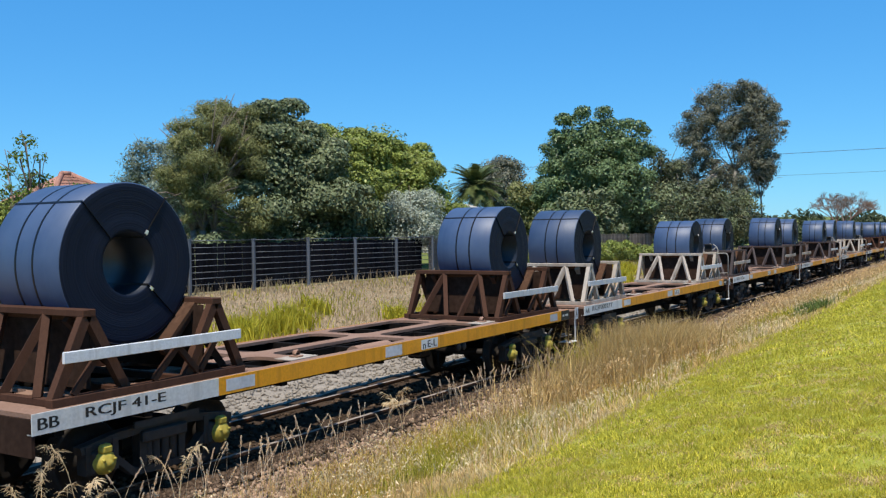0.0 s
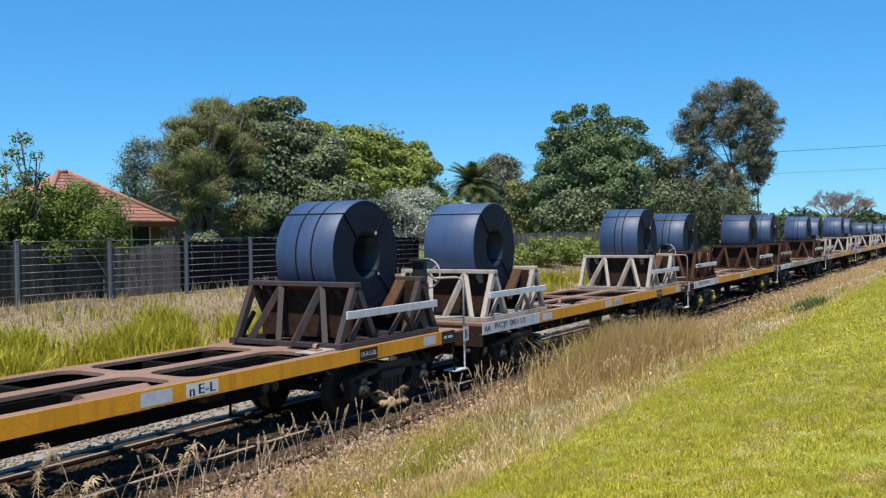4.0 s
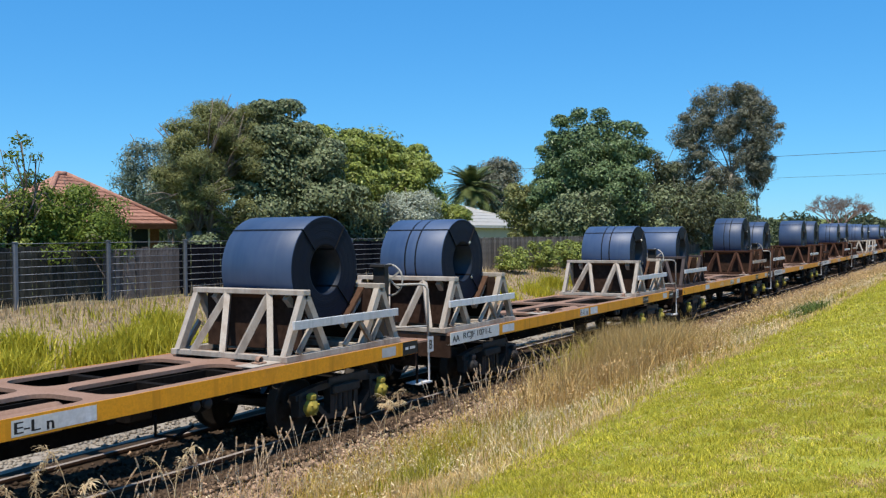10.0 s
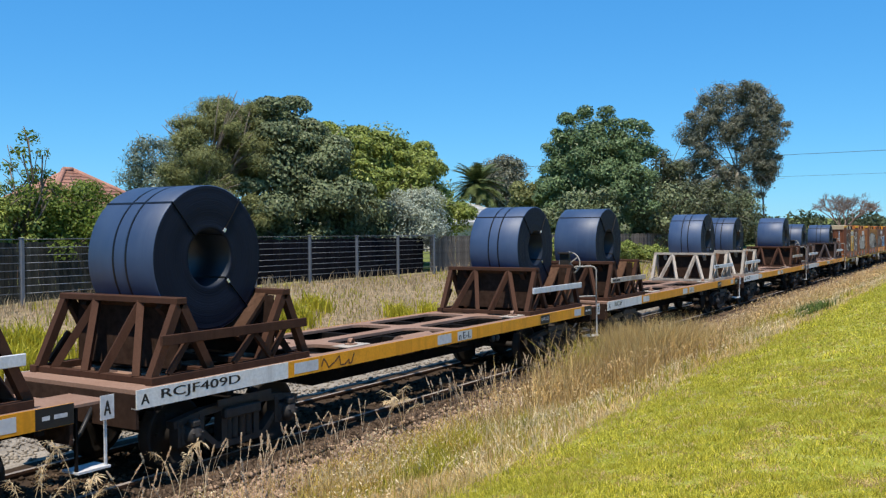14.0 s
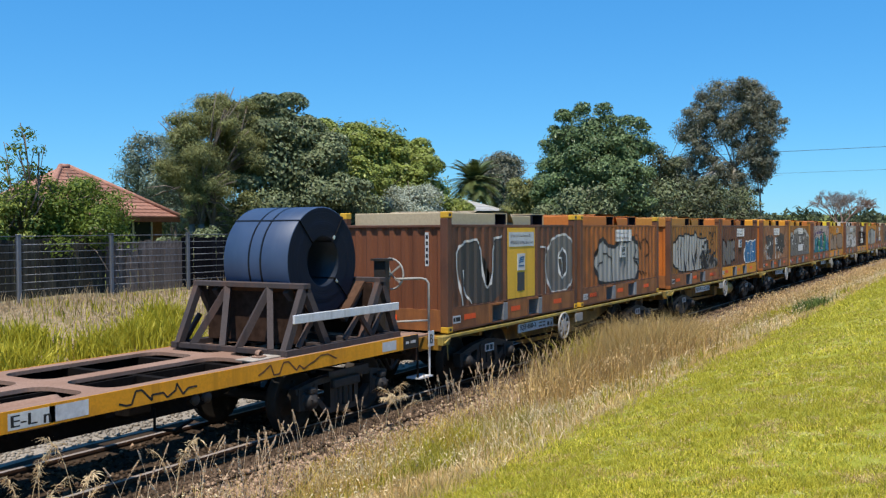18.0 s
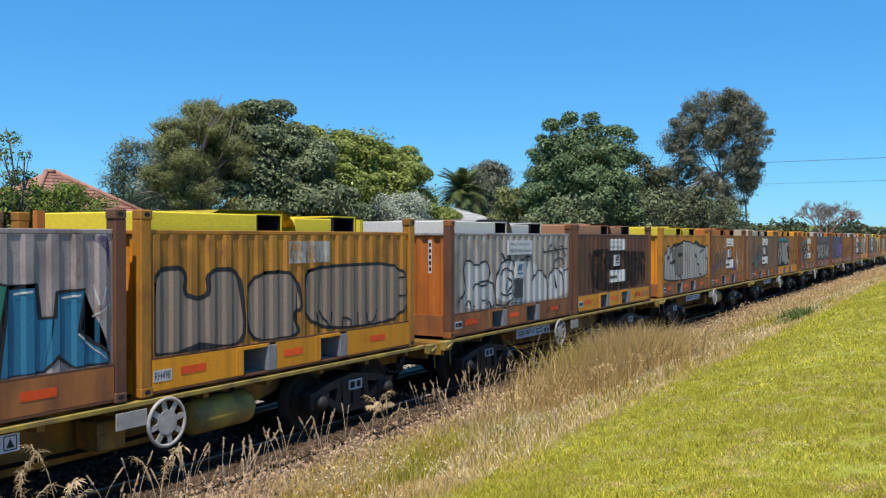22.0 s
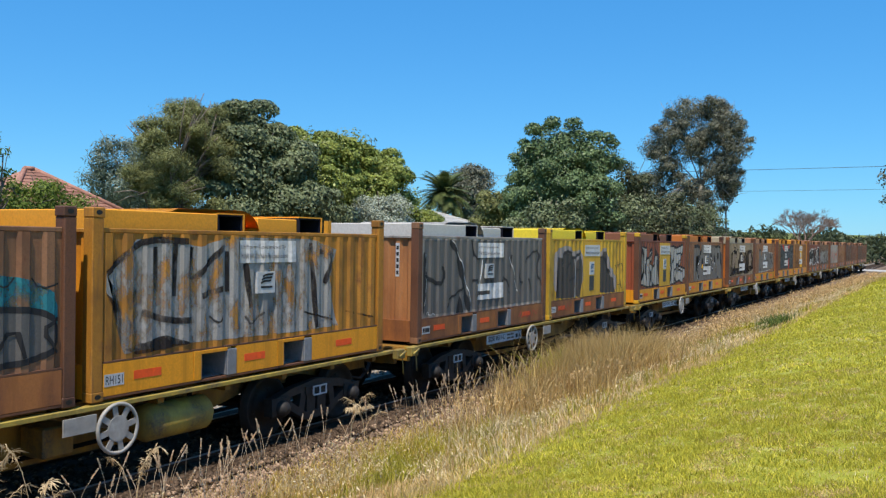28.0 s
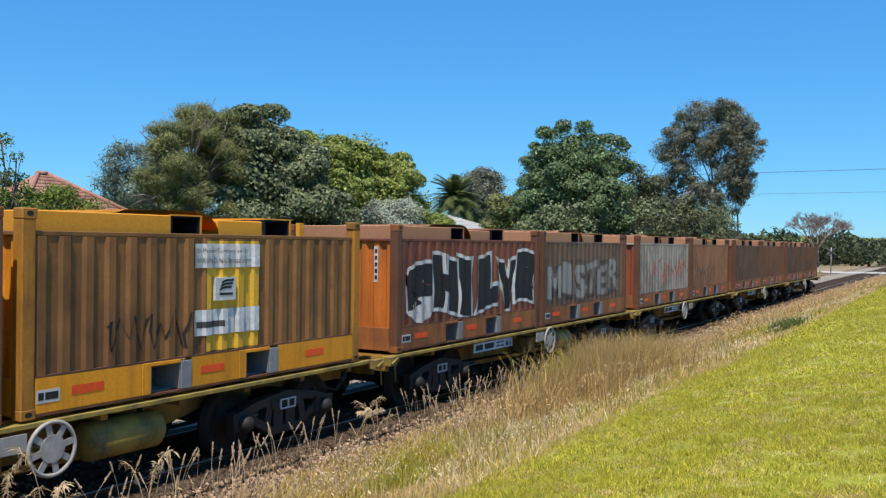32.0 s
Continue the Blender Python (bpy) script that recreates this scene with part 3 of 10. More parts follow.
def leaves(name, centres, size, rng, material, droop=0.0, narrow=0.5, outward=None):
    """One mesh of many small leaves, each a folded quad."""
    n = len(centres)
    d = rng.normal(size=(n, 3))
    if outward is not None:
        d = d * 0.45 + outward
    d[:, 2] += 0.3
    d /= np.linalg.norm(d, axis=1, keepdims=True)
    t = rng.normal(size=(n, 3))
    t[:, 2] -= droop
    t -= d * (t * d).sum(1, keepdims=True)
    t /= np.linalg.norm(t, axis=1, keepdims=True) + 1e-9
    s = np.cross(d, t)
    k = (size * rng.uniform(0.6, 1.4, n))[:, None]
    v = np.stack([centres - t * k * 0.5, centres + s * k * narrow * 0.5, centres + t * k * 0.5, centres - s * k * narrow * 0.5], 1).reshape(-1, 3)
    f = np.arange(4 * n).reshape(-1, 4)
    return new(name, quick_mesh(name, v, f, material))


def clump_points(clumps, n, rng, shell=0.55, ragged=0.22, up=0.0):
    """Points near the surface of uneven clumps (x, y, z, rx, rz)."""
    c = np.array(clumps)
    w = c[:, 3] ** 2 * 1.0
    pick = rng.choice(len(c), n, p=w / w.sum())
    d = rng.normal(size=(n, 3))
    d[:, 2] += up
    d /= np.linalg.norm(d, axis=1, keepdims=True)
    r = (shell + (1 - shell) * rng.random(n) ** 0.6) * np.clip(1 + ragged * rng.normal(size=n) * 0.5, 0.3, 1.12)
    cc = c[pick]
    p = cc[:, :3] + d * r[:, None] * np.stack([cc[:, 3], cc[:, 3], cc[:, 4]], 1)
    return p, d


def tree(name, x, y, top, radius, crown_low, n, size, leaf, label, seed, bark="bark", clumps=26, fill=0.42, droop=0.0, narrow=0.5, trunk=0.16, stems=1, category="tree", shell=0.5, up=0.5, lobes=(), core=0.22, ragged=0.5, limbs=9, twigs=2, limb=0.42, flat=0.75):
    """A tapered trunk with limbs and a crown of many small leaves in uneven clumps; lobes (x, y, z, r, rz) in world space shape the crown."""
    rng = np.random.default_rng(seed)
    z0 = ground_z(x, y) - 0.05
    t = thing(name, pose(x, y, z0), label, category, "trees behind the fence" if category == "tree" else "")
    h, low = top - z0, crown_low - z0
    if lobes:
        forms = [(a - x, b - y, c - z0, r, rz) for a, b, c, r, rz in lobes]
    else:
        forms = [(0, 0, (h + low) / 2, radius, (h - low) / 2)]
    weight = np.array([f[3] * f[4] for f in forms])
    cl = []
    for k in range(clumps):
        f = forms[k % len(forms)] if k < 2 * len(forms) else forms[rng.choice(len(forms), p=weight / weight.sum())]
        d = rng.normal(size=3)
        d /= np.linalg.norm(d)
        cr = min(f[3], f[4]) * fill * rng.uniform(0.6, 1.2)
        s = rng.uniform(0.72, 1.0) if rng.random() < 0.8 else rng.uniform(0.2, 0.7)
        cl.append((f[0] + d[0] * s * max(0.1, f[3] - cr * 0.4), f[1] + d[1] * s * max(0.1, f[3] - cr * 0.4), f[2] + d[2] * s * max(0.1, f[4] - cr * 0.3), cr, cr * flat))
    p, d = clump_points(cl, int(n * (1 - core)), rng, shell, ragged, up)
    if core:
        p2, d2 = clump_points([(f[0], f[1], f[2], 0.8 * f[3], 0.8 * f[4]) for f in forms], int(n * core), rng, 0.2, 0.3)
        p, d = np.concatenate([p, p2]), np.concatenate([d, d2])
    p[:, 2] = np.maximum(p[:, 2], 0.2 + 0.2 * rng.random(len(p)))
    crown = leaves("crown", p, size, rng, M[leaf], droop, narrow, d)
    crown.parent = t
    for st in range(stems):
        bm = bmesh.new()
        bx, by = (0, 0) if stems == 1 else (rng.uniform(-0.35, 0.35) * radius * 0.4, rng.uniform(-0.3, 0.3))
        fork = Vector((bx + rng.normal() * 0.1, by + rng.normal() * 0.1, max(low * 0.9, h * 0.28)))
        tube(bm, [(bx, by, -0.1), (bx * 1.02, by, fork.z * 0.5), fork], trunk, 8, taper=trunk * 0.62)
        for k in range(limbs if stems == 1 else max(5, limbs // stems)):
            cc = cl[(k * stems + st) % len(cl)]
            end = Vector(cc[:3])
            mid = fork.lerp(end, 0.5) + Vector((rng.normal() * 0.2, rng.normal() * 0.2, 0.1 * radius))
            tube(bm, [fork, mid, end], trunk * limb, 6, taper=0.02)
            for q in range(twigs):
                e2 = end + Vector(rng.normal(size=3) * cc[3] * 0.9)
                tube(bm, [mid, mid.lerp(e2, 0.6) + Vector((0, 0, 0.15)), e2], trunk * 0.2, 5, taper=0.012)
        part("trunk", fixed(bm), M[bark], t)
    return t


def blades(name, xy, height, width, rng, material, lean=0.35, label="", category="grass", segs=2, raise_by=0.0):
    """Grass as one mesh: each blade a bent, tapering strip standing on the ground."""
    n = len(xy)
    z = np.array([ground_z(a, b) for a, b in xy]) + raise_by
    a = rng.uniform(0, 2 * math.pi, n)
    side = np.stack([np.cos(a), np.sin(a), np.zeros(n)], 1)
    b = rng.uniform(0, 2 * math.pi, n)
    bend = np.stack([np.cos(b), np.sin(b), np.zeros(n)], 1) * (np.abs(rng.normal(0, lean, n)) * height)[:, None]
    base = np.stack([xy[:, 0], xy[:, 1], z], 1)
    up = np.zeros((n, 3))
    up[:, 2] = height
    w = (np.full(n, width) if np.isscalar(width) else width)[:, None]
    if segs == 1:
        v = np.stack([base - side * w, base + side * w, base + up + bend], 1).reshape(-1, 3)
        f = np.arange(3 * n).reshape(-1, 3)
    else:
        mid = base + up * 0.55 + bend * 0.3
        v = np.stack([base - side * w, base + side * w, mid + side * w * 0.7, mid - side * w * 0.7, base + up * 0.97 + bend], 1).reshape(-1, 3)
        i = (np.arange(n) * 5)[:, None, None]
        f = (np.array([(0, 1, 2), (0, 2, 3), (3, 2, 4)])[None] + i).reshape(-1, 3)
    return tagged(new(name, quick_mesh(name, v, f, material)), label, category, kind="stuff")


def spread(n, near, far, rng, ymin, ymax, side=1.0):
    """Points over a strip along the track, thinning out with distance."""
    d = np.exp(rng.uniform(math.log(near), math.log(far), n))
    y = rng.uniform(ymin, ymax, n)
    return np.stack([d, y], 1)


def build_grass():
    rng = np.random.default_rng(11)
    # mown lawn
    n = 620000
    d = np.exp(rng.uniform(math.log(4.6), math.log(75), n))
    az = np.radians(rng.uniform(0.2, 42, n))
    xy = np.stack([d * np.cos(az), -9.617 + d * np.sin(az)], 1)
    edge = -4.95 + 0.75 * np.array([noise.noise(Vector((a * 0.5, 7.0, 0))) for a in xy[:, 0]]) + rng.normal(0, 0.35, n)
    xy = xy[xy[:, 1] < edge]
    dist = np.hypot(xy[:, 0], xy[:, 1] + 9.617)
    patch = np.array([noise.noise(Vector((a * 0.6, b * 0.6, 2.0))) for a, b in xy])
    keep = rng.random(len(xy)) < np.clip(1.0 + patch * 0.8, 0.35, 1.0)
    xy, dist = xy[keep], dist[keep]
    tufty = np.array([noise.noise(Vector((a * 3.2, b * 3.2, 3.0))) + 0.7 * noise.noise(Vector((a * 8.0, b * 8.0, 6.0))) for a, b in xy])
    h = rng.uniform(0.012, 0.036, len(xy)) * (1 + dist / 50) * np.clip(1.0 + 1.5 * tufty, 0.3, 2.4)
    blades("lawn_grass", xy, h, 0.0014 + 0.0006 * dist * rng.uniform(0.5, 1.0, len(xy)), rng, M["blade_lawn"], 0.8, "short mown bright green grass", segs=1)
    speck = np.array([noise.noise(Vector((a * 1.7, b * 1.7, 5.0))) + 0.6 * noise.noise(Vector((a * 5.0, b * 5.0, 8.0))) for a, b in xy])
    tuft = xy[rng.random(len(xy)) < np.clip(speck * 1.3, 0.05, 0.8)]
    dt = np.hypot(tuft[:, 0], tuft[:, 1] + 9.617)
    blades("lawn_straw", tuft, rng.uniform(0.014, 0.035, len(tuft)), 0.0014 + 0.0005 * dt, rng, M["blade_dry"], 1.0, "dry straw among the mown grass", segs=1)
    r2 = np.random.default_rng(31)
    for name, mat, count, size, label in (("lawn_weed", "blade_green", 40, 0.05, "dark green weed tuft in the mown grass"), ("bare_patch", "blade_straw", 60, 0.17, "dry bleached patch in the mown grass")):
        pts = []
        for k in range(count):
            d, a = math.exp(r2.uniform(math.log(7), math.log(40))), math.radians(r2.uniform(1, 22))
            cx, cy = d * math.cos(a), -9.617 + d * math.sin(a)
            if cy < -5.4:
                pts.append(np.stack([r2.normal(cx, size * (1 + d / 25), 70), r2.normal(cy, size * 0.8, 70)], 1))
        xy = np.concatenate(pts)
        blades(name + "s", xy, r2.uniform(0.012, 0.045, len(xy)), 0.005, r2, M[mat], 0.8, label, segs=1)
    xy = np.stack([r2.normal(30.5, 0.7, 700), r2.normal(-4.75, 0.25, 700)], 1)
    blades("verge_weed", xy, r2.uniform(0.12, 0.4, 700), 0.016, r2, M["blade_weed"], 0.7, "low dark green weed at the edge of the verge")
    # long dry grass between lawn and ballast
    def strip(n, name, ymin, ymax, hmin, hmax, mat, label, wide=1.0, near=4.5, far=110, seed=3, clumpy=0.6, lean=0.3):
        r = np.random.default_rng(seed)
        xy = spread(n, near, far, r, ymin, ymax)
        den = np.array([noise.noise(Vector((a * 0.45, b * 0.9, seed))) for a, b in xy])
        thin = np.clip(1 - (-4.3 - xy[:, 1]) / 1.7, 0.03, 1) if ymin < -4 else 1.0
        xy = xy[r.random(n) < np.clip(0.65 + clumpy * den * 1.6, 0.05, 1) * thin]
        dd = np.hypot(xy[:, 0], xy[:, 1] + 9.617)
        tall = np.array([noise.noise(Vector((a * 0.3, b * 0.5, seed + 9.0))) for a, b in xy])
        hh = (hmin + (hmax - hmin) * np.clip(0.45 + 0.7 * tall + 0.22 * r.normal(size=len(xy)), 0, 1.15))
        return blades(name, xy, hh, (0.0014 + 0.00036 * dd) * wide, r, mat, lean, label)
    strip(90000, "dry_verge_grass", -5.9, -3.0, 0.04, 0.17, M["blade_dry"], "short straw-coloured grass along the railway", 1.0, seed=3, lean=0.6)
    strip(17000, "golden_verge_grass", -4.4, -2.3, 0.12, 0.4, M["blade_gold"], "golden seeding grass on the verge", 0.9, 15.0, 90, seed=4, clumpy=1.2)
    strip(13000, "straw_verge_grass", -5.0, -2.3, 0.1, 0.42, M["blade_straw"], "bleached straw stems standing in the verge grass", 0.75, 8.5, 90, seed=24, clumpy=1.8, lean=0.6)
    strip(26000, "olive_verge_grass", -4.8, -2.4, 0.06, 0.28, M["blade_olive"], "olive-gold grass under the dry stems", 1.1, 10, 80, seed=25, clumpy=2.4, lean=0.5)
    strip(16000, "bleached_verge_grass", -5.6, -4.3, 0.03, 0.14, M["blade_straw"], "bleached lying straw at the edge of the lawn", 1.1, 7.5, 60, seed=26, clumpy=1.6, lean=1.2)
    strip(8000, "green_verge_grass", -5.2, -2.8, 0.08, 0.36, M["blade_green"], "green tufts among the dry verge grass", 1.1, 5, 60, seed=6, clumpy=2.2, lean=0.5)
    strip(9000, "ballast_weeds", -3.4, -1.6, 0.03, 0.20, M["blade_dry"], "thin dry weeds in the ballast shoulder", 1.0, 5, 70, seed=7, clumpy=1.6)
    strip(60000, "far_side_dry_grass", 4.2, 10.6, 0.03, 0.16, M["blade_pale"], "pale dry grass between the railway and the fence", 1.2, 9, 120, seed=8, clumpy=0.35)
    strip(9000, "far_side_green_grass", 4.4, 10.4, 0.06, 0.30, M["blade_green"], "green tufts in the dry grass beyond the track", 1.4, 9, 120, seed=14, clumpy=1.5)
    strip(2200, "fence_foot_weeds", 9.7, 10.9, 0.1, 0.5, M["blade_pale"], "tall dry weeds along the fence foot", 0.8, 9, 60, seed=12, clumpy=0.8)
    # seed heads over the long grass
    r = np.random.default_rng(19)
    xy = spread(22000, 13.0, 90, r, -4.5, -2.3)
    den = np.array([noise.noise(Vector((a * 0.45, b * 0.9, 4.0))) for a, b in xy])
    xy = xy[r.random(len(xy)) < np.clip(0.5 + 1.4 * den, 0.03, 1)]
    tall = np.array([noise.noise(Vector((a * 0.3, b * 0.5, 13.0))) for a, b in xy])
    zz = np.array([ground_z(a, b) for a, b in xy]) + 0.24 + 0.42 * np.clip(0.45 + 0.7 * tall + 0.2 * r.normal(size=len(xy)), 0, 1.15)
    dd = np.hypot(xy[:, 0], xy[:, 1] + 9.617)
    tagged(leaves("seed_heads", np.stack([xy[:, 0], xy[:, 1], zz], 1), 0.045 + 0.0012 * dd, r, M["seed_brown"], 2.0, 0.28), "brown seed heads over the verge grass", "grass", kind="stuff")
    r = np.random.default_rng(20)
    xy = spread(34000, 6.5, 60, r, -4.9, -1.9)
    den = np.array([noise.noise(Vector((a * 0.7, b * 1.1, 31.0))) for a, b in xy])
    xy = xy[r.random(len(xy)) < np.clip(0.45 + 1.5 * den, 0.05, 1)]
    zz = np.array([ground_z(a, b) for a, b in xy]) + r.uniform(0.03, 0.26, len(xy))
    dd = np.hypot(xy[:, 0], xy[:, 1] + 9.617)
    tagged(leaves("seed_flecks", np.stack([xy[:, 0], xy[:, 1], zz], 1), 0.026 + 0.0011 * dd, r, M["blade_straw"], 1.0, 0.4), "pale seed husks caught in the low verge grass", "grass", kind="stuff")
    strip(30000, "low_verge_grass", -3.9, -1.95, 0.03, 0.16, M["blade_olive"], "low olive-brown grass creeping over the stones", 1.0, 5.0, 60, seed=27, clumpy=1.5, lean=0.8)
    # big tussock beside the track
    r = np.random.default_rng(17)
    xy = np.stack([r.normal(18.2, 0.6, 1500), r.normal(-2.75, 0.32, 1500)], 1)
    blades("verge_tussock", xy, r.uniform(0.3, 1.0, 1500), 0.010, r, M["blade_reed"], 0.6, "tall yellow-green grass tussock beside the track")
    xa = r.normal(18.6, 2.1, 15000)
    xy = np.stack([xa, r.normal(-3.25, 0.48, 15000)], 1)
    lump = np.array([noise.noise(Vector((a * 0.8, b * 1.4, 21.0))) for a, b in xy])
    xy = xy[r.random(len(xy)) < np.clip(0.75 + 1.3 * lump, 0.05, 1)]
    blades("golden_tussock", xy, r.uniform(0.3, 1.15, len(xy)) * (0.85 + 0.35 * np.exp(-((xy[:, 0] - 18.4) / 2.0) ** 2)), 0.0065, r, M["blade_gold"], 0.45, "tall golden grass beside the track")
    # yellow and green patches among the gold
    for x, y, n, wx, wy, tall, mat in ((20.6, -3.3, 900, 0.6, 0.28, 0.5, "blade_reed"), (24.6, -4.0, 700, 0.7, 0.25, 0.34, "blade_green"), (22.2, -3.5, 400, 0.4, 0.2, 0.4, "blade_olive"), (29.5, -3.9, 700, 0.9, 0.25, 0.4, "blade_reed"), (10.8, -3.3, 500, 0.5, 0.25, 0.34, "blade_reed"), (8.9, -4.1, 420, 0.4, 0.25, 0.3, "blade_green")):
        d = r.normal(size=(n, 2))
        blades("verge_patch", np.array((x, y)) + d * (wx, wy), tall * r.uniform(0.4, 1.1, n), 0.0045 + 0.0002 * x, r, M[mat], 0.5, "yellow-green patch in the dry verge grass")
    # separate tufts at the foot of the bank
    for x, y, n, tall, mat in ((9.6, -3.7, 260, 0.42, "blade_green"), (8.7, -3.9, 200, 0.34, "blade_green"), (10.6, -3.3, 260, 0.45, "blade_olive"), (7.9, -4.4, 180, 0.3, "blade_dry"), (9.2, -4.6, 200, 0.28, "blade_dry"),
                               (11.6, -3.9, 240, 0.4, "blade_green"), (12.4, -3.2, 300, 0.55, "blade_gold"), (7.3, -3.4, 120, 0.26, "blade_green"), (8.3, -3.1, 110, 0.26, "blade_gold"), (6.6, -3.9, 120, 0.24, "blade_dry")):
        d = r.normal(size=(n, 2))
        blades("grass_tuft", np.array((x, y)) + d * (0.16, 0.13), tall * r.uniform(0.45, 1.1, n) * np.exp(-0.12 * (d ** 2).sum(1)), 0.0042, r, M[mat], 0.5, "tall grass tuft in the stony verge")
    # reedy clumps on the far side
    spots = ((12.0, 5.6, 1.25), (13.2, 5.9, 1.2), (14.9, 6.9, 1.35), (14.2, 5.8, 1.0), (16.4, 6.0, 1.1), (17.6, 6.0, 1.0), (18.7, 6.3, 1.0), (20.6, 7.1, 0.62), (22.4, 5.4, 0.8), (24.0, 5.2, 0.8),
             (11.0, 6.6, 1.2), (10.2, 5.4, 1.2), (31.0, 6.2, 0.9), (33.6, 6.0, 1.0), (36.2, 6.4, 1.1), (39, 6.2, 1.2), (43, 6.0, 1.3), (47, 7.0, 1.4), (52, 6.6, 1.6))
    for k, (x, y, s) in enumerate(spots):
        m = int(420 * s)
        xy = np.stack([r.normal(x, 0.30 * s, m), r.normal(y, 0.28, m)], 1)
        hh = (0.50 * (0.6 + 0.4 * s) * np.exp(-((xy[:, 0] - x) / (0.6 * s)) ** 2 * 0.5) + 0.12) * r.uniform(0.6, 1.1, m)
        blades("reed_clump", xy, hh, 0.017, r, M["blade_reed"], 0.5, "yellow-green reedy grass clump beyond the track")


def seed_stalk(name, x, y, h, rng, parent, heads=1):
    """A pale foxtail: a thin bent stalk with a bristly head."""
    bm = bmesh.new()
    a = rng.uniform(0, 2 * math.pi)
    lean = rng.uniform(0.1, 0.45) * h
    pts = [Vector((math.cos(a) * lean * u * u, math.sin(a) * lean * u * u, h * u)) for u in (0, 0.35, 0.7, 1.0)]
    tube(bm, pts, 0.0034, 4, taper=0.0024)
    d = (pts[-1] - pts[-2]).normalized()
    for k in range(44):
        u = k / 43
        p = pts[-1] + d * (u * 0.13 - 0.03)
        e = Vector((rng.normal(), rng.normal(), rng.normal())).normalized()
        e = (e - d * e.dot(d)) * 0.021 * (1.35 - u) + d * 0.014
        s = d.cross(e).normalized() * 0.011
        bm.faces.new([bm.verts.new(p - s), bm.verts.new(p + s), bm.verts.new(p + e)])
    ob = part(name, bm, M["seed"], parent)
    ob.location = (x, y, ground_z(x, y))
    return ob


def build_foxtails():
    rng = np.random.default_rng(23)
    protos = []
    row = thing("foxtail_row", pose(0, 0, 0), "pale seeding foxtail stalks along the ballast edge", "grass")
    for k in range(10):
        protos.append(seed_stalk("foxtail", 6 + k * 0.2, -2.2 - 0.03 * k, rng.uniform(0.22, 0.5), rng, row))
    n = 0
    while n < 210:
        x = 5.6 + 20 * rng.random() ** 1.15
        y = -1.35 - abs(rng.normal(0, 0.4))
        if noise.noise(Vector((x * 0.9, 3.0, 0))) < -0.15:
            continue
        s = again(protos[n % 10], row, pose(x, y, max(ground_z(x, y), -0.1), 0, 0, rng.uniform(0, 360)))
        n += 1
    # tall drooping plumes close by
    for x, y, h in ((4.85, -2.45, 1.2), (5.1, -2.3, 0.95), (5.4, -2.45, 1.25), (6.6, -2.4, 1.05), (4.7, -2.7, 1.0), (11.4, -1.75, 0.7), (11.7, -1.8, 0.6)):
        bm = bmesh.new()
        for q in range(3):
            a = rng.uniform(0, 2 * math.pi)
            reach, hh = rng.uniform(0.12, 0.3), h * (1.0 if q == 0 else rng.uniform(0.6, 0.95))
            pts = [Vector((math.cos(a) * reach * u ** 2.4, math.sin(a) * reach * u ** 2.4, hh * (u - 0.9 * max(0, u - 0.72) ** 2))) for u in np.linspace(0, 1.2, 13)]
            tube(bm, pts, 0.0045, 4, caps=False, taper=0.002)
            for i in range(8, 12):
                d = (pts[i + 1] - pts[i]).normalized()
                for k in range(13):
                    p = pts[i].lerp(pts[i + 1], k / 13)
                    e = Vector((rng.normal(), rng.normal(), -0.7 + 0.7 * rng.normal())).normalized() * rng.uniform(0.05, 0.11) + d * 0.05 - Vector((0, 0, 0.03))
                    w = d.cross(e).normalized() * 0.0055
                    m = p + e * 0.55 + Vector((0, 0, 0.012))
                    v = [bm.verts.new(co) for co in (p, m - w, p + e, m + w)]
                    bm.faces.new(v)
        ob = part("grass_plume", bm, M["plume"])
        ob.location = (x, y, ground_z(x, y))
        tagged(ob, "pale drooping grass plume beside the track", "grass", "grass plumes")


build_grass()
build_foxtails()
tree("round_bush", 16.4, 12.9, 4.7, 2.15, 1.6, 34000, 0.10, "leaf_bush", "dense round green bush behind the metal fence", 31, clumps=80, fill=0.33, trunk=0.08, stems=3, category="bush", shell=0.5)
tree("yellow_green_bush", 14.1, 13.2, 4.35, 1.7, 1.6, 20000, 0.10, "leaf_lime", "yellow-green bush behind the metal fence", 54, clumps=50, fill=0.34, trunk=0.06, stems=2, category="bush")
tree("young_tree", 14.85, 12.2, 5.9, 0.9, 3.2, 1100, 0.10, "leaf_bush", "slender young tree with sparse bright leaves", 32, clumps=16, fill=0.3, trunk=0.045, limbs=14, core=0.0)
tree("olive_tree", 23.3, 14.3, 8.3, 2.6, 2.2, 130000, 0.12, "leaf_olive", "feathery olive-green tree with grey limbs", 33, clumps=120, fill=0.42, droop=0.2, narrow=0.18, ragged=0.9, trunk=0.17, stems=3, shell=0.3, up=0.2, core=0.06, limbs=27, twigs=4,
     lobes=((23.5, 14.3, 7.1, 1.4, 0.95), (25.0, 14.6, 7.3, 1.5, 1.0), (22.6, 14.2, 5.6, 1.2, 1.1), (25.2, 14.2, 5.9, 1.3, 1.0), (23.7, 14.5, 5.5, 1.4, 1.3), (23.0, 13.9, 4.2, 1.1, 0.9), (24.4, 13.9, 3.6, 1.3, 1.0)))
tree("blue_green_tree", 36.4, 30.3, 9.2, 2.9, 3.0, 24000, 0.2, "leaf_blue", "small blue-green feathery tree", 34, clumps=44, fill=0.3, droop=0.3, narrow=0.3, trunk=0.1, stems=2, shell=0.4, up=0.1)
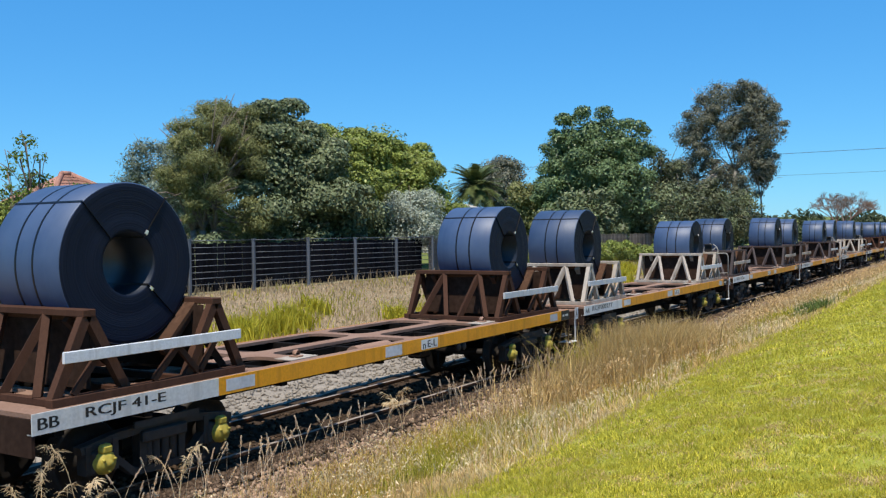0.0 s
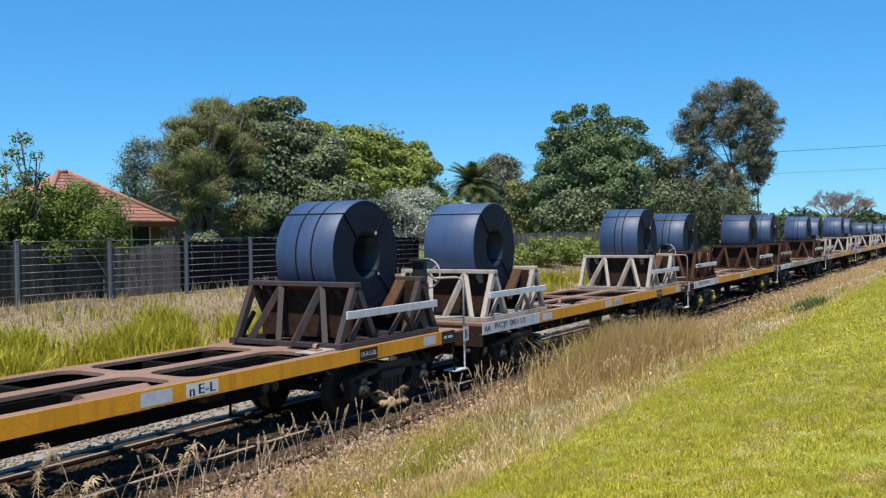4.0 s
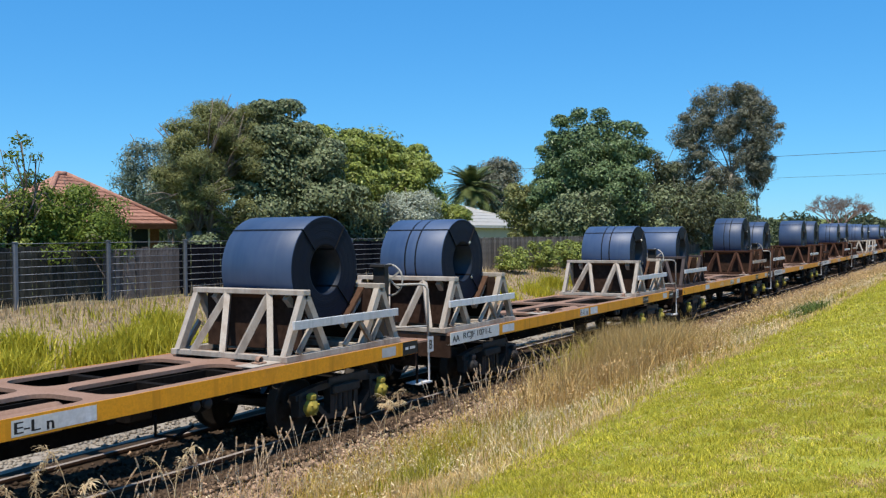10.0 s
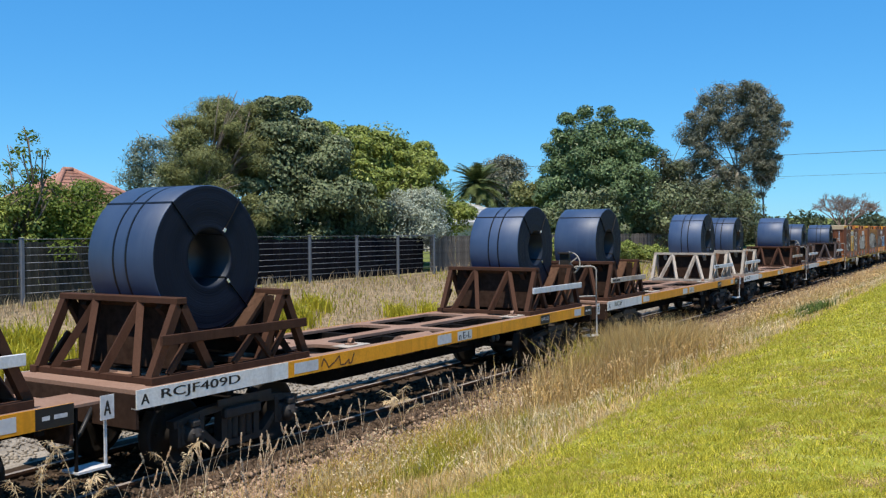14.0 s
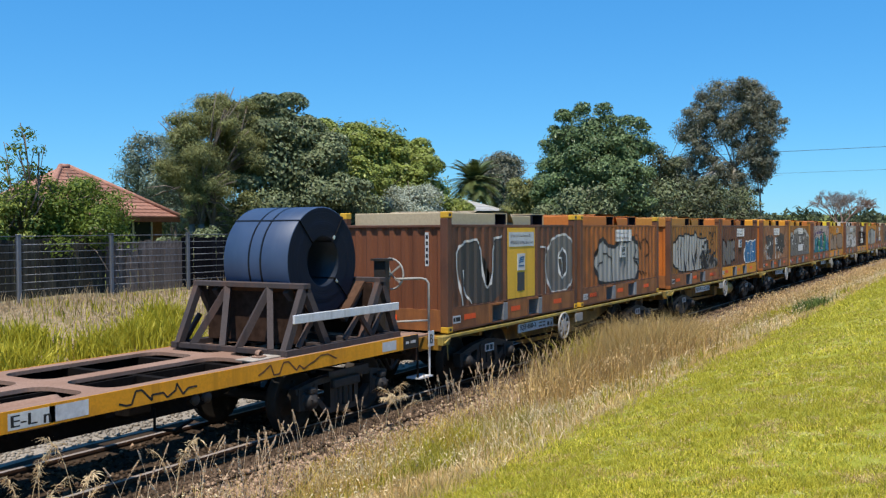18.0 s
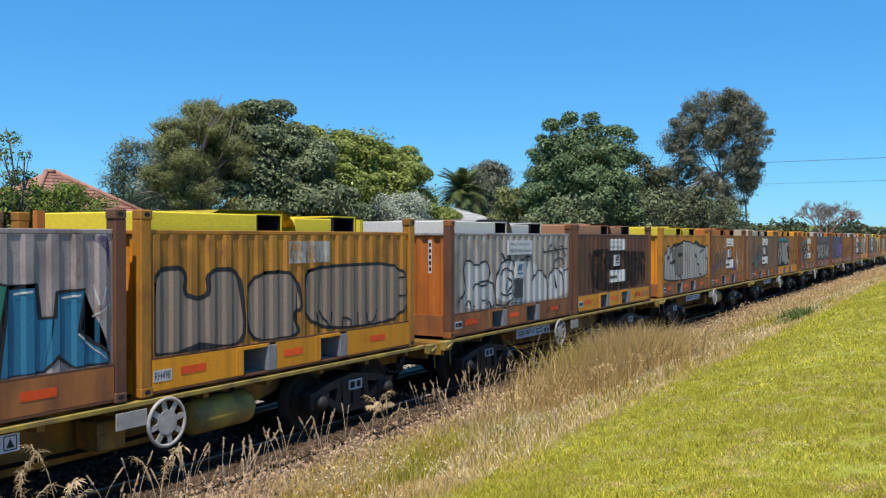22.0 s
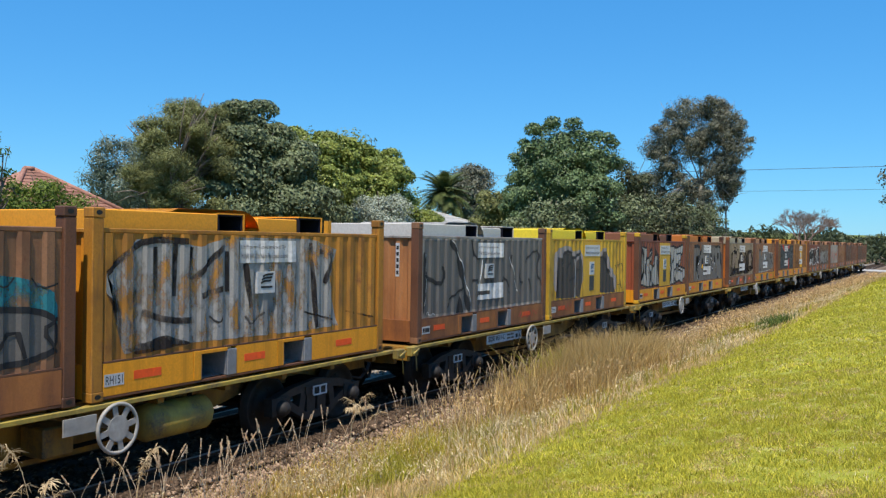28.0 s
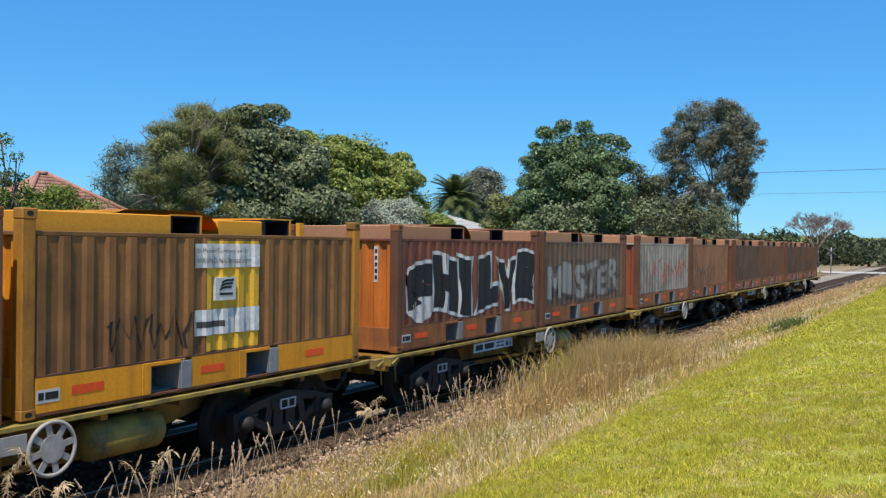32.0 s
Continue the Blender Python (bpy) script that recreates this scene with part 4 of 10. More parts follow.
tree("dark_broadleaf_tree", 28.4, 15.2, 9.0, 4.3, 1.5, 125000, 0.155, "leaf_dark", "large dark glossy broadleaf tree overhanging the fence", 35, clumps=100, fill=0.40, ragged=0.4, trunk=0.25, shell=0.75, up=0.7, flat=0.6, core=0.2,
     lobes=((28.6, 15.6, 6.6, 2.4, 2.1), (27.4, 15.4, 7.1, 1.7, 1.5), (29.4, 15.6, 7.0, 1.5, 1.3), (26.6, 14.2, 5.4, 2.1, 1.9), (29.6, 14.4, 5.4, 2.0, 1.9), (28.4, 12.9, 4.5, 2.3, 0.9), (31.0, 13.2, 4.0, 1.8, 0.8), (25.6, 13.3, 4.0, 1.7, 0.8)))
tree("lime_broadleaf_tree", 36.0, 16.2, 8.9, 5.0, 1.5, 130000, 0.155, "leaf_lime", "large spreading light green tree", 36, clumps=125, fill=0.38, ragged=0.4, trunk=0.25, shell=0.75, up=0.7, flat=0.6, core=0.2,
     lobes=((31.0, 14.8, 6.7, 1.7, 1.3), (31.8, 13.7, 5.3, 1.8, 1.2), (34.2, 16.2, 6.3, 2.3, 2.1), (36.2, 16.2, 6.6, 2.1, 1.8), (38.8, 16.2, 6.3, 2.0, 1.6), (32.2, 15.6, 6.2, 1.9, 1.7), (37.6, 16.2, 5.9, 2.6, 2.1), (40.6, 16.2, 4.6, 2.3, 2.2), (36.4, 14.6, 4.6, 2.6, 1.5), (33.0, 14.8, 5.0, 2.3, 1.3), (33.3, 15.8, 7.2, 1.7, 1.2), (36.4, 16.0, 7.5, 1.9, 1.2), (39.0, 16.0, 6.5, 2.0, 1.2), (41.6, 16.0, 5.2, 1.6, 1.1), (42.6, 15.6, 3.7, 1.9, 1.8)))
tree("grey_leaf_shrub", 33.9, 12.4, 5.2, 1.75, 1.9, 26000, 0.11, "leaf_grey", "grey-green shrub hanging over the fence", 37, clumps=46, fill=0.36, shell=0.6, trunk=0.08, stems=2)
tree("dark_hedge", 31.0, 14.3, 3.6, 2.2, 1.3, 12000, 0.14, "leaf_dark", "dark shrub behind the metal fence", 38, clumps=34, fill=0.34, trunk=0.08, stems=2, category="bush")
tree("dark_hedge", 26.6, 14.3, 3.4, 2.1, 1.3, 12000, 0.14, "leaf_dark", "dark shrub behind the metal fence", 39, clumps=34, fill=0.34, trunk=0.08, stems=2, category="bush")
tree("dark_hedge", 28.9, 14.3, 4.7, 2.4, 1.3, 14000, 0.16, "leaf_dark", "dark shrub behind the metal fence", 61, clumps=40, fill=0.36, trunk=0.08, category="bush", up=0.2)
tree("dark_hedge", 33.4, 14.6, 4.8, 2.4, 1.3, 14000, 0.16, "leaf_dark", "dark shrub behind the metal fence", 62, clumps=40, fill=0.36, trunk=0.08, category="bush", up=0.2)
tree("dark_hedge", 22.4, 13.2, 3.2, 1.9, 1.3, 9000, 0.13, "leaf_dark", "dark shrub behind the metal fence", 40, clumps=28, fill=0.36, trunk=0.08, stems=2, category="bush")
for k, (bx, by, bt, br) in enumerate(((38.6, 9.6, 2.6, 0.95), (42.0, 9.6, 2.75, 1.2), (45.4, 9.4, 2.75, 1.5), (48.6, 9.3, 2.8, 1.6), (51.6, 9.3, 2.6, 1.5), (54.6, 9.3, 2.3, 1.4), (57.8, 9.4, 2.3, 1.5))):
    tree("low_bush", bx, by, bt, br, 1.0, int(5000 + 1200 * k), 0.10 + 0.006 * k, "leaf_lime", "yellow-green bush before the paling fence", 140 + k, clumps=26, fill=0.36, trunk=0.05, category="bush")
tree("green_tree", 62.8, 15.4, 12.4, 5.6, 2.2, 120000, 0.2, "leaf_elm", "tall full-crowned mid-green tree", 43, clumps=150, fill=0.36, ragged=0.5, trunk=0.3, shell=0.7, up=0.5, flat=0.72, core=0.22,
     lobes=((62.8, 15.6, 10.0, 2.9, 2.2), (62.6, 12.3, 9.3, 2.0, 1.9), (62.6, 17.6, 8.6, 2.1, 2.3), (62.0, 15.0, 7.0, 3.6, 2.4), (62.4, 18.0, 5.4, 2.4, 2.2), (61.6, 12.6, 5.6, 2.6, 2.6), (61.0, 15.4, 3.9, 3.4, 2.2)))
tree("brown_green_tree", 62.0, 20.4, 7.3, 1.8, 2.0, 12000, 0.2, "leaf_olive", "brownish-green tree beside the tall green one", 44, clumps=36, fill=0.32, trunk=0.16)
tree("olive_tree", 75.0, 14.6, 10.2, 3.2, 2.4, 26000, 0.25, "leaf_scrub", "dull olive tree below the tall gum", 45, clumps=70, fill=0.4, trunk=0.2, up=0.3,
     lobes=((75.0, 14.2, 7.8, 2.3, 2.2), (74.0, 12.6, 5.8, 2.4, 2.4), (76.0, 10.8, 5.4, 2.0, 2.2), (74.0, 15.6, 5.4, 2.2, 2.4)))
tree("gum_tree", 96.0, 13.0, 19.0, 6.6, 10.0, 90000, 0.27, "leaf_gum", "tall open-crowned gum tree with pale limbs", 46, bark="bark_pale", clumps=120, fill=0.36, ragged=1.2, droop=0.6, narrow=0.3, trunk=0.36, shell=0.3, up=0.25, core=0.5, limb=0.2, limbs=20, twigs=5,
     lobes=((96.0, 12.4, 14.6, 2.3, 2.3), (96.0, 11.8, 10.6, 2.0, 2.0), (96.0, 12.6, 8.0, 1.8, 1.6), (96.0, 14.4, 16.8, 2.8, 2.3), (96.0, 12.0, 17.2, 2.0, 1.6), (96.0, 10.6, 16.0, 2.2, 2.0), (96.5, 17.6, 13.4, 2.6, 2.0), (96.0, 13.6, 13.0, 2.7, 2.0), (95.5, 9.4, 12.8, 2.2, 1.9), (96.0, 17.8, 9.8, 2.1, 1.7), (96.0, 14.4, 9.0, 2.3, 1.8), (96.0, 9.6, 9.6, 1.6, 1.6), (96.0, 18.0, 7.6, 2.3, 1.8), (95.0, 15.2, 7.2, 2.0, 1.6), (96.0, 17.6, 6.2, 2.3, 1.7), (96.0, 14.6, 5.8, 2.0, 1.5), (96.0, 10.0, 14.4, 2.2, 2.0), (96.0, 10.6, 11.2, 2.0, 1.8), (96.0, 12.2, 6.8, 2.0, 1.6), (96.0, 16.2, 11.4, 2.4, 1.9), (96.0, 16.0, 14.6, 2.6, 2.0)))
tree("slender_gum", 97.0, 10.4, 12.0, 1.6, 7.0, 6000, 0.28, "leaf_gum", "thin pale-trunked gum beside the tall one", 52, bark="bark_pale", clumps=20, fill=0.4, droop=0.5, narrow=0.3, trunk=0.13, core=0.8, ragged=0.9, up=0.1, limb=0.25)
for k, (bx, by, bt, br, lf) in enumerate(((66.0, 12.2, 7.2, 3.2, "leaf_dark"), (72.0, 11.8, 6.8, 3.2, "leaf_scrub"), (79.0, 11.8, 6.6, 3.4, "leaf_dark"), (87.0, 12.6, 7.4, 3.6, "leaf_scrub"), (94.0, 12.6, 7.0, 3.2, "leaf_dark"), (102.0, 12.4, 5.0, 2.6, "leaf_dark"), (58.5, 14.4, 6.2, 3.2, "leaf_dark"))):
    tree("dark_scrub", bx, by, bt, br, 1.3, 13000, 0.25, lf, "dark scrub under the tall trees", 47 + 3 * k, clumps=44, fill=0.4, trunk=0.1, stems=2, category="bush", up=0.3)
tree("gum_tree", 112.0, 48.6, 13.6, 4.6, 5.0, 20000, 0.36, "leaf_gum", "distant gum tree behind the palm", 50, bark="bark_pale", clumps=70, fill=0.36, trunk=0.2, up=0.4)
tree("garden_tree", 104.0, 40.0, 8.6, 3.0, 2.0, 10000, 0.3, "leaf_lime", "light green garden tree below the palm", 53, clumps=40, fill=0.4, trunk=0.2)
tree("roadside_tree", 61.0, -10.6, 10.6, 4.6, 3.6, 26000, 0.24, "leaf_gum", "leafy gum tree at the edge of the lawn", 51, clumps=70, fill=0.34, trunk=0.25, droop=0.4, up=0.2)
# pale dead branches low in the scrub
for k, (bx, by, bz) in enumerate(((92.0, 15.6, 2.0), (93.0, 10.0, 2.0), (90.5, 13.0, 2.0))):
    rng_d = random.Random(80 + k)
    bm = bmesh.new()
    tube(bm, [(0, 0, -0.4), (0.1, 0.5, 2.0), (0.0, 0.9, 4.2)], 0.14, 6, taper=0.05)
    for q in range(9):
        z = rng_d.uniform(1.2, 4.0)
        s = Vector((0.05, 0.4 + z * 0.11, z))
        e = s + Vector((rng_d.uniform(-1, 1), rng_d.uniform(-1.8, 1.8), rng_d.uniform(0.2, 1.6)))
        tube(bm, [s, s.lerp(e, 0.5) + Vector((0, 0, 0.2)), e], 0.05, 5, taper=0.012)
    dead = part("dead_tree", bm, M["bark_pale"])
    dead.location = (bx, by, ground_z(bx, by))
    tagged(dead, "pale bare dead branches in the scrub", "tree", "dead trees")


def palm(x, y, top, r):
    t = thing("palm_tree", pose(x, y, 1.4), "date palm with arching green fronds", "tree", "trees behind the fence")
    h = top - 1.4
    bm = bmesh.new()
    tube(bm, [(0, 0, -0.1), (0.05, 0, h * 0.5), (0, 0, h - 0.9)], 0.3, 10, taper=0.24)
    part("trunk", bm, M["bark"], t)
    rng = np.random.default_rng(60)
    for k in range(110):
        bm = bmesh.new()
        a, up = rng.uniform(0, 2 * math.pi), rng.uniform(-0.55, 1.35)
        pts = []
        for u in np.linspace(0, 1, 8):
            rr = r * u * math.cos(up * (1 - u * 0.35))
            zz = r * (math.sin(up) * u - 0.42 * u * u * (0.5 + 0.5 * math.cos(up)))
            pts.append(Vector((math.cos(a) * rr, math.sin(a) * rr, h - 0.9 + zz + 0.3)))
        tube(bm, pts, 0.035, 4, caps=False, taper=0.012)
        for i in range(1, 7):
            for q in (0.0, 0.33, 0.66):
                p = pts[i].lerp(pts[i + 1], q)
                d = (pts[i + 1] - pts[i]).normalized()
                s = d.cross(Vector((0, 0, 1))).normalized()
                for sg in (-1, 1):
                    L = 0.85 * (1.1 - abs((i + q) / 7 - 0.45))
                    e = p + s * sg * L + d * 0.4 - Vector((0, 0, 0.10))
                    bm.faces.new([bm.verts.new(p - d * 0.10), bm.verts.new(p + d * 0.10), bm.verts.new(e)])
        part("frond", bm, M["leaf_palm"], t)


palm(96.5, 43.7, 9.4, 3.7)


def bare_tree(x, y, h, seed):
    rng = random.Random(seed)
    t = thing("bare_tree", pose(x, y, ground_z(x, y)), "leafless brownish spreading tree far off", "tree")
    bm = bmesh.new()

    def grow(p, d, length, r, depth):
        q = p + d * length
        tube(bm, [p, q], r, 3 if depth < 3 else 5, caps=False, taper=r * 0.7)
        if depth == 0:
            return
        for k in range(3 if depth > 3 else 4):
            e = (d + Vector((rng.uniform(-1, 1), rng.uniform(-1, 1), rng.uniform(-0.45, 0.5))) * 0.8).normalized()
            grow(q, e, length * rng.uniform(0.66, 0.82), max(0.022, r * 0.6), depth - 1)
    for k in range(7):
        a = 2 * math.pi * k / 7
        grow(Vector((0, 0, h * 0.22)), Vector((math.cos(a) * 0.9, math.sin(a) * 0.9, 1.3)).normalized(), h * 0.19, 0.14, 4)
    tube(bm, [(0, 0, -0.2), (0, 0, h * 0.23)], 0.34, 8)
    part("branch_work", bm, M["bark_twig"], t)


bare_tree(158.0, 10.6, 12.2, 5)


def far_woods():
    """Belts of trees on the skyline and behind the gardens."""
    rng = np.random.default_rng(70)
    for name, spots in (("far_woods", [(x, y, rng.uniform(2.5, 6.5)) for x, y in zip(rng.uniform(165, 330, 240), rng.uniform(-90, 120, 240))]),
                        ("garden_woods", [(x, 46 + rng.uniform(-5, 14), rng.uniform(2.0, 4.6)) for x in np.linspace(18, 260, 90)])):
        cl = [(x, y, ground_z(x, y) + h * 0.45, h * 0.75, h * 0.6) for x, y, h in spots]
        p, d = clump_points(cl, 80000, rng, 0.7)
        p = p[p[:, 2] > 0.2]
        tagged(leaves(name, p, 0.9, rng, M["leaf_far"], outward=None), "distant dark green belt of trees", "trees", kind="stuff")


far_woods()

# ---- fences ----
M["galv"] = plain("grey_fence_steel", (0.15, 0.16, 0.18), 0.55, 12.0, 0.2, metal=0.2)
M["paling"] = plain("weathered_paling", (0.18, 0.15, 0.125), 0.9, 14.0, 0.4, 0.4, each=0.35)
M["paling_green"] = plain("mossy_paling", (0.05, 0.05, 0.043), 0.9, 14.0, 0.4, 0.4, each=0.3)
# Near-black: the tree shade behind the metal rails is in this colour.
M["paling_shade"] = plain("dark_paling", (0.010, 0.010, 0.013), 0.9, 14.0, 0.4, 0.4, each=0.3)
M["paling_pale"] = plain("pale_paling", (0.15, 0.125, 0.115), 0.9, 14.0, 0.4, 0.4, each=0.3)


def metal_fence():
    f = thing("metal_fence", pose(0, 10.5, 0), "grey tubular rail fence along the gardens", "fence", kind="structure")
    bm = bmesh.new()
    worn_box(bm, -0.045, 0.045, -0.045, 0.045, 0.0, 1.68, 0.008)
    worn_box(bm, -0.055, 0.055, -0.055, 0.055, 1.68, 1.71, 0.008)
    first = part("post", fixed(bm), M["galv"], f)
    bm = bmesh.new()
    tube(bm, [(0.05, 0, 0), (2.66, 0, 0)], 0.010, 6)
    rail = part("fence_rail", bm, M["galv"], f)
    n = 0
    for k in range(-4, 6):
        x = 19.0 + 2.715 * k
        z = ground_z(x, 10.5)
        o = first if n == 0 else again(first, f)
        o.location = (x, 0, z - 0.05)
        for j in range(8):
            o = rail if n == 0 and j == 0 else again(rail, f)
            if k < 5:
                o.location = (x, 0, 2.93 - 0.185 * j + (0.0 if j else 0.02))
            else:
                o.location = (x - 2.715, 0, 2.93 - 0.185 * j)
        n += 1


def paling_fence(name, x0, x1, y, top, w, mat, label):
    f = thing(name, pose(0, y, 0), label, "fence", kind="structure")
    bm = bmesh.new()
    worn_box(bm, 0, w - 0.008, -0.01, 0.01, 0, 1.0, 0.003)
    first = part("paling", bm, M[mat], f)
    n = int((x1 - x0) / w)
    for k in range(n):
        x = x0 + k * w
        z = ground_z(x, y) - 0.05
        o = first if k == 0 else again(first, f)
        o.matrix_basis = Matrix.LocRotScale((x, random.uniform(-0.008, 0.008), z), Euler((0, random.uniform(-0.01, 0.01), 0)), (1, 1, top - z + random.uniform(-0.03, 0.03)))
    for z in (ground_z(x0, y) + 0.35, top - 0.3):
        bm = bmesh.new()
        box(bm, x0, x1, 0.012, 0.06, z, z + 0.08)
        part("fence_rail", bm, M[mat], f)


metal_fence()
paling_fence("garden_paling_fence", 8.0, 16.9, 11.5, 2.86, 0.12, "paling_green", "green-tinged dark paling fence behind the metal rails")
paling_fence("grey_paling_fence", 16.9, 19.7, 11.5, 2.78, 0.14, "paling_pale", "weathered grey-brown paling fence behind the metal rails")
# Palings put in near-black to carry the deep shade under the trees.
paling_fence("shaded_paling_fence", 19.7, 33.4, 11.5, 2.85, 0.16, "paling_shade", "paling fence coloured near-black for the shade under the trees")
paling_fence("long_paling_fence", 33.4, 78.0, 11.2, 2.92, 0.18, "paling", "dark weathered timber paling fence")

# ---- houses ----
M["tile_red"] = plain("terracotta_tiles", (0.36, 0.19, 0.145), 0.8, 9.0, 0.3, 0.3, each=0.2)
M["brick"] = plain("brown_brick", (0.24, 0.13, 0.09), 0.9, 11.0, 0.3, 0.3)
M["roof_white"] = plain("pale_metal_roof", (0.46, 0.43, 0.38), 0.45, 5.0, 0.08, 0.05)
M["render_cream"] = plain("cream_wall", (0.62, 0.58, 0.50), 0.8, 6.0, 0.1)
M["fascia"] = plain("pale_fascia", (0.60, 0.58, 0.54), 0.6)


def glass():
    m, nt, bs = shader("window_glass")
    bs.inputs["Base Color"].default_value = (0.03, 0.04, 0.05, 1)
    bs.inputs["Roughness"].default_value, bs.inputs["Metallic"].default_value = 0.06, 0.0
    return m


M["glass"] = glass()


def hip_house(name, x0, x1, y0, y1, base, eave, ridge, wall_mat, roof_mat, label, courses, hip=4.5):
    h = thing(name, pose(0, 0, 0), label, "house")
    bm = bmesh.new()
    o = 0.5
    box(bm, x0 + o, x1 - o, y0 + o, y1 - o, base, eave - 0.05)
    part("wall", fixed(bm), M[wall_mat], h)
    ym = (y0 + y1) / 2
    a, b = (x0 + hip, ym), (x1 - hip, ym)
    under = bmesh.new()
    v = [under.verts.new(p) for p in ((x0, y0, eave), (x1, y0, eave), (x1, y1, eave), (x0, y1, eave), (a[0], ym, ridge), (b[0], ym, ridge))]
    for f in ((0, 1, 5, 4), (1, 2, 5), (2, 3, 4, 5), (3, 0, 4), (3, 2, 1, 0)):
        under.faces.new([v[i] for i in f])
    roof = part("roof", fixed(under), M[roof_mat], h)
    bm = bmesh.new()
    box(bm, x0, x1, y0 - 0.03, y0 + 0.03, eave - 0.2, eave - 0.01)
    box(bm, x1 - 0.03, x1 + 0.03, y0 + 0.031, y1, eave - 0.2, eave - 0.01)
    part("gutter", fixed(bm), M["timber"] if roof_mat == "tile_red" else M["fascia"], h)
    for k in range(courses):
        u0, u1 = k / courses, (k + 1) / courses
        for face in ("front", "side"):
            bm = bmesh.new()
            lift = 0.045
            if face == "front":
                q = [(x0 + (a[0] - x0) * u, y0 + (ym - y0) * u, eave + (ridge - eave) * u) for u in (u0, u1)], [(x1 + (b[0] - x1) * u, y0 + (ym - y0) * u, eave + (ridge - eave) * u) for u in (u0, u1)]
            else:
                q = [(x1 + (b[0] - x1) * u, y0 + (ym - y0) * u, eave + (ridge - eave) * u) for u in (u0, u1)], [(x1 + (b[0] - x1) * u, y1 + (ym - y1) * u, eave + (ridge - eave) * u) for u in (u0, u1)]
            L0, L1, R0, R1 = q[0][0], q[0][1], q[1][0], q[1][1]
            n = max(4, int((Vector(L0) - Vector(R0)).length / 0.3))
            for i in range(n):
                p = [Vector(L0).lerp(Vector(R0), s) for s in (i / n, (i + 0.93) / n)] + [Vector(L1).lerp(Vector(R1), s) for s in ((i + 0.93) / n, i / n)]
                top = [bm.verts.new(c + Vector((0, 0, lift if j < 2 else 0.012))) for j, c in enumerate(p)]
                low = [bm.verts.new(c + Vector((0, 0, 0.004))) for c in p[:2]]
                bm.faces.new(top)
                bm.faces.new((low[0], low[1], top[1], top[0]))
            tagged(part("tile_course", fixed(bm), M[roof_mat], roof), kind="stuff")
    bm = bmesh.new()
    tube(bm, [(a[0], ym, ridge + 0.03), (b[0], ym, ridge + 0.03)], 0.11, 8)
    tube(bm, [(b[0], ym, ridge + 0.03), (x1, y0, eave + 0.05)], 0.10, 8)
    tube(bm, [(a[0], ym, ridge + 0.03), (x0, y0, eave + 0.05)], 0.10, 8)
    part("ridge_cap", fixed(bm), M[roof_mat], roof)
    for x in (x0 + 1.2, x1 - 2.9):
        bm = bmesh.new()
        box(bm, x, x + 1.8, y0 + o - 0.03, y0 + o - 0.005, base + 0.9, base + 2.1)
        win = part("window", bm, M["glass"], h)
        bm = bmesh.new()
        for p, q, r, s in ((x - 0.06, x, base + 0.84, base + 2.16), (x + 1.8, x + 1.86, base + 0.84, base + 2.16), (x + 0.87, x + 0.93, base + 0.9, base + 2.1)):
            box(bm, p, q, y0 + o - 0.07, y0 + o - 0.001, r, s)
        box(bm, x - 0.001, x + 1.801, y0 + o - 0.07, y0 + o - 0.001, base + 2.1, base + 2.16)
        box(bm, x - 0.001, x + 1.801, y0 + o - 0.07, y0 + o - 0.001, base + 0.84, base + 0.9)
        part("window_frame", fixed(bm), M["fascia"], win)
    return h


hip_house("tiled_house", 20.2, 26.6, 19.0, 25.0, 1.4, 3.62, 5.62, "brick", "tile_red", "brick house with a red terracotta tiled hip roof", 14, 3.0)
hip_house("white_roof_house", 64.0, 86.0, 30.0, 42.0, 1.4, 3.9, 6.0, "render_cream", "roof_white", "cream house with a pale metal hip roof", 6, 6.0)
hip_house("white_roof_house", 56.0, 66.0, 34.0, 42.0, 1.4, 3.6, 5.4, "render_cream", "roof_white", "smaller cream house with a pale metal roof", 5, 3.5)

# ---- the level crossing and the wires ----
M["asphalt"] = plain("worn_asphalt", (0.16, 0.155, 0.15), 0.9, 25.0, 0.25, 0.3)
M["concrete"] = plain("pale_crossing_concrete", (0.48, 0.46, 0.43), 0.9, 12.0, 0.15, 0.2)
M["wire"] = plain("dark_cable", (0.05, 0.05, 0.055), 0.6)


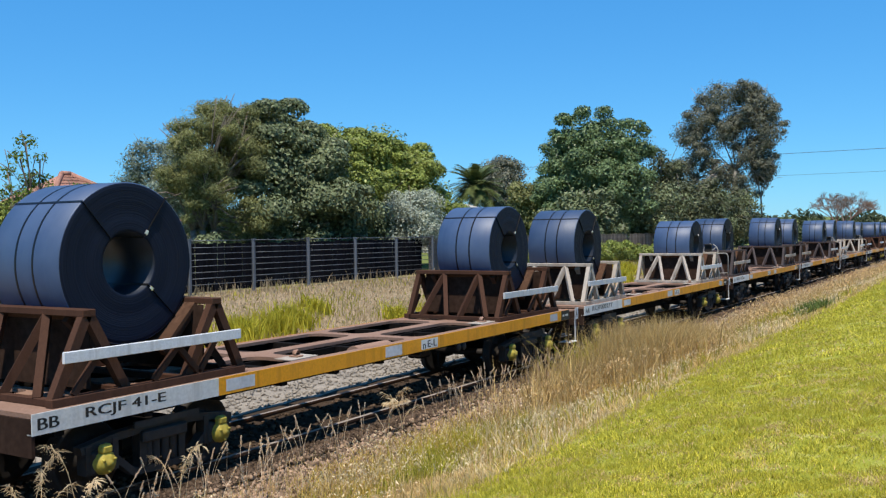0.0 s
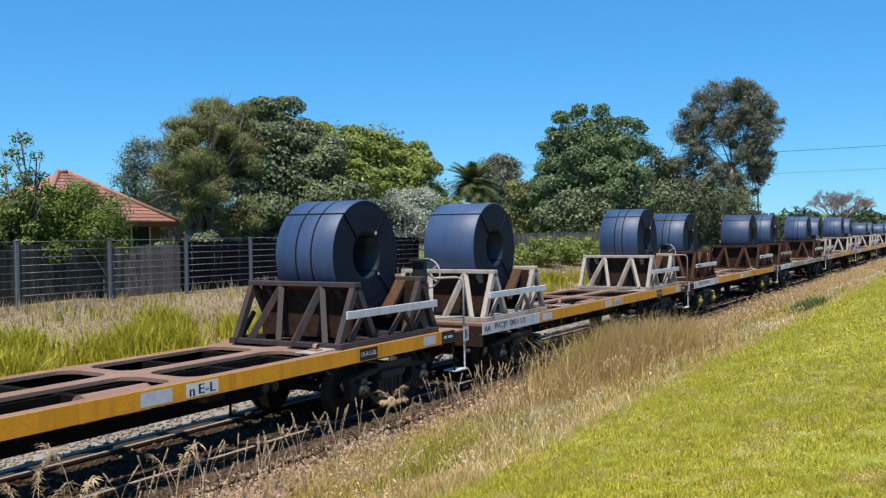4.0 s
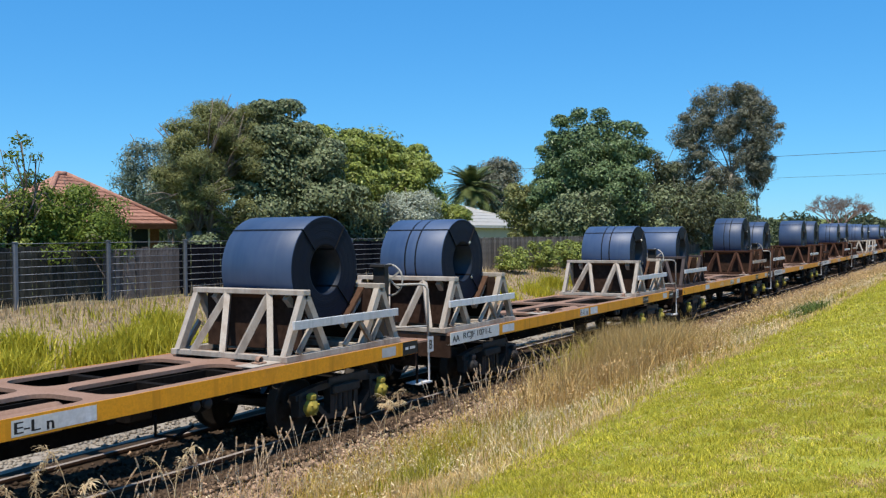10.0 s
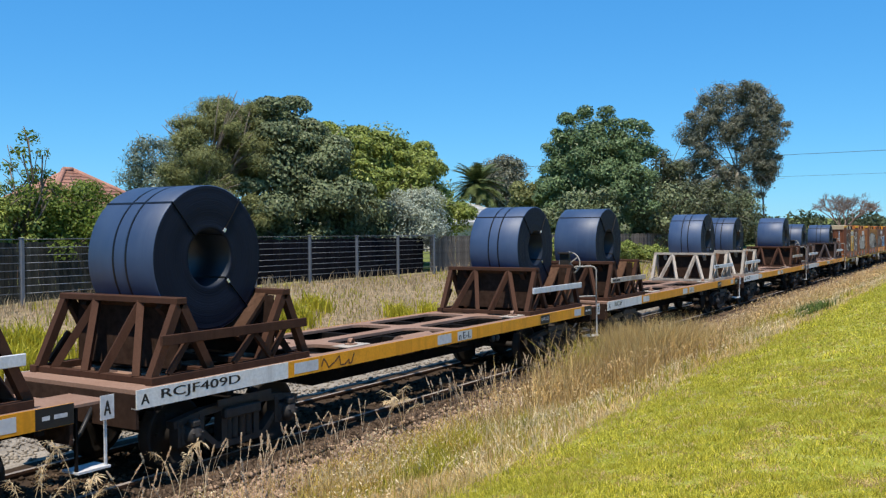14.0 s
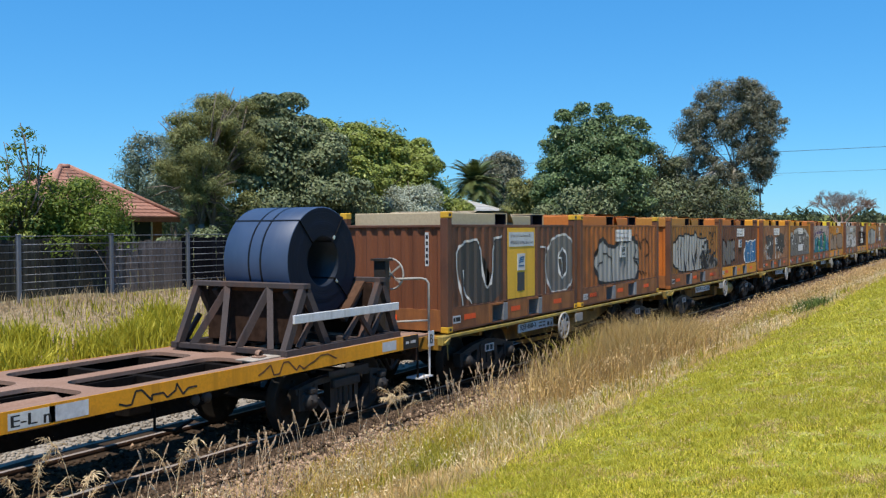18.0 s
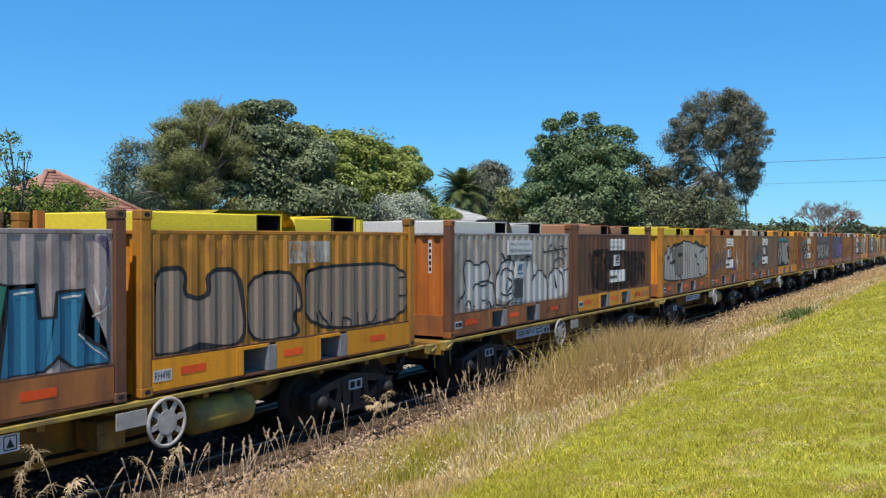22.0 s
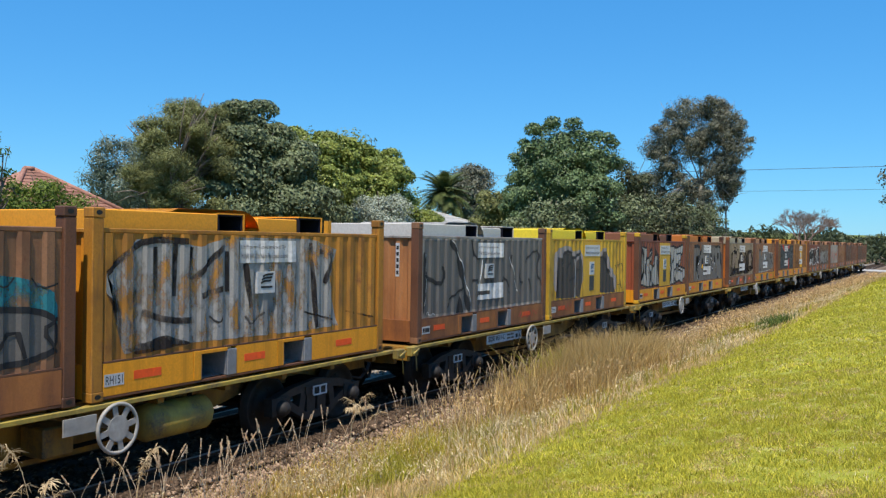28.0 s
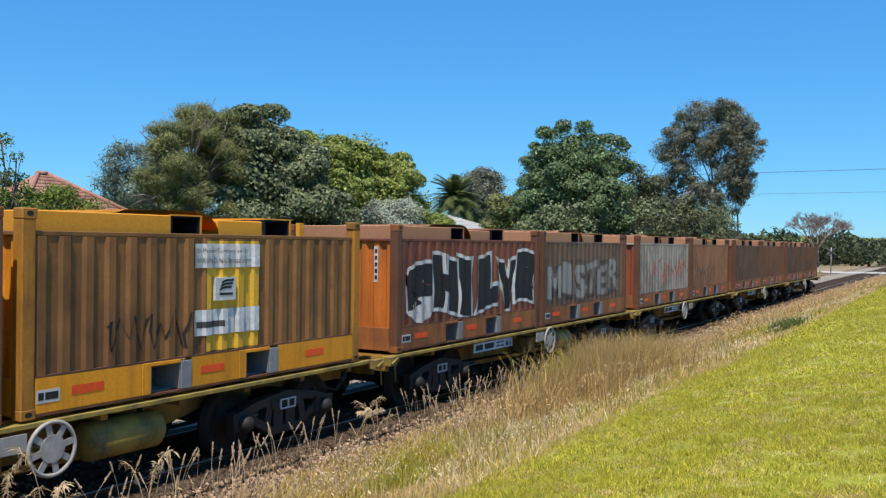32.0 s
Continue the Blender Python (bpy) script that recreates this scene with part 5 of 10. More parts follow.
def crossing():
    bm = bmesh.new()
    ys = np.linspace(-70, 70, 57)
    rows = [[bm.verts.new((x, y, max(ground_z(x, y), RAIL - 0.05 if abs(y) < 2.5 else -9) + 0.04)) for x in np.linspace(122.0, 131.0, 5)] for y in ys]
    for a, b in zip(rows, rows[1:]):
        for k in range(4):
            bm.faces.new((a[k], a[k + 1], b[k + 1], b[k]))
    tagged(part("road", fixed(bm), M["concrete"]), "pale worn road over the level crossing", "road", kind="structure")
    for x, y in ((121.0, 4.2), (132.0, -4.0)):
        s = thing("crossing_signal", pose(x, y, ground_z(x, y)), "level crossing signal post with crossed boards", "signal", "crossing signals")
        bm = bmesh.new()
        tube(bm, [(0, 0, -0.1), (0, 0, 3.2)], 0.06, 8)
        part("post", bm, M["wheel_white"], s)
        for sg in (-1, 1):
            bm = bmesh.new()
            beam(bm, (-0.08 - 0.02 * sg, -0.55, 2.75 - 0.4 * sg), (-0.08 - 0.02 * sg, 0.55, 2.75 + 0.4 * sg), 0.02, 0.18, up=(1, 0, 0))
            part("crossed_board", fixed(bm), M["wheel_white"], s)
        for sg in (-1, 1):
            bm = bmesh.new()
            tube(bm, [(-0.12, sg * 0.35, 2.1), (0.06, sg * 0.35, 2.1)], 0.16, 10)
            part("lamp_hood", bm, M["black"], s)
    bm = bmesh.new()
    worn_box(bm, -0.06, 0.06, -0.06, 0.06, 0, 1.0, 0.01)
    first = None
    spots = [(118.0 - 1.8 * k, 5.0 + 0.4 * k) for k in range(6)]
    for x, y in spots:
        if first is None:
            first = part("guard_post", bm, M["wheel_white"])
            tagged(first, "short white timber guard post", "post", "guard posts")
            o = first
        else:
            o = again(first)
            tagged(o, "short white timber guard post", "post", "guard posts")
        o.location = (x, y, ground_z(x, y) - 0.02)


def wires():
    for z, dip in ((15.0, 0.4), (11.6, 0.4)):
        bm = bmesh.new()
        pts = [(150.0 + 0.02 * y, y, z + 0.0000 * y + dip * ((y - 20) / 90) ** 2) for y in np.linspace(-90, 90, 25)]
        tube(bm, pts, 0.035 if z > 13 else 0.022, 5)
        tagged(part("power_line", bm, M["wire"]), "thin dark overhead power line", "cable", "power lines")
    for y in (-90, 90):
        p = thing("power_pole", pose(150.0 + 0.02 * y, y, ground_z(150, y)), "timber power pole carrying the overhead lines", "pole", "power poles")
        bm = bmesh.new()
        tube(bm, [(0, 0, -0.2), (0, 0, 16.5)], 0.18, 8, taper=0.12)
        part("pole", bm, M["bark"], p)
        bm = bmesh.new()
        box(bm, -1.0, 1.0, -0.06, 0.06, 14.4, 14.5)
        part("crossarm", bm, M["bark"], p)


crossing()
wires()


# ---- the train: shared running gear ----
MOVERS = []
WHEELS = []
WHEEL_R = 0.46


def wheelset_mesh():
    bm = bmesh.new()
    for s in (-1, 1):
        y = s * 0.735
        turned(bm, [(0.09, y - s * 0.06), (0.34, y - s * 0.02), (0.40, y - s * 0.03), (WHEEL_R + 0.03, y - s * 0.03), (WHEEL_R + 0.025, y), (WHEEL_R, y + s * 0.015), (WHEEL_R - 0.005, y + s * 0.10),
                    (0.40, y + s * 0.10), (0.37, y + s * 0.05), (0.15, y + s * 0.03), (0.13, y + s * 0.09), (0.0001, y + s * 0.09)], 28)
        for k in range(6):
            a = k * math.pi / 3
            box(bm, *sorted((0.26 * math.cos(a) - 0.02, 0.26 * math.cos(a) + 0.02)), *sorted((y + s * 0.03, y + s * 0.055)), 0.26 * math.sin(a) - 0.02, 0.26 * math.sin(a) + 0.02)
    tube(bm, [(0, -1.02, 0), (0, 1.02, 0)], 0.075, 12)
    return fixed(bm)


def side_frame_mesh(cast):
    """One side of a bogie: a cast truss with two axle boxes."""
    bm = bmesh.new()
    y0, y1 = -0.07, 0.07
    if cast:
        for s in (-1, 1):
            slab(bm, [(s * x, z) for x, z in ((0.0, 0.80), (0.62, 0.72), (1.08, 0.60), (1.08, 0.52), (0.60, 0.60), (0.0, 0.68))], y0, y1)
            slab(bm, [(s * x, z) for x, z in ((0.0, 0.20), (0.30, 0.20), (0.78, 0.46), (0.72, 0.56), (0.28, 0.31), (0.0, 0.31))], y0, y1)
            slab(bm, [(s * x, z) for x, z in ((0.34, 0.30), (0.46, 0.38), (0.40, 0.68), (0.27, 0.70))], y0, y1)
            slab(bm, [(s * x, z) for x, z in ((0.68, 0.40), (1.10, 0.36), (1.12, 0.62), (0.70, 0.62))], y0 - 0.02, y1)
            box(bm, *sorted((s * 0.03, s * 0.24)), -0.05, 0.05, 0.31, 0.60)
        box(bm, -0.32, 0.32, -0.09, 0.09, 0.58, 0.70)
    else:
        for s in (-1, 1):
            beam(bm, (0, 0, 0.74), (s * 0.62, 0, 0.70), 0.13, 0.09)
            beam(bm, (s * 0.6, 0, 0.71), (s * 1.15, 0, 0.62), 0.13, 0.09)
            beam(bm, (0, 0, 0.22), (s * 0.45, 0, 0.24), 0.13, 0.08)
            beam(bm, (s * 0.43, 0, 0.24), (s * 0.80, 0, 0.56), 0.13, 0.08)
            beam(bm, (s * 0.30, 0, 0.22), (s * 0.30, 0, 0.74), 0.13, 0.10, up=(1, 0, 0))
            beam(bm, (s * 0.70, 0, 0.34), (s * 0.70, 0, 0.70), 0.15, 0.08, up=(1, 0, 0))
            beam(bm, (s * 1.06, 0, 0.34), (s * 1.06, 0, 0.66), 0.15, 0.08, up=(1, 0, 0))
            worn_box(bm, *sorted((s * 0.72, s * 1.04)), -0.11, 0.07, 0.33, 0.60, 0.03)
            for k in (-1, 1):
                tube(bm, [(s * 0.13 + k * 0.06, 0, 0.26 + 0.05 * i) for i in range(8)], 0.06, 8)
        worn_box(bm, -0.34, 0.34, -0.13, 0.1, 0.56, 0.70, 0.02)
        box(bm, -0.5, 0.5, -0.16, -0.13, 0.76, 0.84)
    return fixed(bm)


def bogie(parent, x, cast, proto=None):
    bm = bmesh.new()
    worn_box(bm, -0.2, 0.2, -1.0, 1.0, 0.55, 0.80, 0.02)
    box(bm, -0.45, 0.45, -0.42, 0.42, 0.80, 0.90)
    for s in (-1, 1):
        beam(bm, (s * 0.45, -0.85, 0.42), (s * 0.45, 0.85, 0.42), 0.08, 0.12)
        for t in (-1, 1):
            box(bm, *sorted((s * 0.37, s * 0.42)), t * 0.74 - 0.06, t * 0.74 + 0.06, 0.28, 0.62)
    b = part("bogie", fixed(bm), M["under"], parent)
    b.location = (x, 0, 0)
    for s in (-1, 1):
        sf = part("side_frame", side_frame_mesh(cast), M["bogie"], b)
        sf.matrix_basis = pose(0, s * 1.02, 0, 0, 0, 0 if s < 0 else 180)
        for a in (-0.89, 0.89):
            w = bmesh.new()
            turned(w, [(0.0001, -0.13), (0.035, -0.13), (0.045, -0.10), (0.09, -0.095), (0.12, -0.06), (0.135, -0.03), (0.14, 0.03)] if not cast else [(0.0001, -0.10), (0.07, -0.095), (0.10, -0.06), (0.12, -0.03), (0.13, 0.03)], 16)
            if not cast:
                worn_box(w, -0.075, 0.075, -0.085, 0.03, 0.10, 0.21, 0.03)
                for g in range(3):
                    turned(w, [(0.0001, -0.115), (0.016, -0.112), (0.02, -0.07)], 6, (0.085 * math.cos(2.1 * g + 0.5), 0, 0.085 * math.sin(2.1 * g + 0.5)))
            cap = part("axle_cap", fixed(w), M["hub"] if not cast else M["bogie"], b, "dull yellow axle box cover" if not cast else "")
            cap.matrix_basis = pose(a, s * 1.13, WHEEL_R, 0, 0, 0 if s < 0 else 180)
        if cast:
            h = bmesh.new()
            for z0, z1 in ((0.55, 0.57), (0.68, 0.70)):
                box(h, -0.17, 0.17, -0.02, 0.0, z0, z1)
            for xx in (-0.17, 0.0, 0.155):
                box(h, xx - 0.008, xx + 0.012, -0.02, 0.0, 0.57, 0.68)
            cg = part("spring_guard", fixed(h), M["pale"], b, "pale metal spring guard")
            cg.matrix_basis = pose(0, s * 1.13, 0, 0, 0, 0 if s < 0 else 180)
    for a in (-0.89, 0.89):
        ws = part("wheelset", wheelset_mesh(), M["wheel"], b)
        ws.location = (a, 0, WHEEL_R)
    return b


def note_wheels(wagon, q):
    for o in wagon.children_recursive:
        if o.name.split(".")[0] == "wheelset":
            WHEELS.append((o, q + o.parent.location.x + o.location.x))


def coupler(parent, x, way):
    bm = bmesh.new()
    box(bm, *sorted((x, x + way * 0.35)), -0.09, 0.09, 0.78, 0.96)
    worn_box(bm, *sorted((x + way * 0.30, x + way * 0.62)), -0.14, 0.14, 0.72, 1.02, 0.04)
    part("coupler", fixed(bm), M["under"], parent)
    bm = bmesh.new()
    tube(bm, [(x, -0.45, 0.9), (x + way * 0.18, -0.46, 0.62), (x + way * 0.34, -0.42, 0.46), (x + way * 0.52, -0.36, 0.50), (x + way * 0.62, -0.3, 0.66)], 0.03, 8)
    part("brake_hose", fixed(bm), M["black"], parent)


def lettering(parent, text, x, z, w, h, y=-1.2512, material=None, name="lettering", label=""):
    bm = letters(text, w - 0.012, h, 0.0)
    for v in bm.verts:
        v.co += Vector((x, y, z))
    # a second pass of the stencil makes the strokes bold
    again = bmesh.ops.duplicate(bm, geom=bm.verts[:] + bm.edges[:] + bm.faces[:])["geom"]
    for v in again:
        if isinstance(v, bmesh.types.BMVert):
            v.co += Vector((0.012, -0.0003, 0.0))
    return tagged(part(name, fixed(bm), material or M["black"], parent, label), kind="stuff")


# ---- the train: coil wagons ----
DECK = 1.17
COIL_LEN = 13.82


def opening(bm, x0, x1, y0, y1, z0, z1, r=0.22):
    """Rounded corners for a deck opening, and its rim."""
    for cx, sx in ((x0, 1), (x1, -1)):
        for cy, sy in ((y0, 1), (y1, -1)):
            arc = [(cx + sx * r * (1 - math.sin(a)), cy + sy * r * (1 - math.cos(a))) for a in (math.pi / 2 * k / 5 for k in range(6))]
            pts = [(cx, cy)] + arc
            top = [bm.verts.new((p, q, z1)) for p, q in pts]
            low = [bm.verts.new((p, q, z0)) for p, q in pts]
            bm.faces.new(top)
            bm.faces.new(low[::-1])
            for i in range(len(pts)):
                j = (i + 1) % len(pts)
                bm.faces.new((top[i], low[i], low[j], top[j]))


def coil_wagon_proto():
    w = thing("coil_wagon", pose(0, 0, RAIL), "rusty flat steel-coil wagon with yellow and white side sills", "wagon", "coil wagons")
    z0, z1 = DECK - 0.05, DECK
    bm = bmesh.new()
    box(bm, 0.02, COIL_LEN, -0.14, 0.14, z0, z1)
    for s in (-1, 1):
        box(bm, 0.02, COIL_LEN, *sorted((s * 1.05, s * 1.235)), z0, z1)
        cuts = ((0.5, 0.95), (1.1, 1.75), (1.9, 2.55), (2.7, 3.2), (3.45, 4.45), (4.75, 7.35), (7.6, 10.1), (10.35, 11.0), (11.15, 11.8), (11.95, 12.6), (12.75, 13.3))
        at = 0.02
        for a, b in cuts:
            box(bm, at, a, *sorted((s * 0.14, s * 1.05)), z0, z1)
            opening(bm, a, b, *sorted((s * 0.14, s * 1.05)), z0, z1, min(0.24, (b - a) * 0.3))
            at = b
        box(bm, at, COIL_LEN, *sorted((s * 0.14, s * 1.05)), z0, z1)
    part("deck", fixed(bm), M["deck"], w, "brown rust-primed deck with rounded openings")
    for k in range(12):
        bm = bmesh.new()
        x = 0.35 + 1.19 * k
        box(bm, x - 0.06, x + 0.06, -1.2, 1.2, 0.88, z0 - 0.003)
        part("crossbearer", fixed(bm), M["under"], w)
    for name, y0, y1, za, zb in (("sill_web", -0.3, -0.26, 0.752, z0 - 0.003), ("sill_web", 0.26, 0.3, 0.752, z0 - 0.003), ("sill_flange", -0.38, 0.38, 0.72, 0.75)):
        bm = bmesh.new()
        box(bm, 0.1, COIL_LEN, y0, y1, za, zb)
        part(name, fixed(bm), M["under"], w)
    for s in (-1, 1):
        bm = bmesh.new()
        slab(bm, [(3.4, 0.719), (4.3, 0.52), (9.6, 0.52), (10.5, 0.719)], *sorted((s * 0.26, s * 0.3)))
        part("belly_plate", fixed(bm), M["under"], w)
    for s in (-1, 1):
        for name, a, b, mat in (("sill_front", 0.0, 2.62, "white"), ("sill_middle", 2.62, 12.4, "yellow"), ("sill_rear", 12.4, COIL_LEN, "yellow")):
            bm = bmesh.new()
            y, yi = s * 1.25, s * 1.235
            box(bm, a, b, *sorted((y, yi)), 0.95, DECK + 0.004)
            box(bm, a, b, *sorted((s * 1.235, s * 1.16)), 0.95, 0.965)
            part(name, fixed(bm), M[mat], w)
    # Near-black sheet added inside the far sill for the shade behind the openings.
    bm = bmesh.new()
    box(bm, 0.1, COIL_LEN - 0.1, 1.215, 1.233, 0.966, z0 - 0.003)
    part("sill_liner", fixed(bm), M["under"], w)
    for x in (0.0, COIL_LEN - 0.04):
        bm = bmesh.new()
        box(bm, x, x + 0.04, -1.234, 1.234, 0.72, DECK - 0.052)
        part("headstock", fixed(bm), M["grime"], w, "dark rusty headstock beam")
    # sill plates and the black end patch
    for name, a, b, mat in (("sill_plate", 2.75, 3.28, "pale"), ("sill_plate", 12.75, 13.15, "pale"), ("sill_patch", 10.88, 11.36, "black")):
        bm = bmesh.new()
        box(bm, a, b, -1.252, -1.2505, 0.965 if mat == "black" else 0.985, 1.15 if mat == "black" else 1.14)
        part(name, fixed(bm), M[mat], w)
    bm = bmesh.new()
    box(bm, 13.36, COIL_LEN, -1.252, -1.2505, 0.953, DECK + 0.002)
    part("end_patch", fixed(bm), M["black"], w)
    bm = bmesh.new()
    for x0, x1 in ((13.44, 13.53), (13.58, 13.74)):
        box(bm, x0, x1, -1.2532, -1.2521, 1.04, 1.085)
    tagged(part("patch_writing", fixed(bm), M["pale"], w), kind="stuff")
    for x in (4.55, 10.25):
        bm = bmesh.new()
        worn_box(bm, x - 0.3, x + 0.3, -1.05, -0.72, DECK, DECK + 0.02, 0.005)
        lock = part("lock_plate", fixed(bm), M["cradle_white"], w, "pale twist-lock plate")
        bm = bmesh.new()
        worn_box(bm, x - 0.08, x + 0.08, -0.97, -0.81, DECK + 0.02, DECK + 0.045, 0.01)
        turned(bm, [(0.045, -0.04), (0.055, 0.0), (0.045, 0.04), (0.0001, 0.045)], 10, (x, -0.89, DECK + 0.075))
        tube(bm, [(x - 0.07, -0.93, DECK + 0.055), (x - 0.02, -0.89, DECK + 0.09), (x + 0.06, -0.86, DECK + 0.06)], 0.018, 6)
        part("lock_spigot", fixed(bm), M["deck"], lock, "rusty twist-lock spigot")
    # air reservoir between the openings
    bm = bmesh.new()
    tube(bm, [(6.2, -0.7, 0.98), (6.26, -0.7, 0.98), (7.1, -0.7, 0.98), (7.16, -0.7, 0.98)], 0.17, 14)
    part("air_reservoir", fixed(bm), M["deck"], w)
    bm = bmesh.new()
    worn_box(bm, 8.0, 8.4, -0.85, -0.55, 0.72, 0.92, 0.04)
    tube(bm, [(8.2, -1.1, 0.85), (8.2, -1.1, 0.60), (8.5, -1.1, 0.52), (8.8, -1.1, 0.60)], 0.02, 6)
    part("brake_gear", fixed(bm), M["under"], w)
    for x in (8.75, 8.95):
        bm = bmesh.new()
        turned(bm, [(0.0001, -0.02), (0.06, -0.02), (0.075, 0.0), (0.05, 0.06)], 12, (x, -1.21, 0.87))
        part("release_handle", fixed(bm), M["bogie"], w, "dark round brake release")
    # brake stand, wheel, rail and step at the rear
    bm = bmesh.new()
    box(bm, 13.56, 13.68, -0.76, -0.52, DECK, DECK + 1.28)
    box(bm, 13.50, 13.74, -0.79, -0.49, DECK + 1.26, DECK + 1.30)
    box(bm, 13.48, 13.80, -0.80, -0.74, DECK, DECK + 0.5)
    stand = part("brake_stand", fixed(bm), M["bogie"], w, "dark rusty brake stand")
    bm = bmesh.new()
    ring = [(13.86, -0.66 + 0.27 * math.cos(a), DECK + 1.02 + 0.27 * math.sin(a)) for a in (2 * math.pi * k / 24 for k in range(25))]
    tube(bm, ring, 0.018, 6, caps=False)
    for k in range(5):
        a = 2 * math.pi * k / 5
        beam(bm, (13.86, -0.66, DECK + 1.02), (13.86, -0.66 + 0.26 * math.cos(a), DECK + 1.02 + 0.26 * math.sin(a)), 0.02, 0.03)
    tube(bm, [(13.7, -0.66, DECK + 1.02), (13.9, -0.66, DECK + 1.02)], 0.03, 8)
    part("handwheel", fixed(bm), M["wheel_white"], stand, "pale spoked brake handwheel")
    bm = bmesh.new()
    tube(bm, [(14.25, -1.2, 0.92), (14.25, -1.2, DECK + 0.85), (14.22, -1.16, DECK + 0.92), (14.15, -1.1, DECK + 0.94), (13.75, -0.85, DECK + 0.94)], 0.022, 8)
    tube(bm, [(14.25, -1.2, DECK + 0.2), (13.75, -0.85, DECK + 0.2)], 0.018, 8)
    part("handrail", fixed(bm), M["wheel_white"], w, "white tubular handrail")
    bm = bmesh.new()
    box(bm, COIL_LEN, 14.28, -1.24, -0.55, DECK - 0.06, DECK - 0.03)
    part("end_platform", fixed(bm), M["deck"], w)
    bm = bmesh.new()
    beam(bm, (14.24, -1.22, 0.40), (14.24, -1.22, DECK - 0.03), 0.025, 0.025, up=(1, 0, 0))
    box(bm, 13.86, 14.28, -1.26, -0.98, 0.385, 0.41)
    step = part("step", fixed(bm), M["pale"], w, "pale steel foot step")
    bm = bmesh.new()
    beam(bm, (13.88, -1.2, 0.40), (13.88, -1.2, DECK - 0.06), 0.03, 0.03, up=(1, 0, 0))
    part("hanger", fixed(bm), M["under"], step, "black step hanger")
    bm = bmesh.new()
    box(bm, 14.15, 14.33, -1.262, -1.25, 0.92, 1.19)
    plate = part("end_plate", fixed(bm), M["pale"], w, "white end plate with a black letter")
    coupler(w, 0.02, -1)
    coupler(w, COIL_LEN, 1)
    bogie(w, 1.85, False)
    bogie(w, 11.95, False)
    return w


def cradle_proto():
    """A steel trestle that holds one coil: its origin on the deck under the coil."""
    c = thing("coil_cradle", pose(0, 0, 0), "rusty steel coil cradle of braced trestles", "cradle", "coil cradles")
    for s in (-1, 1):
        bm = bmesh.new()
        worn_box(bm, -1.48, 1.42, s * 1.1 - 0.06, s * 1.1 + 0.06, 0.0, 0.09, 0.006)
        part("base_rail", fixed(bm), M["cradle_brown"], c)
    for s in (-1, 1):
        bm = bmesh.new()
        worn_box(bm, *sorted((s * 0.88, s * 1.05)), -1.12, 1.12, 0.93, 1.01, 0.008)
        part("top_beam", fixed(bm), M["cradle_brown"], c)
        bm = bmesh.new()
        worn_box(bm, *sorted((s * 1.34, s * 1.44)), -1.04, 1.04, 0.0, 0.08, 0.006)
        worn_box(bm, *sorted((s * 0.40, s * 0.50)), -1.04, 1.04, 0.0, 0.08, 0.006)
        part("cross_beam", fixed(bm), M["cradle_brown"], c)
        for y in (-1.06, 1.06):
            bm = bmesh.new()
            beam(bm, (s * 1.40, y, 0.06), (s * 0.98, y, 0.95), 0.10, 0.11)
            beam(bm, (s * 0.95, y, 0.95), (s * 0.46, y, 0.06), 0.10, 0.11)
            part("end_leg", fixed(bm), M["cradle_brown"], c)
        for y, far, near in ((-0.42, -0.78, -0.16), (0.42, 0.16, 0.78)):
            bm = bmesh.new()
            beam(bm, (s * 0.99, y, 0.94), (s * 1.39, far, 0.06), 0.09, 0.10)
            beam(bm, (s * 0.99, y, 0.94), (s * 1.39, near, 0.06), 0.09, 0.10)
            part("brace", fixed(bm), M["cradle_brown"], c)
        for y in (-0.72, 0.72):
            bm = bmesh.new()
            beam(bm, (s * 0.96, y, 0.90), (s * 0.405, y, 0.345), 0.1, 0.1)
            part("slope_beam", fixed(bm), M["cradle_brown"], c)
        bm = bmesh.new()
        n = Vector((s * 0.7071, 0, -0.7071))
        beam(bm, Vector((s * 0.885, 0, 0.965)) + n * 0.032, Vector((s * 0.36, 0, 0.44)) + n * 0.032, 1.62, 0.05, up=(s, 0, 1))
        part("bearer_board", fixed(bm), M["timber"], c, "reddish bearer board")
        bm = bmesh.new()
        box(bm, *sorted((s * 0.855, s * 0.865)), -0.98, 0.98, 0.10, 0.925)
        part("trestle_plate", fixed(bm), M["grime"], c, "grimy plate closing the trestle")
    for s in (-1, 1):
        bm = bmesh.new()
        worn_box(bm, -1.36, 1.30, s * 1.19 - 0.02, s * 1.19 + 0.02, 0.46, 0.585, 0.006)
        if s > 0:
            bm.free()
        else:
            bar = part("side_bar", fixed(bm), M["bar"], c, "pale painted side bar")
            bm = bmesh.new()
            for x0, x1 in ((-1.30, -1.22), (-1.20, -1.12), (-1.10, -1.05), (-1.01, -0.90), (-0.88, -0.80)):
                box(bm, x0, x1, -1.214, -1.2105, 0.50, 0.55)
            tagged(part("bar_writing", fixed(bm), M["ink"], bar), kind="stuff")
        for a, b in (((-0.1, 0.10), (0.28, 0.47)), ((0.28, 0.47), (0.62, 0.10)), ((0.62, 0.10), (0.9, 0.47)), ((-0.9, 0.47), (-1.2, 0.1))):
            bm = bmesh.new()
            beam(bm, (a[0], s * 1.13, a[1]), (b[0], s * 1.13, b[1]), 0.05, 0.07)
            part("side_brace", fixed(bm), M["cradle_brown"], c)
    return c


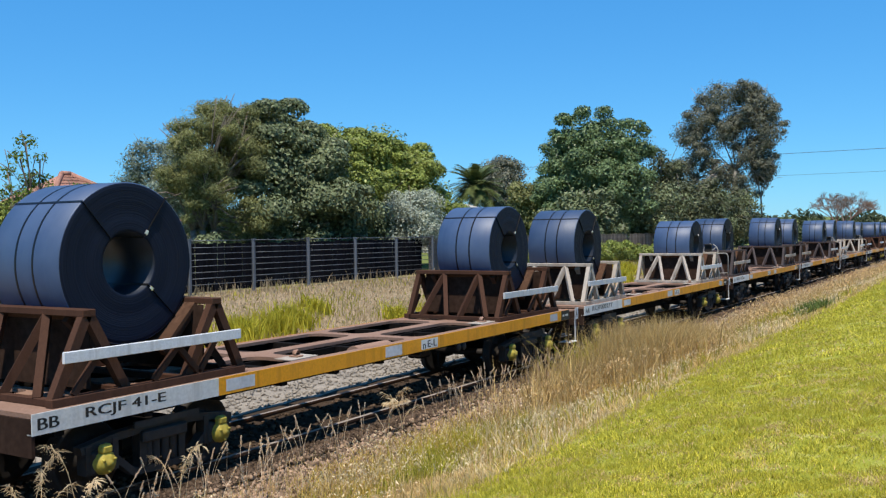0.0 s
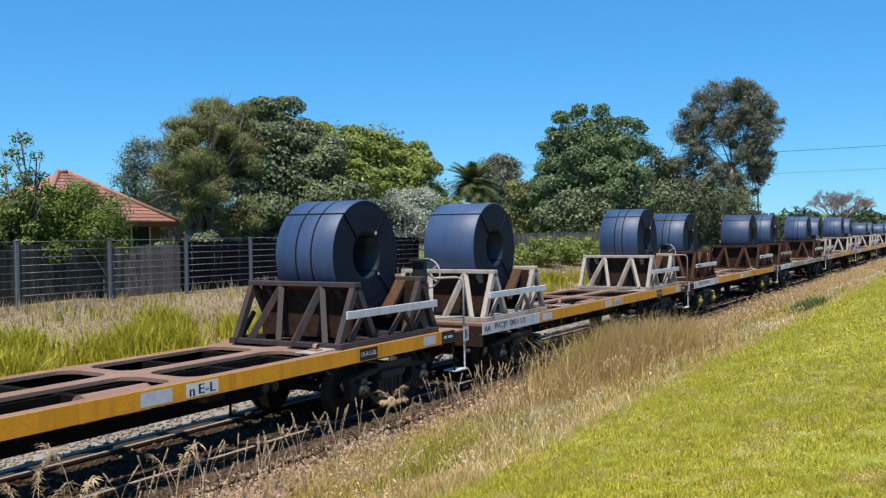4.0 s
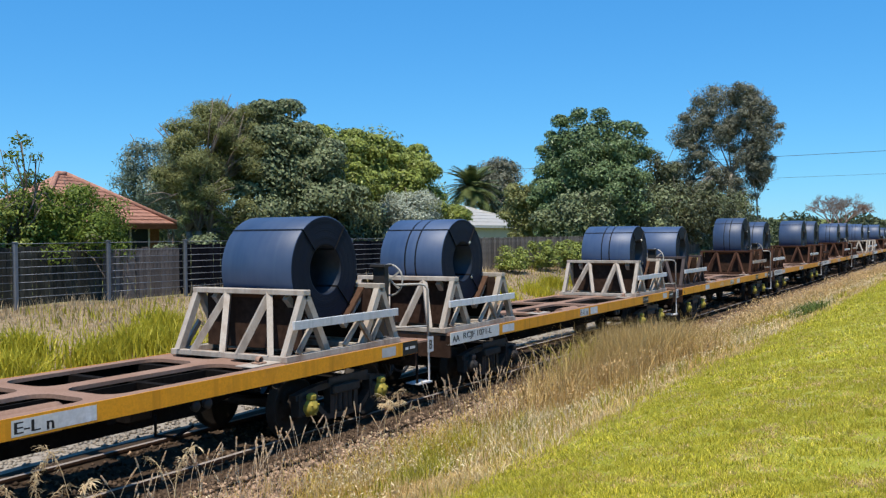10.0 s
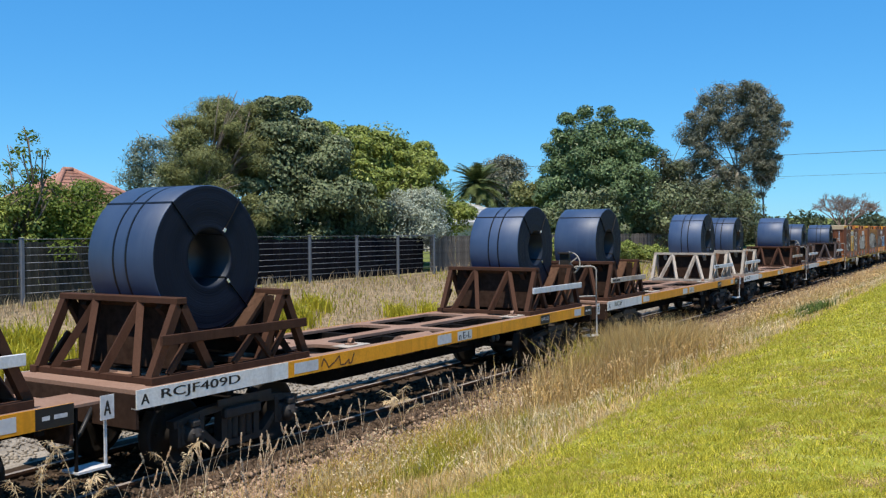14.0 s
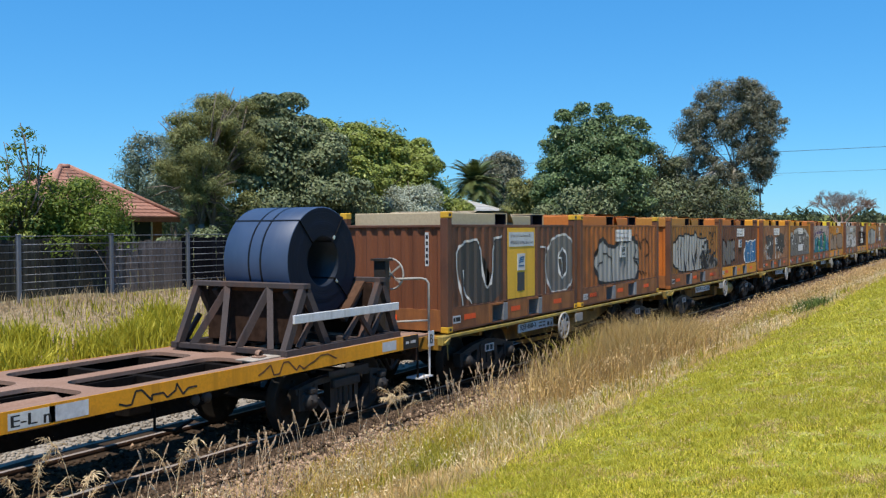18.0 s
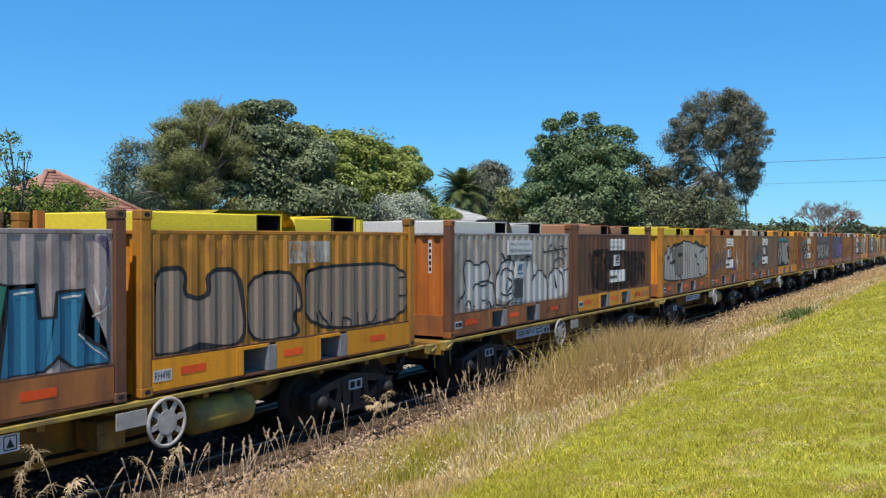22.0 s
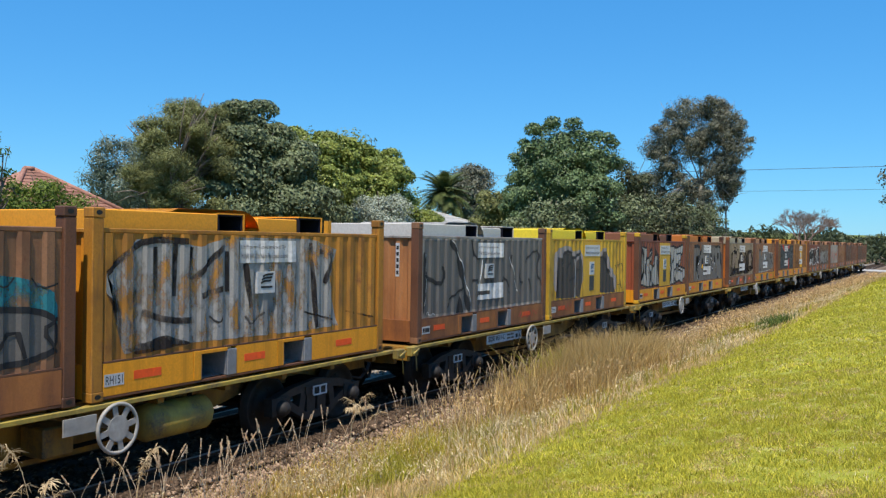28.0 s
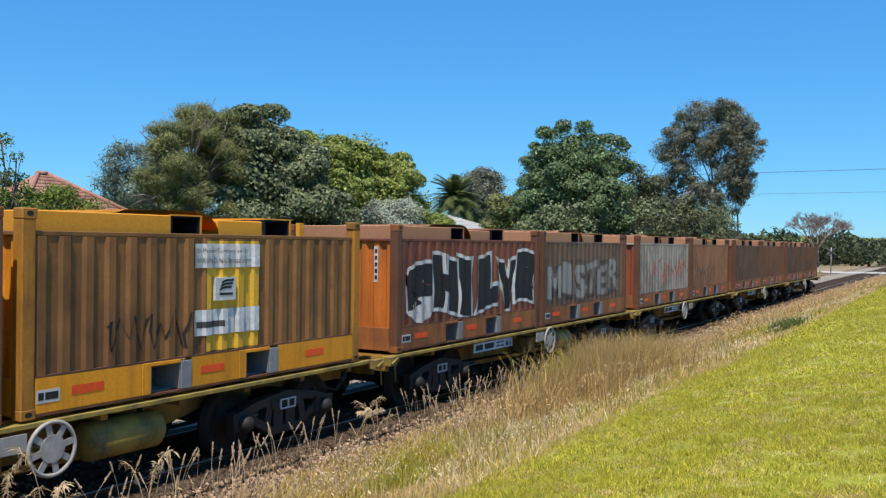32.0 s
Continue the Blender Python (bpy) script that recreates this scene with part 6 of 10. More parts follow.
def coil(q, r, width, straps, at_z, group="steel coils"):
    """A coil lying across the wagon, its axis along y."""
    c = thing("steel_coil", pose(0, 0, 0), "blue-black hot-rolled steel coil held in a cradle", "coil", group)
    bm = bmesh.new()
    h, bore = width / 2, 0.39
    turned(bm, [(r - 0.012, -h), (r, -h + 0.012), (r, h - 0.012), (r - 0.012, h)], 72)
    rings = [r - 0.012]
    step = (r - bore) / 14
    for k in range(1, 14):
        rings.append(r - 0.012 - k * step)
    rings.append(bore)
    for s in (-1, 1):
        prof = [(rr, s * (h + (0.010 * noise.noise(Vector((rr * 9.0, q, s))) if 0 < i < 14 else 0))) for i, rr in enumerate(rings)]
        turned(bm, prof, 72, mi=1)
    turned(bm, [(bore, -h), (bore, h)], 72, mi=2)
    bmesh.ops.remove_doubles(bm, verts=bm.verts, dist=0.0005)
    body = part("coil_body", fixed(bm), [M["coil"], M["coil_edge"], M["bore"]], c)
    body.rotation_euler = (0, (q * 37.0) % 6.28, 0)
    for y in straps:
        bm = bmesh.new()
        turned(bm, [(r + 0.001, y - 0.016), (r + 0.004, y - 0.016), (r + 0.004, y + 0.016), (r + 0.001, y + 0.016)], 72, smooth=False)
        part("strap_round", fixed(bm), M["strap"], c, "black steel strap round the barrel")
    for a in (0.95, 2.3, 5.5):
        bm = bmesh.new()
        ca, sa = math.cos(a), math.sin(a)
        pts = [(ca * bore, 0.7 * h, sa * bore), (ca * (bore - 0.004), -h - 0.004, sa * (bore - 0.004)), (ca * (r + 0.004), -h - 0.004, sa * (r + 0.004)), (ca * (r + 0.004), h + 0.004, sa * (r + 0.004))]
        for p, s in zip(pts, pts[1:]):
            beam(bm, p, s, 0.032, 0.004, up=(-sa, 0, ca) if abs(p[1] - s[1]) < 0.01 else (ca, 0, sa))
        part("strap_eye", fixed(bm), M["strap"], c, "black strap through the eye")
    if straps:
        for a in (0.95, 5.5):
            bm = bmesh.new()
            worn_box(bm, -0.03, 0.03, -0.008, 0.008, -0.02, 0.02, 0.003)
            seal = part("strap_seal", fixed(bm), M["seal"], c, "bright strap seal")
            seal.matrix_basis = pose(math.cos(a) * (bore + 0.07), -h - 0.012, math.sin(a) * (bore + 0.07), 0, -math.degrees(a), 0)
    MOVERS.append((c, q, 0.0, at_z))
    return c


# front of each wagon along the train, its cradle colour, lettering and coils (radius, width) front and rear
COIL_WAGONS = (
    (5.74, "brown", "brown", "RCJF 41-E", "BB", (0.99, 1.25), (0.95, 1.28)),
    (20.50, "white", "white", "RCJF00027T", "AA", (0.95, 1.28), (0.90, 1.28)),
    (35.38, "dark", "dark", "RCJF 103U", "AA", (0.95, 1.25), (0.96, 1.22)),
    (50.24, "dark", "dark", "RCJF00426K", "AA", (0.95, 1.2), (0.94, 1.2)),
    (65.16, "white", "white", "RCJF 00112", "AA", (0.96, 1.2), (0.97, 1.2)),
    (80.10, "brown", "brown", "RCJF 00090-M", "B", (0.99, 1.22), (0.95, 1.22)),
    (95.10, "brown", "brown", "", "AA", (0.97, 1.2), (0.99, 1.22)),
    (110.13, "white", "white", "RCJF00453-M", "AA", (0.95, 1.2), (0.99, 1.22)),
    (125.12, "white", "white", "RCJF269N", "AA", (0.96, 1.2), (0.84, 1.42)),
    (140.08, "white", "white", "RCJF 1071-L", "AA", (0.84, 1.42), (0.80, 1.5)),
    (154.98, "dark", "brown", "", "A", (0.80, 1.45), (0.97, 1.2)),
    (169.95, "brown", "brown", "RCJF 01031-C", "B", (0.95, 1.2), (0.98, 1.22)),
    (184.60, "brown", "brown", "RCJF409D", "A", (0.98, 1.24), (0.95, 1.22)),
    (199.52, "brown", "white", "RCJF", "A", (0.97, 1.2), (0.97, 1.2)),
    (214.45, "white", "brown", "RCJF", "AA", (0.94, 1.2), (0.98, 1.22)),
    (229.38, "dark", "dark", "", "A", (0.86, 1.4), (0.86, 1.3)),
)
LETTER_AT_REAR = "ABABBABBBBBABABB"


TURNED_WAGONS = (7, 9, 11)
# where the pale plate and the stencilled plate sit on the sill
PLATES = {0: (6.33, 7.41), 2: (7.66, 6.31), 5: (6.63, 7.65), 8: (6.77, 6.23), 9: (6.85, 6.18), 10: (7.45, 6.38), 11: (6.6, 7.19), 15: (6.68, 6.21)}
# wagons and bogies with yellow axle box covers
YELLOW_CAPS = {0: "front rear", 1: "front rear", 5: "front rear", 7: "rear", 8: "front rear", 9: "rear", 10: "front rear", 11: "front rear"}
CODE_AT = {0: (0.64, 1.12), 5: (0.50, 1.45), 7: (0.46, 1.4), 9: (0.46, 1.14), 11: (0.09, 1.42), 12: (0.36, 1.32)}
# sprayed scribbles on the sills: start, end, colour, strokes
SILL_TAGS = {5: ((8.69, 9.58, "rust_spray", 11), (12.87, 13.2, "rust_spray", 6)), 6: ((0.62, 0.84, "yellow", 7), (1.1, 1.9, "ink", 9), (2.1, 2.85, "green_spray", 12), (2.98, 3.5, "lilac_spray", 8), (8.61, 9.8, "pale_spray", 15), (11.66, 12.08, "ink", 8)), 7: ((2.2, 3.3, "rust_spray", 6), (3.39, 5.2, "rust_spray", 20), (11.6, 12.3, "drab", 10)),
             8: ((1.9, 6.1, "rust_spray", 26),), 10: ((4.79, 5.39, "white_spray", 9), (5.5, 6.31, "gold_spray", 10)), 12: ((3.35, 4.2, "rust_spray", 12),), 15: ((7.56, 8.75, "ink", 16), (9.84, 11.6, "rust_spray", 16))}
# coils that lie off the middle of their cradle and deeper in it
SETTLED = {(1, 1): (0.0, 0.1), (2, 0): (0.0, 0.1), (5, 0): (0.08, 0.13), (11, 0): (0.08, 0.08), (6, 1): (0.12, 0.05)}


# side bars that lost their pale paint
DULL_BARS = {(2, 0): "cradle_white", (2, 1): "cradle_white", (3, 0): "cradle_white", (6, 0): "cradle_white", (12, 0): "cradle_brown", (13, 0): "cradle_white", (14, 1): "cradle_white", (10, 1): "cradle_white"}


def shift_marks(w):
    """A wagon that runs the other way round: shorter white end, its plates nearer to it."""
    for o in list(w.children):
        key = o.name.split(".")[0]
        if key in ("sill_front", "sill_middle"):
            bpy.data.objects.remove(o)
        elif key == "sill_plate":
            x = min(v.co.x for v in o.data.vertices)
            o.location.x -= 0.68 if x < 4 else 0.0
    for s in (-1, 1):
        for name, a, b, mat in (("sill_front", 0.0, 1.93, "white"), ("sill_middle", 1.93, 12.4, "yellow")):
            bm = bmesh.new()
            box(bm, a, b, *sorted((s * 1.25, s * 1.235)), 0.95, DECK + 0.004)
            box(bm, a, b, *sorted((s * 1.235, s * 1.16)), 0.95, 0.965)
            part(name, fixed(bm), M[mat], w)


def build_coil_train():
    wagon, cradle = coil_wagon_proto(), cradle_proto()
    wagons, cradles = [wagon], [cradle]
    for i in range(1, len(COIL_WAGONS)):
        wagons.append(copy_thing(wagon, pose(0, 0, RAIL)))
    for i in range(1, 2 * len(COIL_WAGONS)):
        cradles.append(copy_thing(cradle, pose(0, 0, 0)))
    paint = {"brown": ("rusty brown steel coil cradle of braced trestles", "cradle_brown"), "white": ("pale painted steel coil cradle with rust spots", "cradle_white"),
             "dark": ("dark grimy steel coil cradle of braced trestles", "cradle_dark")}
    for i, (q, front, rear, code, ends, ca, cb) in enumerate(COIL_WAGONS):
        w = wagons[i]
        MOVERS.append((w, q, 0.0, RAIL))
        note_wheels(w, q)
        if i == 6:
            tagged(w, "rusty flat steel-coil wagon with faded pale side sills")
            for o in w.children:
                if o.name.startswith(("sill_middle", "sill_rear")):
                    repaint(o, M["faded_sill"])
            for x0, x1, mat in ((7.5, 8.1, "lilac_spray"), (10.42, 11.17, "lilac_spray")):
                bm = bmesh.new()
                box(bm, x0, x1, -1.2511, -1.2503, 0.96, DECK - 0.01)
                part("painted_patch", fixed(bm), M[mat], w, "sprayed patch of old colour")
        if i == 0:
            for o in list(w.children):
                if o.name.split(".")[0] == "belly_plate":
                    bpy.data.objects.remove(o)
        for o in list(w.children_recursive):
            if o.name.split(".")[0] == "axle_cap" and ("front" if o.parent.location.x < 6 else "rear") not in YELLOW_CAPS.get(i, ""):
                repaint(o, M["bogie"])
                o["label"] = ""
        spare = ["brake_stand", "handwheel", "handrail"] if LETTER_AT_REAR[i] == "A" else []
        spare += [] if i in (3, 4, 7, 9, 10, 12, 13) else ["sill_patch"]
        for o in [o for o in w.children_recursive if o.name.split(".")[0] in spare]:
            bpy.data.objects.remove(o)
        if "sill_patch" not in spare:
            lettering(w, "LS-A 5-25", 10.92, 1.03, 0.4, 0.07, -1.2524, M["pale"], "patch_lettering")
        if i in (2, 10, 15):
            for o in w.children:
                if o.name.startswith("sill_front"):
                    repaint(o, M["yellow"] if i == 10 else M["white"])
        turned_round = i in TURNED_WAGONS
        if turned_round:
            shift_marks(w)
        if i != 11:
            lettering(w, ends, 0.06, 1.0, 0.13 * len(ends), 0.12, name="end_letters")
        if code:
            at, wide = CODE_AT.get(i, (0.5, min(1.9, 0.14 * len(code))))
            lettering(w, code, at, 0.995, wide, 0.145, name="wagon_code", label="black stencilled wagon code")
        rng_s = random.Random(i)
        for x0, x1, mat, strokes in SILL_TAGS.get(i, ()):
            bm = bmesh.new()
            at = Vector((x0, -1.2515, 1.02))
            for g in range(strokes):
                to = Vector((x0 + (x1 - x0) * (g + 1) / strokes + (rng_s.uniform(-0.06, 0.03) if i != 8 else 0), -1.2515, (0.985, 1.13)[g % 2] if i == 8 else rng_s.choice((0.985, 1.05, 1.13))))
                if (to - at).length > 0.03:
                    beam(bm, at, to, 0.002, 0.024, up=(0, 0, 1) if abs(to.x - at.x) > 0.06 else (1, 0, 0))
                at = to
            tagged(part("sill_graffiti", bm, M[mat], w), kind="stuff")
        pale_at, code_at = PLATES.get(i, (6.6, 7.3))
        for name, a, b, mat in (("sill_plate", pale_at, pale_at + 0.48, "pale"), ("stencil_plate", code_at, code_at + 0.54, "white")):
            bm = bmesh.new()
            box(bm, a, b, -1.2524, -1.2505, 0.975, 1.145)
            part(name, fixed(bm), M[mat], w)
        lettering(w, "E-L", code_at + (0.2 if code_at > pale_at else 0.03), 1.0, 0.3, 0.12, -1.2527, name="stencil")
        lettering(w, "n", code_at + (0.05 if code_at > pale_at else 0.4), 0.985, 0.09, 0.09, -1.2527, name="stencil_mark")
        lettering(w, LETTER_AT_REAR[i], 14.19, 0.97, 0.1, 0.16, -1.2628, name="end_letter")
        for j, (x, kind, (r, wide)) in enumerate(((1.42 if turned_round else 1.78, front, ca), (12.0, rear, cb))):
            cr = cradles[2 * i + j]
            text, key = paint[kind]
            tagged(cr, text)
            for o in cr.children_recursive:
                kind_of = o.name.split(".")[0]
                if kind_of == "bar_writing":
                    if i not in (5, 6, 11, 13):
                        bpy.data.objects.remove(o)
                elif kind_of not in ("side_bar", "bearer_board", "trestle_plate"):
                    repaint(o, M[key])
                elif kind_of == "side_bar" and (i, j) in DULL_BARS:
                    repaint(o, M[DULL_BARS[i, j]])
                    o["label"] = "dull rusty side bar"
            MOVERS.append((cr, q + x, 0.0, RAIL + DECK + 0.002))
            sp = (0.12, -0.12) if (i * 2 + j) % 3 != 2 else ()
            if i < 4:
                sp = (0.16, -0.16)
            along, sunk = SETTLED.get((i, j), (0.0, 0.0))
            coil(q + x + along, r, wide, sp, RAIL + DECK + 0.085 + r * 1.4142 - sunk)


build_coil_train()


# ---- the train: container wagons ----
BASE = 1.07
BOX_L, BOX_W = 6.058, 2.438
SIDE_Z0, SIDE_Z1, POST_Z = 0.45, 1.93, 2.22
RIB, RIB_DEPTH = 0.305, 0.036


def rib_y(x):
    """Depth of the pressed side sheet at x: flats outside and inside, joined by short slopes."""
    p = (x - 0.20) % RIB
    if p < 0.095:
        return 0.0
    if p < 0.135:
        return RIB_DEPTH * (p - 0.095) / 0.04
    if p < 0.265:
        return RIB_DEPTH
    return RIB_DEPTH * (RIB - p) / 0.04


def rib_breaks(a, b):
    out, k = [], -1
    while 0.20 + k * RIB < b + RIB:
        out += [0.20 + k * RIB + d for d in (0.0, 0.095, 0.135, 0.265)]
        k += 1
    return [x for x in out if a + 0.002 < x < b - 0.002]


SIDE_Y = -1.205


def paint_on(bm, layer=1):
    """Lays a flat shape on the pressed sheet of the near side, so that it follows every rib."""
    xs = [v.co.x for v in bm.verts]
    for x in rib_breaks(min(xs), max(xs)):
        bmesh.ops.bisect_plane(bm, geom=bm.verts[:] + bm.edges[:] + bm.faces[:], plane_co=(x, 0, 0), plane_no=(1, 0, 0))
    for v in bm.verts:
        v.co.y = SIDE_Y + rib_y(v.co.x) - 0.0022 * layer
    for f in bm.faces:
        if f.normal.y > 0:
            f.normal_flip()
    return bm


def shape(x0, x1, z0, z1, seed=0, rough=0.0, power=4.0, n=44):
    """A filled outline: a rounded box, uneven by rough."""
    bm = bmesh.new()
    vs = []
    for k in range(n):
        a = 2 * math.pi * k / n
        c, s = math.cos(a), math.sin(a)
        r = (abs(c) ** power + abs(s) ** power) ** (-1 / power)
        r *= 1 - rough * (0.5 + 0.5 * noise.noise(Vector((c * 2.2, s * 2.2, seed * 3.7)))) - rough * 0.35 * abs(math.sin(3.5 * a + seed))
        vs.append(bm.verts.new(((x0 + x1) / 2 + c * r * (x1 - x0) / 2, 0, (z0 + z1) / 2 + s * r * (z1 - z0) / 2)))
    bm.faces.new(vs)
    bmesh.ops.triangulate(bm, faces=bm.faces)
    return bm


def rect(x0, x1, z0, z1):
    bm = bmesh.new()
    bm.faces.new([bm.verts.new((x, 0, z)) for x, z in ((x0, z0), (x1, z0), (x1, z1), (x0, z1))])
    return bm


def stroke(pts, w):
    """A painted line of width w through the points, in x and z."""
    bm = bmesh.new()
    pts = [Vector((x, 0, z)) for x, z in pts]
    left, right = [], []
    for i, p in enumerate(pts):
        d = (pts[min(i + 1, len(pts) - 1)] - pts[max(i - 1, 0)]).normalized()
        s = Vector((-d.z, 0, d.x)) * w / 2
        left.append(bm.verts.new(p + s))
        right.append(bm.verts.new(p - s))
    for i in range(len(pts) - 1):
        bm.faces.new((left[i], right[i], right[i + 1], left[i + 1]))
    return bm


def piece(c, text, x0, x1, z0, z1, fill, line="ink", fat=0.07, lean=0.0, wild=0.05, back=None, seed=1):
    """A lettered graffiti piece: fat letters that crowd one another, each outlined."""
    rng = random.Random(seed * 7 + len(text) + int(x0 * 10))
    if back:
        part("graffiti_backing", paint_on(shape(x0 - 0.10, x1 + 0.10, z0 - 0.05, z1 + 0.06, seed, 0.10, 5.0), 1), M[back], c)
    n = len(text)
    step = (x1 - x0) / n
    for i, ch in enumerate(text):
        thin = 0.55 if ch in "I1" else 1.0
        a, w = x0 + i * step - 0.04 * step, step * (1.06 if thin == 1.0 else 0.7)
        lo, hi = z0 + rng.uniform(0, 0.10) * (z1 - z0), z1 - rng.uniform(0, 0.10) * (z1 - z0)
        tilt, ph = rng.uniform(-0.12, 0.12) + lean, rng.uniform(0, 6)
        for name, grow, mat, layer in (("graffiti_outline", 0.07, line, 2 + 2 * (i % 2)), ("graffiti_fill", 0.0, fill, 3 + 2 * (i % 2))):
            bm = letters(ch, w + 2 * grow, hi - lo + 2 * grow, fat * 1.25 + grow * 1.1)
            bmesh.ops.subdivide_edges(bm, edges=[e for e in bm.edges if e.calc_length() > 0.22], cuts=2)
            for v in bm.verts:
                u, zz = v.co.x - grow, v.co.z - grow
                v.co.x = a + u + tilt * (zz - (hi - lo) / 2) + wild * math.sin(4.0 * zz + ph)
                v.co.z = lo + zz + wild * 1.3 * math.sin(3.2 * u + ph * 2)
                v.co.x = min(max(v.co.x, 0.22), 5.85)
                v.co.z = min(max(v.co.z, SIDE_Z0 + 0.02), SIDE_Z1 - 0.02)
            part(name, paint_on(bm, layer), M[mat], c)


def scrawl(c, x0, x1, z0, z1, mat, seed, w=0.035, loops=5, name="graffiti_tag"):
    """A quick unreadable tag: one hasty line of hooks and slants."""
    rng = random.Random(seed)
    pts, x, up = [], x0, True
    step = (x1 - x0) / (2.2 * loops)
    while x < x1:
        hi = z0 + (z1 - z0) * (rng.uniform(0.6, 1.0) if up else rng.uniform(0.0, 0.4))
        pts.append((x, hi))
        if rng.random() < 0.35:
            pts.append((x + step * 0.35, hi + (0.12 if up else -0.10) * (z1 - z0)))
            pts.append((x + step * 0.2, hi - (0.25 if up else -0.2) * (z1 - z0)))
        x += step * rng.uniform(0.35, 1.3)
        up = not up
    pts = [(min(max(p, 0.24), 5.82), min(max(q, SIDE_Z0 + 0.03), SIDE_Z1 - 0.03)) for p, q in pts]
    part(name, paint_on(stroke(pts, w), 4), M[mat], c)


def kept_inside(bm):
    """Holds a painted shape inside the pressed sheet."""
    for v in bm.verts:
        v.co.x = min(max(v.co.x, 0.205), 5.855)
        v.co.z = min(max(v.co.z, SIDE_Z0 + 0.015), SIDE_Z1 - 0.015)
    return bm


def rounder(pts):
    """Cuts the corners of a closed line."""
    cut = []
    for (a, b), (p, q) in zip(pts, pts[1:] + pts[:1]):
        cut += [(0.78 * a + 0.22 * p, 0.78 * b + 0.22 * q), (0.22 * a + 0.78 * p, 0.22 * b + 0.78 * q)]
    return cut


def blot(c, pts, fill, line=None, w=0.0, layer=1, soft=True):
    """A sprayed field with its outline: corners in x and z on the container's side."""
    pts = list(pts)
    if soft:
        pts = rounder(rounder(pts))
    bm = bmesh.new()
    bm.faces.new([bm.verts.new((x, 0, z)) for x, z in pts])
    bmesh.ops.triangulate(bm, faces=bm.faces[:])
    part("graffiti_fill", paint_on(kept_inside(bm), layer), M[fill], c)
    if line:
        part("graffiti_outline", paint_on(kept_inside(stroke(pts + pts[:2], w)), layer + 0.7), M[line], c)


def draw(c, mat, w, layer, *lines):
    """Spray-can lines on the container's side, each a mark of its own."""
    for i, pts in enumerate(lines):
        pts = list(pts)
        if len(pts) > 2:
            fine = [pts[0]]
            for a, b, d in zip(pts, pts[1:], pts[2:]):
                fine += [(0.25 * a[0] + 0.75 * b[0], 0.25 * a[1] + 0.75 * b[1]), (0.75 * b[0] + 0.25 * d[0], 0.75 * b[1] + 0.25 * d[1])]
            pts = fine + [pts[-1]]
        part("graffiti_line", paint_on(kept_inside(stroke(pts, w)), layer + 0.07 * i), M[mat], c)


def word(c, text, span, mat):
    """Plain hand lettering between two corners."""
    (x0, z0), (x1, z1) = span
    bm = letters(text, x1 - x0, z1 - z0)
    for v in bm.verts:
        v.co += Vector((x0 + 0.15 * v.co.z, 0, z0))
    part("graffiti_tag", paint_on(bm, 5), M[mat], c)


def fat_stroke(pts, widths):
    """A painted stroke whose width changes from point to point."""
    bm = bmesh.new()
    pts = [Vector((x, 0, z)) for x, z in pts]
    left, right = [], []
    for i, p in enumerate(pts):
        d = (pts[min(i + 1, len(pts) - 1)] - pts[max(i - 1, 0)]).normalized()
        s = Vector((-d.z, 0, d.x)) * widths[i] / 2
        left.append(bm.verts.new(p + s))
        right.append(bm.verts.new(p - s))
    for i in range(len(pts) - 1):
        bm.faces.new((left[i], right[i], right[i + 1], left[i + 1]))
    return bm


